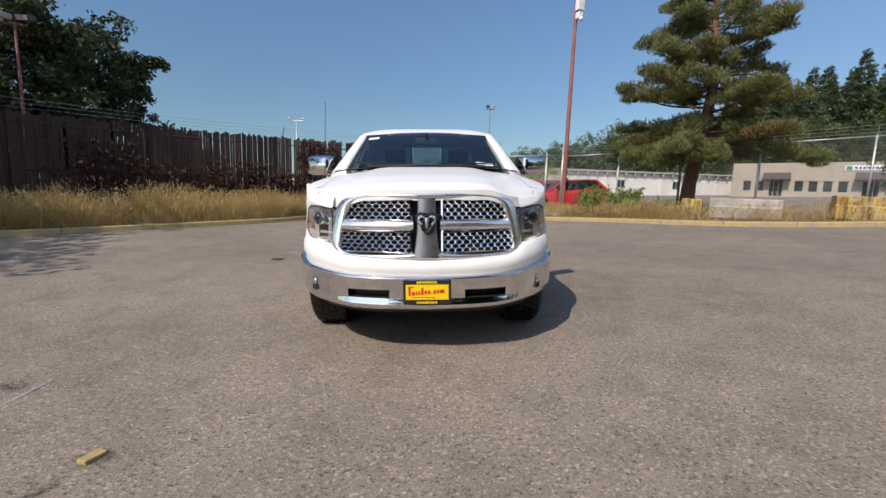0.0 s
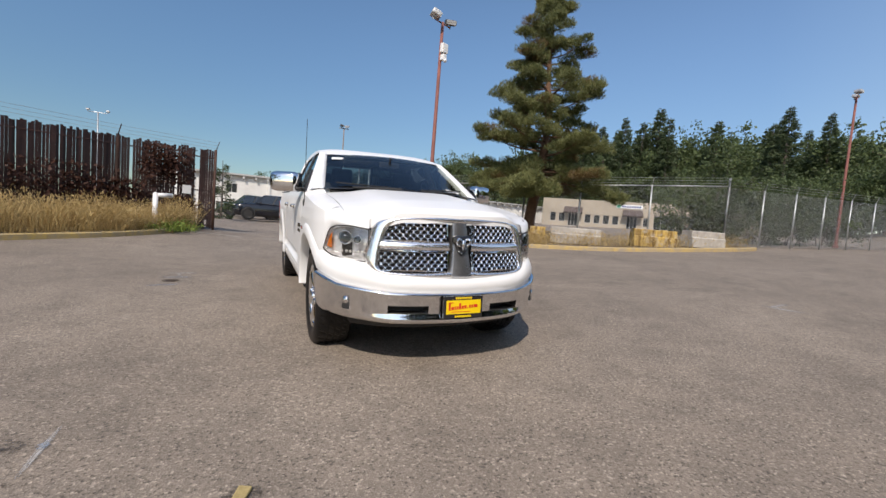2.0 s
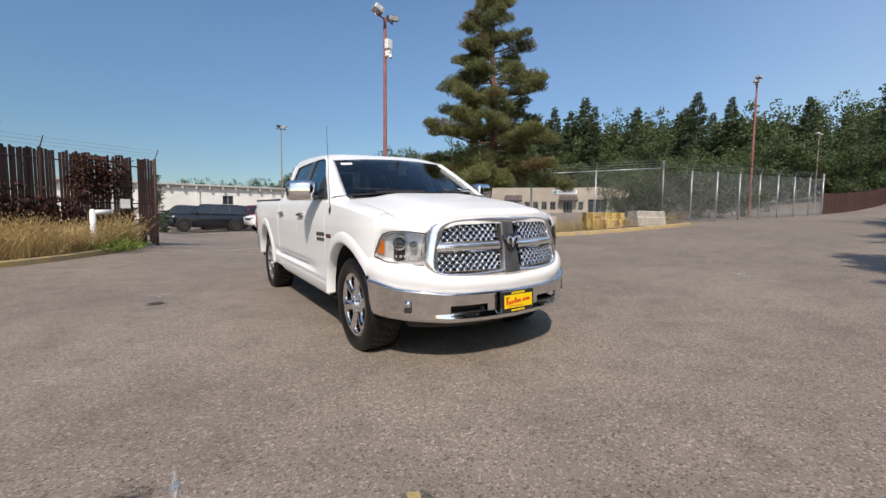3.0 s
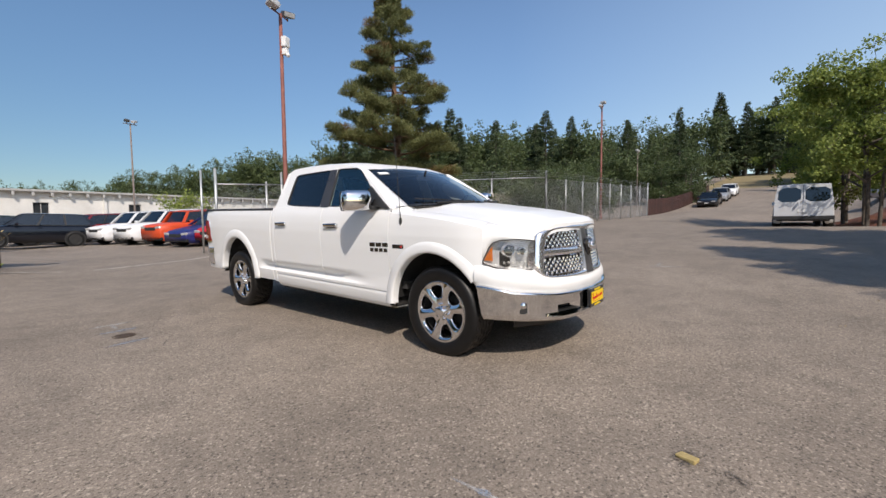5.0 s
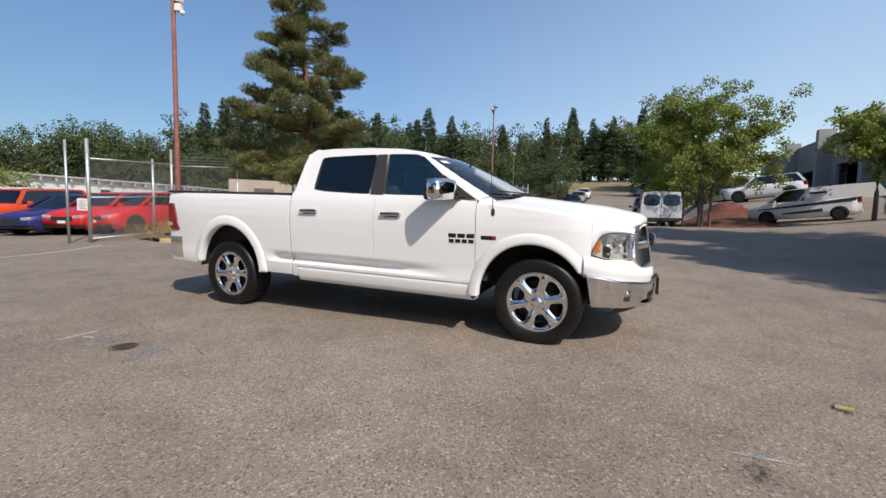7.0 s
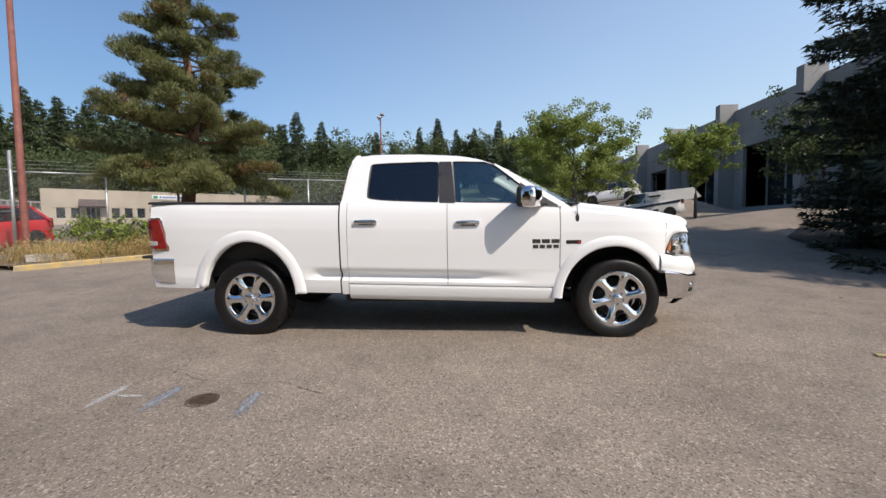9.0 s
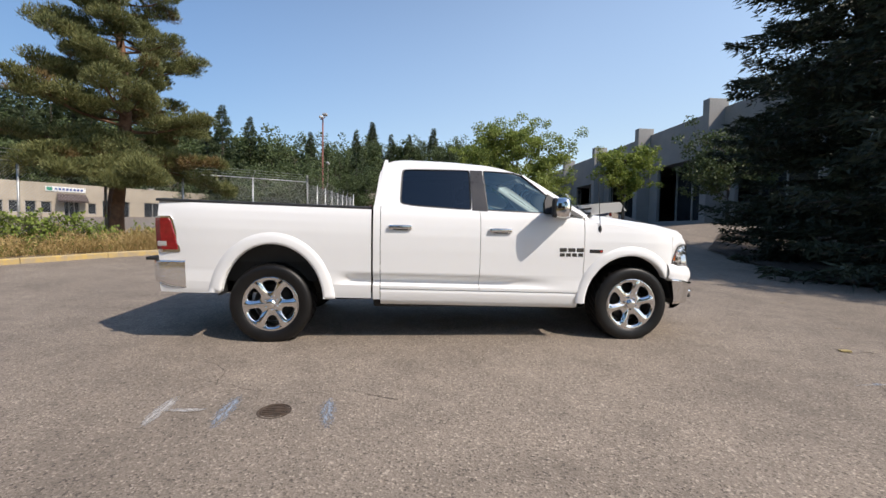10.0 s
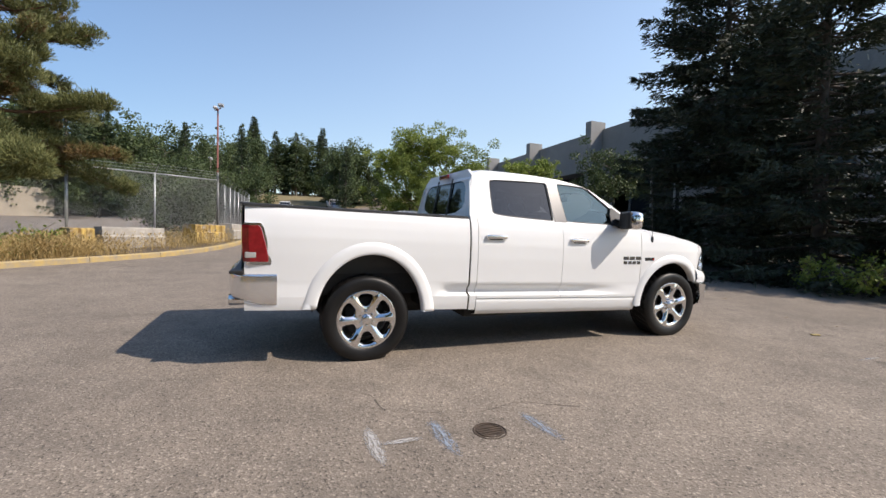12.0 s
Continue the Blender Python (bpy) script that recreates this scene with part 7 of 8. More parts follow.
def vehicle(name, label, category, at, paint, L, W, top, cabin, roof_z, belt, wheels, r=0.34, clear=0.22, side_glass=True, pillars=(0.33, 0.66), group="", plate=True, cladding=None, stripe=None, tumble=0.14):
    """A car, van or SUV: nose at y = 0 towards -y. top: height of hood, belt and tail along y; cabin: y of screen foot, roof front, roof rear, rear foot."""
    root = thing(name, label, category, at, group)
    bm = bmesh.new()
    h = W / 2
    rows = []
    for y in np.concatenate([[0.0, 0.04, 0.12], np.linspace(0.25, L - 0.25, 26), [L - 0.12, L - 0.04, L]]):
        e = min(y, L - y)
        n = 1 - 0.16 * (1 - soft_step(0, 0.55, e)) ** 2
        z = interp(top, y)
        lo = clear + 0.14 * (1 - soft_step(0, 0.3, e))
        sec = [(h * n * 0.8, lo), (h * n * 0.97, lo + 0.05), (h * n, lo + 0.3 * (z - lo)), (h * n * 1.0, lo + 0.62 * (z - lo)), (h * n * 0.965, lo + 0.88 * (z - lo)), (h * n * 0.9, z - 0.012), (h * n * 0.6, z + 0.012), (0, z + 0.02)]
        rows.append([(x, y, zz) for x, zz in sec] + [(-x, y, zz) for x, zz in sec[-2::-1]])
    vs = grid(bm, rows)
    bm.faces.new(vs[0])
    bm.faces.new(vs[-1][::-1])
    part("body", bm, paint, root, smooth=True)
    a, b, c, d = cabin
    hb, ht = h * 0.93, h * 0.93 - tumble

    def side(t, y0, y1, z0, z1):
        return y0 + (y1 - y0) * t, z0 + (z1 - z0) * t
    bm = bmesh.new()
    rows = []
    for t in np.linspace(0, 1, 5):
        yf, yr = a + (b - a) * t, d + (c - d) * t
        z = belt + (roof_z - 0.03 - belt) * t
        x = (hb + (ht - hb) * t) - 0.012
        rows.append([(-x, yf + 0.05, z), (-x * 0.6, yf, z), (x * 0.6, yf, z), (x, yf + 0.05, z), (x, (yf + yr) / 2, z), (x, yr - 0.04, z), (x * 0.6, yr, z), (-x * 0.6, yr, z), (-x, yr - 0.04, z), (-x, (yf + yr) / 2, z)])
    grid(bm, rows, close=True)
    part("window_glass", bm, DARK_GLASS, root).visible_shadow = False
    bm = bmesh.new()
    box(bm, -h * 0.8, h * 0.8, a + 0.3, d - 0.2, belt - 0.35, belt + 0.02)
    box(bm, -h * 0.6, h * 0.6, (b + c) / 2 - 0.1, (b + c) / 2 + 0.05, belt, belt + 0.3, 0.04)
    part("cabin_trim", bm, CABIN, root)
    bm = bmesh.new()
    rows = []
    for y in np.linspace(b - 0.04, c + 0.04, 9):
        e = min(y - b, c - y)
        z = roof_z - 0.035 * (1 - soft_step(-0.04, 0.3, e))
        rows.append([(u * (ht + 0.004), y, z - 0.05 * abs(u) ** 4) for u in np.linspace(-1, 1, 9)])
    grid(bm, rows)
    part("roof", thicken(bm, (0, 0, -0.03)), paint, root, smooth=True)
    for s in (-1, 1):
        ends = [((a, d), 0.0)]
        for t in (0.0, *pillars, 1.0):
            y0, y1 = a + (d - a) * t, b + (c - b) * t
            wd = 0.085 if t in (0.0, 1.0) else 0.05
            if not side_glass and t == 1.0:
                wd = (c - b) * 0.36
            bm = bmesh.new()
            grid(bm, [[(s * hb, y0 - wd, belt - 0.02), (s * hb, y0 + wd, belt - 0.02)], [(s * ht, y1 - wd * 0.8, roof_z - 0.05), (s * ht, y1 + wd * 0.8, roof_z - 0.05)]])
            part("roof_pillar", thicken(bm, (-s * 0.03, 0, 0)), paint if t in (0.0, 1.0) or not side_glass else TRIM, root)
        bm = bmesh.new()
        box(bm, s * (h + 0.06) - 0.09, s * (h + 0.06) + 0.09, a + 0.28, a + 0.4, belt - 0.03, belt + 0.12, 0.03)
        part("door_mirror", bm, paint, root)
        z = interp(top, 0.12)
        bm = bmesh.new()
        box(bm, min(s * h * 0.5, s * h * 0.88), max(s * h * 0.5, s * h * 0.88), -0.012, 0.24, z - 0.2, z - 0.09, 0.03, pose(0, 0, 0, 0, -4 * s, 0))
        part("headlamp", bm, LAMP_GREY, root, "clear headlamp")
        bm = bmesh.new()
        box(bm, min(s * h * 0.78, s * h * 0.9), max(s * h * 0.78, s * h * 0.9), L - 0.16, L + 0.012, belt - 0.3, belt + 0.05, 0.02)
        part("tail_lamp", bm, RED_LENS, root, "red tail lamp")
        for k in (0.5,):
            bm = bmesh.new()
            box(bm, s * h - 0.012, s * h + 0.012, (a + d) / 2 - 0.55, (a + d) / 2 - 0.4, belt - 0.16, belt - 0.125, 0.005)
            part("door_handle", bm, paint, root)
        for y in wheels:
            bm = bmesh.new()
            lathe(bm, [(r * 1.02, -0.004), (r * 1.13, -0.004), (r * 1.13, 0.03), (r * 1.02, 0.2)], 24, "x")
            part("wheel_arch", bm, cladding or CHASSIS, root, at=Matrix.Translation((s * (h + 0.002), y, r)) @ (pose(0, 0, 0, 0, 0, 180) if s > 0 else Matrix()))
            bm = bmesh.new()
            rod(bm, (s * (h - 0.2), y, r), (s * (h + 0.003), y, r), r * 1.03, seg=24)
            part("wheel_well", bm, CHASSIS, root)
            car_wheel(root, Matrix.Translation((s * (h + 0.012), y, r)) @ (pose(0, 0, 0, 0, 0, 180) if s > 0 else Matrix()), r, WHEELS)
    if not side_glass:
        for s in (-1, 1):
            bm = bmesh.new()
            grid(bm, [[(s * (hb + 0.008), y, belt - 0.04), (s * (ht + 0.01), y + (0.06 if y < 3 else -0.1), roof_z - 0.035)] for y in (a + (d - a) * 0.42, (a + d) * 0.55, (a + d) * 0.7, d - 0.02)])
            load = part("load_panel", thicken(bm, (-s * 0.02, 0, 0)), paint, root, "closed white load side")
            bm = bmesh.new()
            box(bm, s * (hb - 0.045) - 0.012, s * (hb - 0.045) + 0.012, a + 1.85, a + 2.55, belt + 0.3, belt + 0.42, 0.01)
            part("side_slot", bm, TRIM, load)
        bm = bmesh.new()
        grid(bm, [[(u * hb * 0.97, d + 0.02, belt - 0.06), (u * (hb + ht) * 0.485, (c + d) / 2 + 0.02, (belt + roof_z) / 2), (u * ht * 0.99, c + 0.03, roof_z - 0.03)] for u in (-1, -0.5, 0, 0.5, 1)])
        part("rear_door", thicken(bm, (0, -0.02, 0)), paint, root, "closed white rear doors")
    z = interp(top, 0.12)
    bm = bmesh.new()
    box(bm, -h * 0.45, h * 0.45, -0.015, 0.05, z - 0.25, z - 0.1, 0.015)
    part("grille", bm, TRIM, root)
    bm = bmesh.new()
    box(bm, -h * 0.85, h * 0.85, 0.0, 0.12, clear + 0.1, clear + 0.24, 0.03)
    part("bumper_intake", bm, TRIM, root)
    bm = bmesh.new()
    box(bm, -h * 0.85, h * 0.85, L - 0.1, L + 0.04, clear + 0.12, clear + 0.32, 0.03)
    part("rear_bumper", bm, cladding or paint, root)
    if plate:
        bm = bmesh.new()
        box(bm, -0.15, 0.15, -0.03, -0.016, clear + 0.26, clear + 0.36, 0.004)
        part("number_plate", bm, PAPER, root)
    if stripe:
        for s in (-1, 1):
            bm = bmesh.new()
            grid(bm, [[(s * (h + 0.006), 0.45, 0.74), (s * (h + 0.006), 0.45, 0.8)], [(s * (h + 0.006), L * 0.5, 0.8), (s * (h + 0.006), L * 0.5, 0.93)], [(s * (h + 0.006), L - 0.2, 0.92), (s * (h + 0.006), L - 0.2, 1.1)]])
            grid(bm, [[(s * (h + 0.006), 1.6, 0.42), (s * (h + 0.006), 1.6, 0.5)], [(s * (h + 0.006), 3.3, 0.46), (s * (h + 0.006), 3.3, 0.64)]])
            part("side_stripe", bm, stripe, root, "dark blue side stripe")
    return root


def on_ground(x, y, heading):
    """Nose at (x, y), pointing along heading: degrees clockwise from -y seen from above."""
    z = ground_z(x, y)
    a = radians(-heading)
    fy = Vector((-math.sin(a), math.cos(a)))
    lift = ground_z(x + fy.x * 4, y + fy.y * 4) - z
    return Matrix.Translation((x, y, z)) @ pose(0, 0, 0, 0, 0, -heading) @ pose(0, 0, 0, math.degrees(math.atan2(lift, 4)), 0, 0)


SUV_TOP = [(0, 0.82), (0.1, 0.98), (0.5, 1.05), (1.2, 1.1), (1.5, 1.12), (4.6, 1.14), (4.75, 1.1), (4.85, 0.9)]
SEDAN_TOP = [(0, 0.62), (0.15, 0.74), (1.0, 0.88), (1.4, 0.92), (3.6, 0.98), (4.3, 1.0), (4.5, 0.85)]
BOXY_TOP = [(0, 0.9), (0.06, 1.02), (0.5, 1.07), (1.1, 1.1), (4.0, 1.12), (4.2, 1.0)]
BLACK_PAINT = car_paint("blue_black_paint", (0.004, 0.005, 0.009), 0.0, 0.18)
RED_PAINT = car_paint("red_car_paint", (0.5, 0.012, 0.012))
ORANGE_PAINT = car_paint("orange_red_paint", (0.62, 0.07, 0.015))
BLUE_PAINT = car_paint("blue_car_paint", (0.012, 0.016, 0.12))
MAROON_PAINT = car_paint("maroon_paint", (0.2, 0.008, 0.012))
SILVER_PAINT = car_paint("silver_paint", (0.45, 0.46, 0.47), 0.6)
GREY_WHITE = car_paint("dull_white_paint", (0.55, 0.56, 0.57), 0.0, 0.5)
GREEN_PAINT = car_paint("dark_green_paint", (0.02, 0.04, 0.03))
suv_cab, sedan_cab = (1.35, 1.95, 4.35, 4.75), (1.25, 2.05, 3.2, 3.95)
PARKED = "cars parked in the lot behind the fence"


def suv(label, at, paint, **k):
    return vehicle("suv", label, "car", at, paint, 4.85, 1.92, SUV_TOP, suv_cab, 1.78, 1.15, (0.95, 3.95), 0.4, **k)


def sedan(label, at, paint, **k):
    return vehicle("sedan", label, "car", at, paint, 4.5, 1.8, SEDAN_TOP, sedan_cab, 1.44, 0.95, (0.9, 3.55), 0.33, 0.16, **k)


def hatchback(label, at, paint, **k):
    return vehicle("hatchback", label, "car", at, paint, 4.2, 1.8, [(0, 0.66), (0.15, 0.8), (0.9, 0.95), (1.2, 0.99), (3.6, 1.06), (4.05, 1.04), (4.2, 0.85)], (1.1, 1.9, 3.55, 4.05), 1.52, 1.02, (0.85, 3.4), 0.33, 0.18, **k)


suv("black SUV parked side-on in the lot", on_ground(-2.8, 29.0, 92), BLACK_PAINT, group=PARKED)
suv("dark SUV parked in the lot", on_ground(-4.2, 33.0, 85), GREEN_PAINT, group=PARKED)
suv("white SUV with black lower trim in the lot", on_ground(1.8, 27.2, 76), WHITE_CAR, group=PARKED, cladding=TRIM, plate=False)
suv("white SUV with black lower trim in the lot", on_ground(2.42, 24.4, 76), WHITE_CAR, group=PARKED, cladding=TRIM, plate=False)
vehicle("compact_suv", "orange-red boxy compact SUV in the lot", "car", on_ground(2.8, 21.2, 76), ORANGE_PAINT, 4.2, 1.82, BOXY_TOP, (1.1, 1.5, 3.8, 4.1), 1.68, 1.08, (0.8, 3.35), 0.35, group=PARKED, cladding=TRIM, plate=False)
sedan("dark blue sedan in the lot", on_ground(3.05, 18.8, 75), BLUE_PAINT, group=PARKED, plate=False)
hatchback("bright red hatchback behind the gate", on_ground(3.8, 17.3, 72), RED_PAINT, group=PARKED)
hatchback("bright red hatchback behind the chain-link fence", on_ground(4.4, 16.6, 84), RED_PAINT, group=PARKED)
suv("maroon SUV in the second row of the lot", on_ground(0.6, 31.8, 75), MAROON_PAINT, group=PARKED)
suv("silver SUV in the second row of the lot", on_ground(-1.0, 36.0, 80), SILVER_PAINT, group=PARKED)
suv("maroon SUV in the second row of the lot", on_ground(7.0, 30.0, 65), MAROON_PAINT, group=PARKED)

# cargo vans, SUV and cars by the mulch bed and along the street
VAN_TOP = [(0, 0.8), (0.12, 0.98), (0.6, 1.06), (1.0, 1.1), (4.7, 1.12), (4.8, 1.05)]
STREET = "vehicles parked along the street"
van = vehicle("passenger_van", "silver-white van seen from behind with two rear windows", "van", on_ground(23.9, -2.6, -90), GREY_WHITE, 4.8, 1.98, VAN_TOP, (1.0, 1.7, 4.6, 4.78), 1.92, 1.12, (0.9, 3.85), 0.35, 0.24, group=STREET, cladding=TRIM, tumble=0.1)
for sx in (-1, 1):
    lean_back = lambda x, z: (x, 4.85 - 0.1 * max(z - 1.05, 0), z)
    x0, x1 = sorted((sx * 0.012, sx * 0.93))
    w0, w1 = sorted((sx * 0.07, sx * 0.83))
    pane = smooth_loop([(w0, 1.16), (w1, 1.16), (w1 * 0.95, 1.74), (w0, 1.74)], round_=1)
    bm = fill_plane(bmesh.new(), [(x0, 0.55), (x1, 0.55), (x1, 1.2), (x1 * 0.9, 1.86), (x0 * 0.9, 1.86), (x0, 1.2)], [pane], lean_back)
    rear_leaf = part("rear_door", thicken(bm, (0, -0.03, 0)), GREY_WHITE, van)
    bm = fill_plane(bmesh.new(), pane, [], lambda x, z: (x, 4.838 - 0.1 * max(z - 1.05, 0), z))
    part("rear_window", bm, DARK_GLASS, rear_leaf).visible_shadow = False
bm = box(bmesh.new(), -0.16, 0.16, 4.85, 4.862, 0.72, 0.84, 0.004)
part("number_plate", bm, PAPER, van)
bm = box(bmesh.new(), -0.98, 0.98, 4.8, 4.93, 0.42, 0.58, 0.03)
part("rear_bumper", bm, TRIM, van)
vehicle("cargo_van", "white cargo van with a dark stripe along its side", "van", on_ground(25.9, -8.0, -159), WHITE_CAR, 4.8, 1.84, [(0, 0.72), (0.12, 0.9), (0.7, 1.05), (1.1, 1.12), (4.65, 1.2), (4.8, 1.1)], (0.95, 1.75, 4.6, 4.77), 1.84, 1.14, (0.9, 3.95), 0.33, 0.2, side_glass=False, pillars=(0.36,), group=STREET, stripe=surface("stripe_blue", (0.02, 0.025, 0.05), (0.03, 0.04, 0.08), depth=0), tumble=0.1)
suv("white SUV on the raised lot behind the mulch", on_ground(34.2, -8.3, -160), WHITE_CAR, group=STREET)
suv("silver SUV on the raised lot under trees", on_ground(38.5, -6.6, -160), SILVER_PAINT, group=STREET)
suv("dark SUV beside the silver van", on_ground(29.5, -2.4, -90), BLACK_PAINT, group=STREET)
for k, (x, y, pt, what) in enumerate(((46.0, 4.6, BLACK_PAINT, "dark"), (52.0, 4.4, SILVER_PAINT, "silver"), (58.0, 4.2, WHITE_CAR, "white"), (68, -3.5, SILVER_PAINT, "silver"), (74, -3.7, WHITE_CAR, "white"), (40, -3.0, MAROON_PAINT, "maroon"))):
    sedan(what + " sedan parked along the rising street", on_ground(x, y, -90 if k > 2 else 90), pt, group=STREET)


# ---- buildings ----
WHITE_WALL = surface("white_block_wall", (0.55, 0.53, 0.49), (0.74, 0.72, 0.67), 0.5, 0.85, fine=12, depth=0.004, world_space=True)
BEIGE_WALL = surface("beige_concrete_wall", (0.3, 0.26, 0.2), (0.44, 0.38, 0.3), 0.4, 0.88, fine=9, depth=0.004, world_space=True)
GREY_WALL = surface("grey_tilt_up_wall", (0.22, 0.215, 0.205), (0.32, 0.31, 0.295), 0.35, 0.85, fine=9, depth=0.004, world_space=True)
DARK_WINDOW = surface("dark_window", (0.015, 0.017, 0.02), (0.04, 0.045, 0.05), 0.6, 0.12, depth=0)
AWNING = surface("brown_awning", (0.06, 0.045, 0.04), (0.12, 0.09, 0.08), 3, 0.8, depth=0)
ROOF_EDGE = surface("roof_edge_metal", (0.3, 0.29, 0.27), (0.45, 0.44, 0.42), 2, 0.6, depth=0)


def wall_panel(name, length, height, openings, material, parent, thick=0.3):
    """An upright wall along local x with real openings (x0, x1, z0, z1)."""
    xs = sorted({0.0, length, *[o[0] for o in openings], *[o[1] for o in openings]})
    zs = sorted({-1.5, height, *[o[2] for o in openings], *[o[3] for o in openings]})
    bm = bmesh.new()
    cell = {}
    for x in xs:
        for z in zs:
            cell[x, z] = bm.verts.new((x, 0, z))
    for x0, x1 in zip(xs, xs[1:]):
        for z0, z1 in zip(zs, zs[1:]):
            if any(o[0] <= x0 and x1 <= o[1] and o[2] <= z0 and z1 <= o[3] for o in openings):
                continue
            bm.faces.new((cell[x0, z0], cell[x1, z0], cell[x1, z1], cell[x0, z1]))
    bmesh.ops.delete(bm, geom=[v for v in bm.verts if not v.link_faces], context="VERTS")
    return part(name, thicken(bm, (0, thick, 0)), material, parent)


def window_in(parent, x0, x1, z0, z1, depth=0.18, bars=1, name="window"):
    t = 0.06
    ring_out, ring_in = [(x0, z0), (x1, z0), (x1, z1), (x0, z1)], [(x0 + t, z0 + t), (x1 - t, z0 + t), (x1 - t, z1 - t), (x0 + t, z1 - t)]
    w = part(name, thicken(fill_plane(bmesh.new(), ring_out, [ring_in], lambda x, z: (x, depth - 0.05, z)), (0, 0.08, 0)), ROOF_EDGE, parent)
    for k in range(1, bars + 1):
        x = x0 + (x1 - x0) * k / (bars + 1)
        part("window_bar", box(bmesh.new(), x - 0.03, x + 0.03, depth - 0.045, depth + 0.028, z0 + t, z1 - t), ROOF_EDGE, w)
    bm = bmesh.new()
    box(bm, x0, x1, depth + 0.03, depth + 0.05, z0, z1)
    part("pane", bm, DARK_WINDOW, w)


# long white building behind the car lot
root = thing("white_building", "long low white building with brackets under its roof edge", "building", pose(-14, 58.5, 0.6, 0, 0, 3.2))
ops = [(x, x + 1.3, 1.9, 3.1) for x in (9, 17, 25.5, 34, 43, 52)]
wall_panel("wall", 66, 4.2, ops, WHITE_WALL, root)
for o in ops:
    window_in(root, *o)
bm = bmesh.new()
box(bm, -0.4, 66.4, -0.6, 14, 4.2, 4.42, 0.03)
part("roof", bm, ROOF_EDGE, root)
bm = bmesh.new()
box(bm, 0, 66, 13.5, 13.8, -1, 4.2)
box(bm, 0, 0.3, 0.3, 13.5, -1, 4.2)
box(bm, 65.7, 66, 0.3, 13.5, -1, 4.2)
part("back_wall", bm, WHITE_WALL, root)
bm = bmesh.new()
box(bm, -0.11, 0.11, -0.55, 0.0, 3.78, 4.19)
br = part("bracket", bm, ROOF_EDGE, root, at=Matrix.Translation((0.5, 0, 0)))
for k in range(1, 44):
    shared("bracket", br.data, root, Matrix.Translation((0.5 + 1.5 * k, 0, 0)))
for k in range(7):
    bm = bmesh.new()
    box(bm, 5 + 9 * k, 5.35 + 9 * k, -0.18, -0.002, -1, 3.75, 0.02)
    part("pilaster", bm, WHITE_WALL, root)

# beige building with awnings and a sign
a0 = math.degrees(math.atan2(30.6 - 50.7, 60.5 - 39.5))
root = thing("beige_building", "low beige concrete building with brown awnings and a small sign", "building", pose(39.5, 50.7, 1.7, 0, 0, a0))
L1 = math.hypot(60.5 - 39.5, 30.6 - 50.7)
ops = [(1.2 + 1.3 * k, 2.1 + 1.3 * k, 0.7, 2.0) for k in range(2)] + [(3.9, 5.3, 0.1, 2.5)] + [(6.3 + 1.3 * k, 7.2 + 1.3 * k, 0.7, 2.0) for k in range(4)] + [(12.2, 13.6, 0.1, 2.5)] + [(14.4, 15.2, 0.7, 2.0), (15.8, 18.6, 0.3, 2.4), (20.2, 23.2, 0.3, 2.4)]
wall_panel("wall", L1, 4.15, ops, BEIGE_WALL, root)
for o in ops:
    window_in(root, *o, bars=0 if o[1] - o[0] < 1.2 else 2)
bm = bmesh.new()
box(bm, L1 - 0.3, L1, 0.3, 16, -1.5, 3.7)
box(bm, 0, 0.3, 0.3, 16, -1.5, 4.1)
box(bm, 0, L1, 16, 16.3, -1.5, 3.7)
part("side_wall", bm, BEIGE_WALL, root)
bm = bmesh.new()
box(bm, 0.31, L1 - 0.31, 0.31, 15.9, 3.6, 3.72)
part("roof", bm, ROOF_EDGE, root)
for x in (4.6, 12.9):
    bm = bmesh.new()
    grid(bm, [[(x - 1.3, -0.02, 3.0), (x + 1.3, -0.02, 3.0)], [(x - 1.4, -1.1, 2.2), (x + 1.4, -1.1, 2.2)], [(x - 1.4, -1.1, 2.0), (x + 1.4, -1.1, 2.0)]])
    part("awning", thicken(bm, (0, 0, -0.04)), AWNING, root, "sloping brown awning")
bm = bmesh.new()
box(bm, 10.6, 14.2, -0.1, -0.02, 3.2, 3.75, 0.02)
sg = part("wall_sign", bm, PAPER, root, "pale sign with green and blue marks")
bm = bmesh.new()
box(bm, 10.7, 11.2, -0.13, -0.102, 3.28, 3.67)
part("green_mark", bm, surface("sign_green", (0.02, 0.2, 0.12), (0.03, 0.26, 0.16), depth=0), sg)
bm = bmesh.new()
for k in range(8):
    box(bm, 11.4 + k * 0.33, 11.62 + k * 0.33, -0.13, -0.102, 3.36, 3.6)
part("lettering_bar", bm, surface("sign_blue", (0.02, 0.05, 0.2), (0.03, 0.07, 0.26), depth=0), sg)
bm = bmesh.new()
box(bm, 21.0, 22.0, 2.0, 3.0, 3.7, 4.5, 0.05)
part("roof_vent", bm, ROOF_EDGE, root)

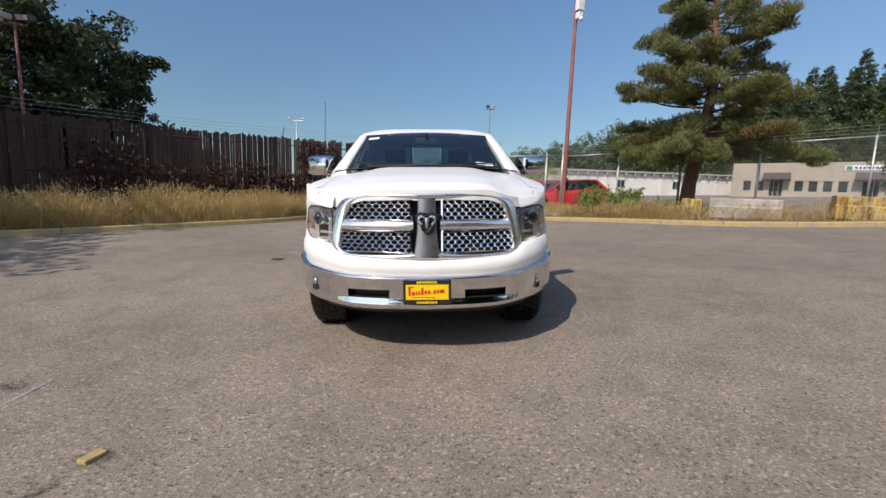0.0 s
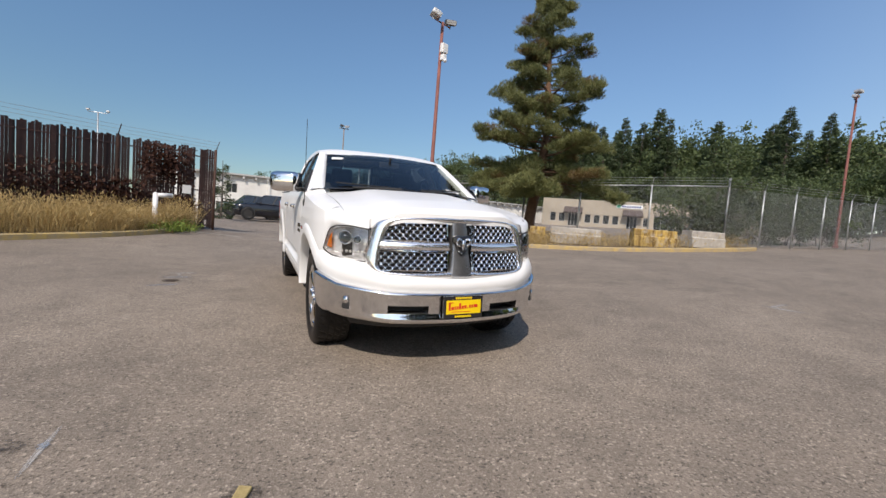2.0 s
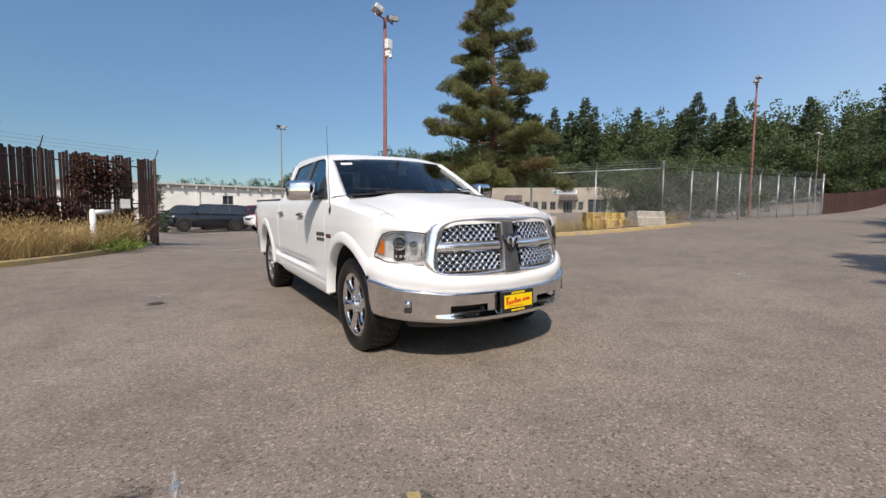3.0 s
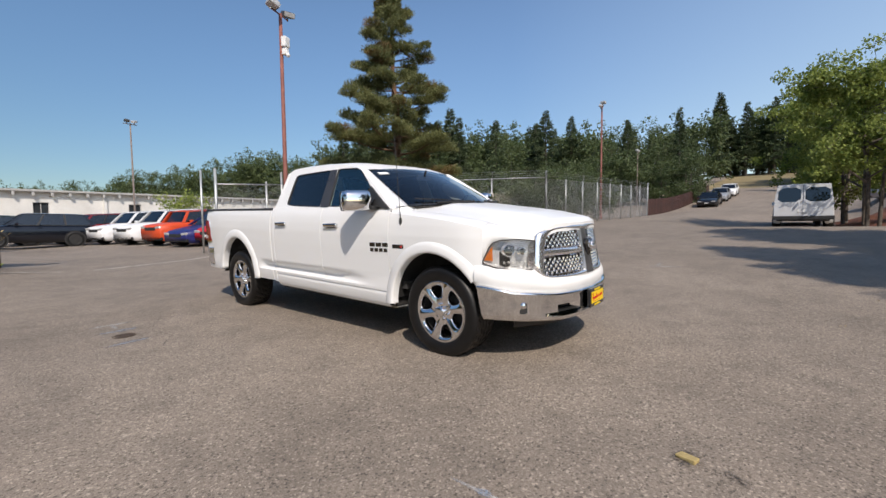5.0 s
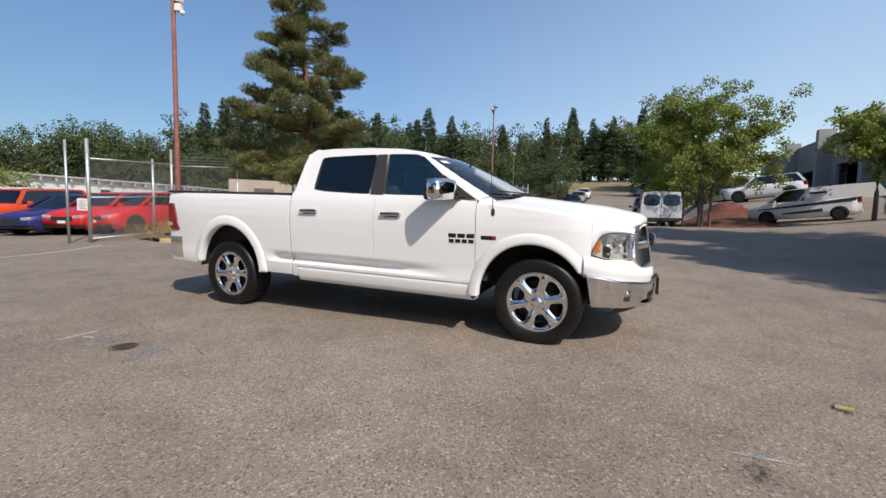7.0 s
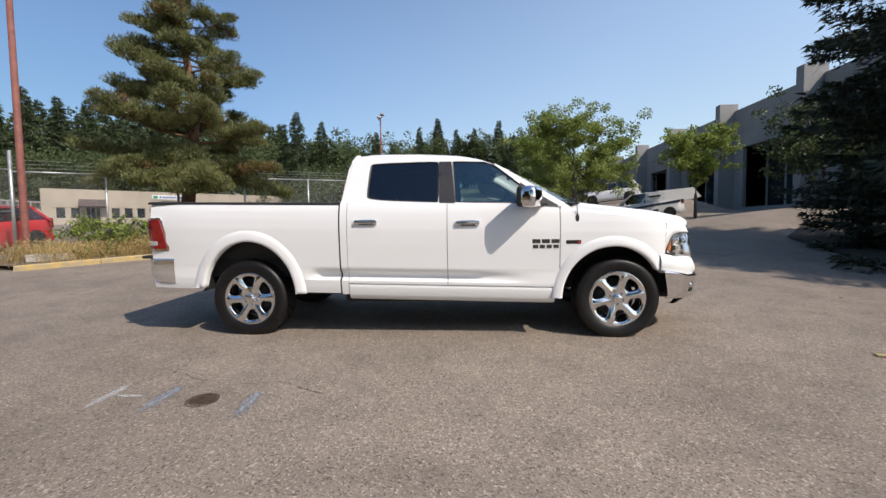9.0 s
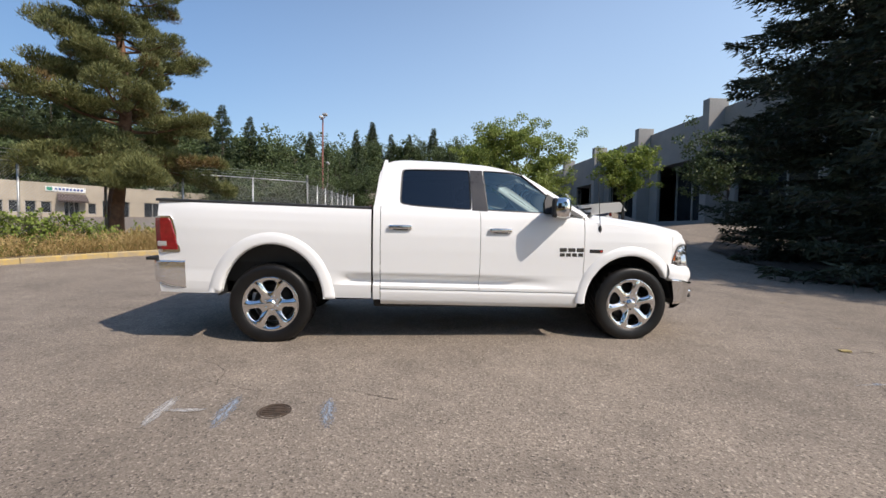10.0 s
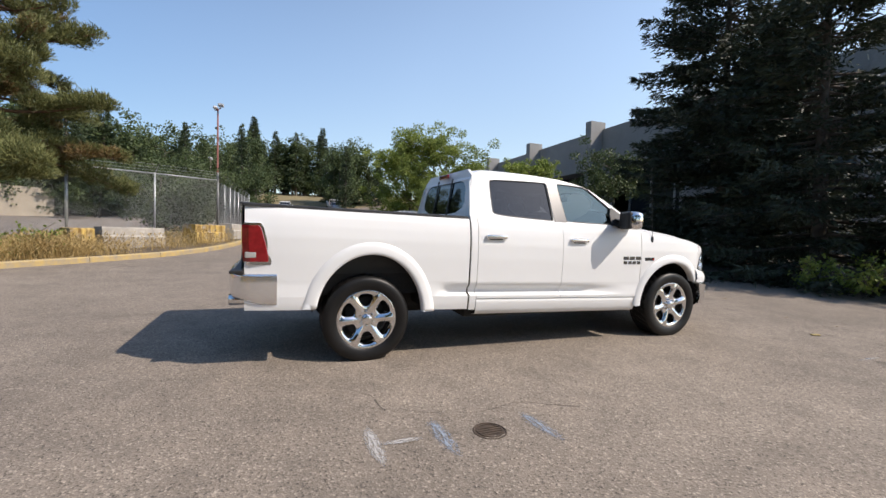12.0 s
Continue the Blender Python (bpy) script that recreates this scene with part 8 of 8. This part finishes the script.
# grey tilt-up building: high wall with projecting fins and dark recessed bays
root = thing("grey_building", "tall grey concrete building with projecting wall fins", "building", pose(5.8, -22.0, 2.3, 0, 0, 0) @ Matrix.Diagonal((1.2, 1, 1.14, 1)))
bays = [(1.5 + 8.2 * k, 7.2 + 8.2 * k, 0.0, 4.6) for k in range(7)]
rng = random.Random(2)
bm = bmesh.new()
wall = wall_panel("wall", 62, 7.6, [(62 - b[1], 62 - b[0], b[2], b[3]) for b in bays], GREY_WALL, root)
wall.matrix_basis = Matrix.Translation((62, 0, 0)) @ pose(0, 0, 0, 0, 0, 180)
for b in bays:
    bm = bmesh.new()
    box(bm, b[0] - 0.1, b[1] + 0.1, -2.2, -2.1, -1.5, 4.7)
    glazing = part("recessed_glazing", bm, DARK_WINDOW, root)
    for k in range(4):
        x = b[0] + (b[1] - b[0]) * k / 3
        bm = bmesh.new()
        box(bm, x - 0.06, x + 0.06, -2.1, -2.0, -1.5, 4.6)
        part("mullion", bm, ROOF_EDGE, glazing)
    bm = bmesh.new()
    box(bm, b[0] - 0.05, b[1] + 0.05, -2.1, -0.31, 4.6, 4.75)
    part("soffit", bm, GREY_WALL, root)
for k in range(8):
    x = 0.4 + 8.2 * k
    bm = bmesh.new()
    box(bm, x - 0.3, x + 0.3, -0.28, 1.3, -1.5, 8.15, 0.02)
    part("wall_fin", bm, GREY_WALL, root)
bm = bmesh.new()
box(bm, 0, 62, -24, -0.32, 7.0, 7.2)
part("roof", bm, ROOF_EDGE, root)
bm = bmesh.new()
box(bm, 0, 0.3, -24, -0.32, -1.5, 7.6)
box(bm, 61.7, 62, -24, -0.32, -1.5, 7.6)
box(bm, 0.3, 61.7, -24, -23.7, -1.5, 7.6)
part("outer_wall", bm, GREY_WALL, root)

# reddish slatted fence up the street
FENCE_RED = surface("weathered_red_boards", (0.028, 0.012, 0.009), (0.075, 0.03, 0.022), 2.0, 0.8, fine=12, depth=0.002, vary=0.3)
root = thing("board_fence", "weathered reddish board fence along the rising street", "fence")
bm = bmesh.new()
box(bm, -0.11, 0.11, -0.012, 0.012, 0, 1.4)
me = bpy.data.meshes.new("board")
bm.to_mesh(me)
bm.free()
me.materials.append(FENCE_RED)
for k in range(112):
    x = 35.2 + k * 0.235
    y = 7.3 - 0.03 * (x - 35)
    shared("board", me, root, pose(x, y, ground_z(x, y), 0, 0, 0))


# ---- marks on the asphalt ----
def worn_paint(name, colour, cover=0.55, scale=14.0, edge=0.0):
    """Thin worn paint or a stain: the asphalt shows through where it has gone."""
    m, nt, b = shader(name)
    at = coords(nt, False)
    n, n2 = noise_tex(nt, at, scale, 6.0, 0.7), noise_tex(nt, at, scale * 6, 3.0)
    f = add(nt, "ShaderNodeMath", operation="MULTIPLY_ADD")
    nt.links.new(n2.outputs["Fac"], f.inputs[0])
    f.inputs[1].default_value = 0.5
    nt.links.new(n.outputs["Fac"], f.inputs[2])
    mask = ramp(nt, f.outputs[0], [(0.98 - cover * 0.55, (0, 0, 0)), (1.12 - cover * 0.55, (1, 1, 1))])
    if edge:
        g = nt.nodes.new("ShaderNodeTexGradient")
        g.gradient_type = "SPHERICAL"
        nt.links.new(at, g.inputs["Vector"])
        mask = mix(nt, 1.0, mask, ramp(nt, g.outputs["Fac"], [(0.0, (0, 0, 0)), (edge, (1, 1, 1))]), "MULTIPLY")
    b.inputs["Base Color"].default_value = (*colour, 1)
    b.inputs["Roughness"].default_value = 0.8
    t = nt.nodes.new("ShaderNodeBsdfTransparent")
    s = nt.nodes.new("ShaderNodeMixShader")
    nt.links.new(mask, s.inputs[0])
    nt.links.new(t.outputs[0], s.inputs[1])
    nt.links.new(b.outputs[0], s.inputs[2])
    nt.links.new(s.outputs[0], nt.nodes["Material Output"].inputs["Surface"])
    return m


def decal(name, x, y, rx, ry, turn, material, label, category, lift=0.005):
    """A ragged thin patch that lies on the ground."""
    rng = random.Random(int(x * 100 + y * 10))
    bm = bmesh.new()
    rows = []
    for r in np.linspace(0.001, 1, 5):
        row = []
        for i in range(24):
            a = 2 * math.pi * i / 24
            k = r * (1 + 0.12 * math.sin(3 * a + x) + 0.08 * math.sin(5 * a + y))
            row.append((k * math.cos(a), k * math.sin(a), 0))
        rows.append(row)
    grid(bm, rows, close=True)
    ob = part(name, bm, material)
    sx = (ground_z(x + 0.3, y) - ground_z(x - 0.3, y)) / 0.6
    sy = (ground_z(x, y + 0.3) - ground_z(x, y - 0.3)) / 0.6
    ob.matrix_basis = Matrix.Translation((x, y, ground_z(x, y) + lift)) @ pose(0, 0, 0, math.degrees(math.atan(sy)), -math.degrees(math.atan(sx)), 0) @ pose(0, 0, 0, 0, 0, turn) @ Matrix.Diagonal((rx, ry, 1, 1))
    return tagged(ob, label, category)


WHITE_MARK = worn_paint("worn_white_mark", (0.42, 0.4, 0.375), 0.6, 3.2, 0.4)
BLUE_MARK = worn_paint("worn_blue_mark", (0.25, 0.285, 0.335), 0.55, 2.6, 0.5)
OIL = worn_paint("oil_stain", (0.055, 0.048, 0.042), 0.5, 2.4, 0.9)
CRACK = worn_paint("dark_crack", (0.05, 0.043, 0.037), 0.6, 3.0)
decal("paint_mark", -2.48, 4.03, 0.25, 0.05, 2, WHITE_MARK, "worn white survey mark painted on asphalt", "paint mark")
decal("paint_mark", -2.49, 3.86, 0.03, 0.14, 0, WHITE_MARK, "thin worn white stroke painted on asphalt", "paint mark", 0.009)
decal("paint_mark", -2.5, 3.61, 0.26, 0.065, 2, BLUE_MARK, "worn blue survey mark painted on asphalt", "paint mark")
decal("paint_mark", -2.55, 2.95, 0.24, 0.06, 8, BLUE_MARK, "faint blue mark painted on asphalt", "paint mark")
decal("paint_mark", -2.29, -1.4, 0.016, 0.25, 0, WHITE_MARK, "white stroke painted on asphalt", "paint mark")
decal("paint_mark", -2.29, -1.37, 0.03, 0.05, 0, BLUE_MARK, "blue dot on the white stroke", "paint mark", 0.009)
decal("paint_mark", 5.15, -0.5, 0.05, 0.3, 8, WHITE_MARK, "worn white mark on asphalt", "paint mark")
decal("paint_mark", 5.3, -0.35, 0.3, 0.04, 5, WHITE_MARK, "worn white mark on asphalt", "paint mark", 0.009)
decal("oil_stain", -2.45, -1.34, 0.12, 0.1, 0, OIL, "dark oil stain on asphalt", "stain")
decal("oil_stain", -1.5, -2.24, 0.09, 0.06, 60, OIL, "small dark oil stain on asphalt", "stain")
decal("oil_stain", -1.455, -2.03, 0.1, 0.11, 25, OIL, "dark ring of dirt round the yellow block", "stain", 0.007)


def crack(points, label):
    """A thin wandering crack."""
    rng = random.Random(len(points))
    pts = smooth_line(points, 40)
    bm = bmesh.new()
    rows = []
    for i, (x, y) in enumerate(pts):
        d = pts[min(i + 1, 39)] - pts[max(i - 1, 0)]
        d /= np.linalg.norm(d)
        w = 0.0015 + 0.004 * abs(noise.noise((x * 4, y * 4, 1)))
        o = 0.03 * noise.noise((x * 5, y * 5, 4))
        px, py = x - d[1] * o, y + d[0] * o
        rows.append([(px - d[1] * w, py + d[0] * w, ground_z(px, py) + 0.0045), (px + d[1] * w, py - d[0] * w, ground_z(px, py) + 0.0045)])
    grid(bm, rows)
    return tagged(part("crack", bm, CRACK), label, "crack")


crack([(-1.9, 4.1), (-2.1, 3.7), (-2.25, 3.3), (-2.2, 2.9), (-2.4, 2.5)], "fine dark crack in asphalt near the manhole")
crack([(-1.3, 4.9), (-1.47, 4.34), (-1.69, 3.97), (-2.1, 3.85)], "fine dark crack in asphalt")
crack([(-4.5, 12.1), (-2.4, 11.7), (0.2, 11.8), (2.6, 12.3), (3.6, 12.6)], "long seam in the asphalt across the gateway")


def seam_strip():
    bm = bmesh.new()
    grid(bm, [[(x, y + o, ground_z(x, y) + 0.006) for o in (-0.09, 0.09)] for x, y in smooth_line([(-3.2, 11.6), (-1.0, 11.9), (1.2, 12.2), (2.6, 12.9)], 20)])
    return tagged(part("concrete_gutter", bm, CONCRETE), "pale concrete gutter strip across the gateway", "gutter")


seam_strip()


def manhole(x, y):
    root = thing("manhole_cover", "round rusty iron manhole cover with raised ribs", "manhole cover", pose(x, y, ground_z(x, y), 0, -1.9, 0) @ Matrix.Scale(0.66, 4))
    iron = surface("rusty_iron", (0.035, 0.026, 0.02), (0.12, 0.085, 0.06), 9, 0.75, metal=0.3, fine=60, depth=0.002)
    bm = bmesh.new()
    lathe(bm, [(0.165, -0.03), (0.165, 0.006), (0.158, 0.009), (0.15, 0.007), (0.148, -0.02)], 40, "z")
    part("rim", bm, iron, root)
    bm = bmesh.new()
    lathe(bm, [(0.145, -0.02), (0.145, 0.003), (0.1, 0.003), (0.001, 0.003)], 40, "z")
    lid = part("lid", bm, iron, root)
    for k, (xx, w) in enumerate(((-0.06, 0.1), (-0.02, 0.13), (0.02, 0.13), (0.06, 0.1))):
        bm = bmesh.new()
        box(bm, xx - 0.009, xx + 0.009, -w, w, 0.0031, 0.011, 0.003)
        part("rib", bm, iron, lid)
    bm = bmesh.new()
    lathe(bm, [(0.128, 0.0031), (0.128, 0.01), (0.118, 0.01), (0.118, 0.0031)], 40, "z")
    part("rib", bm, iron, lid)


manhole(-2.52, 3.3)
bm = bmesh.new()
box(bm, -0.09, 0.09, -0.05, 0.05, 0, 0.045, 0.012)
for v in bm.verts:
    if v.co.x > 0 and v.co.z > 0.03:
        v.co.z -= 0.012
    v.co += Vector((noise.noise(v.co * 20), noise.noise(v.co * 23), 0)) * 0.006
tagged(part("yellow_block", bm, surface("chalky_yellow", (0.28, 0.21, 0.08), (0.52, 0.41, 0.18), 12, 0.8, fine=80, depth=0.002), at=pose(-1.455, -2.03, ground_z(-1.455, -2.03), 0, -1.9, 72) @ Matrix.Scale(0.52, 4)), "small chipped yellow block lying on asphalt", "block")
rng = random.Random(77)
LITTER = surface("dry_leaf", (0.2, 0.13, 0.06), (0.45, 0.36, 0.2), 9, 0.8, depth=0)
for x, y in ((2.6, -3.9), (1.9, -2.8), (3.4, -3.2), (0.9, -3.6), (-0.6, -2.9), (-3.9, -0.4), (-1.2, -3.0), (4.4, -2.2), (-4.2, 2.2), (-3.6, 5.4)):
    bm = bmesh.new()
    w = rng.uniform(0.02, 0.05)
    grid(bm, [[(-w, -w * 0.3, 0.004), (-w * 0.8, w * 0.4, 0.012)], [(0, -w * 0.5, 0.014), (0, w * 0.6, 0.004)], [(w, -w * 0.1, 0.006), (w * 1.1, w * 0.2, 0.016)]])
    tagged(part("dry_leaf", bm, LITTER, at=pose(x, y, ground_z(x, y) + 0.003, 0, 0, rng.uniform(0, 360))), "small dry leaf lying on asphalt", "leaf", "leaves on the asphalt")
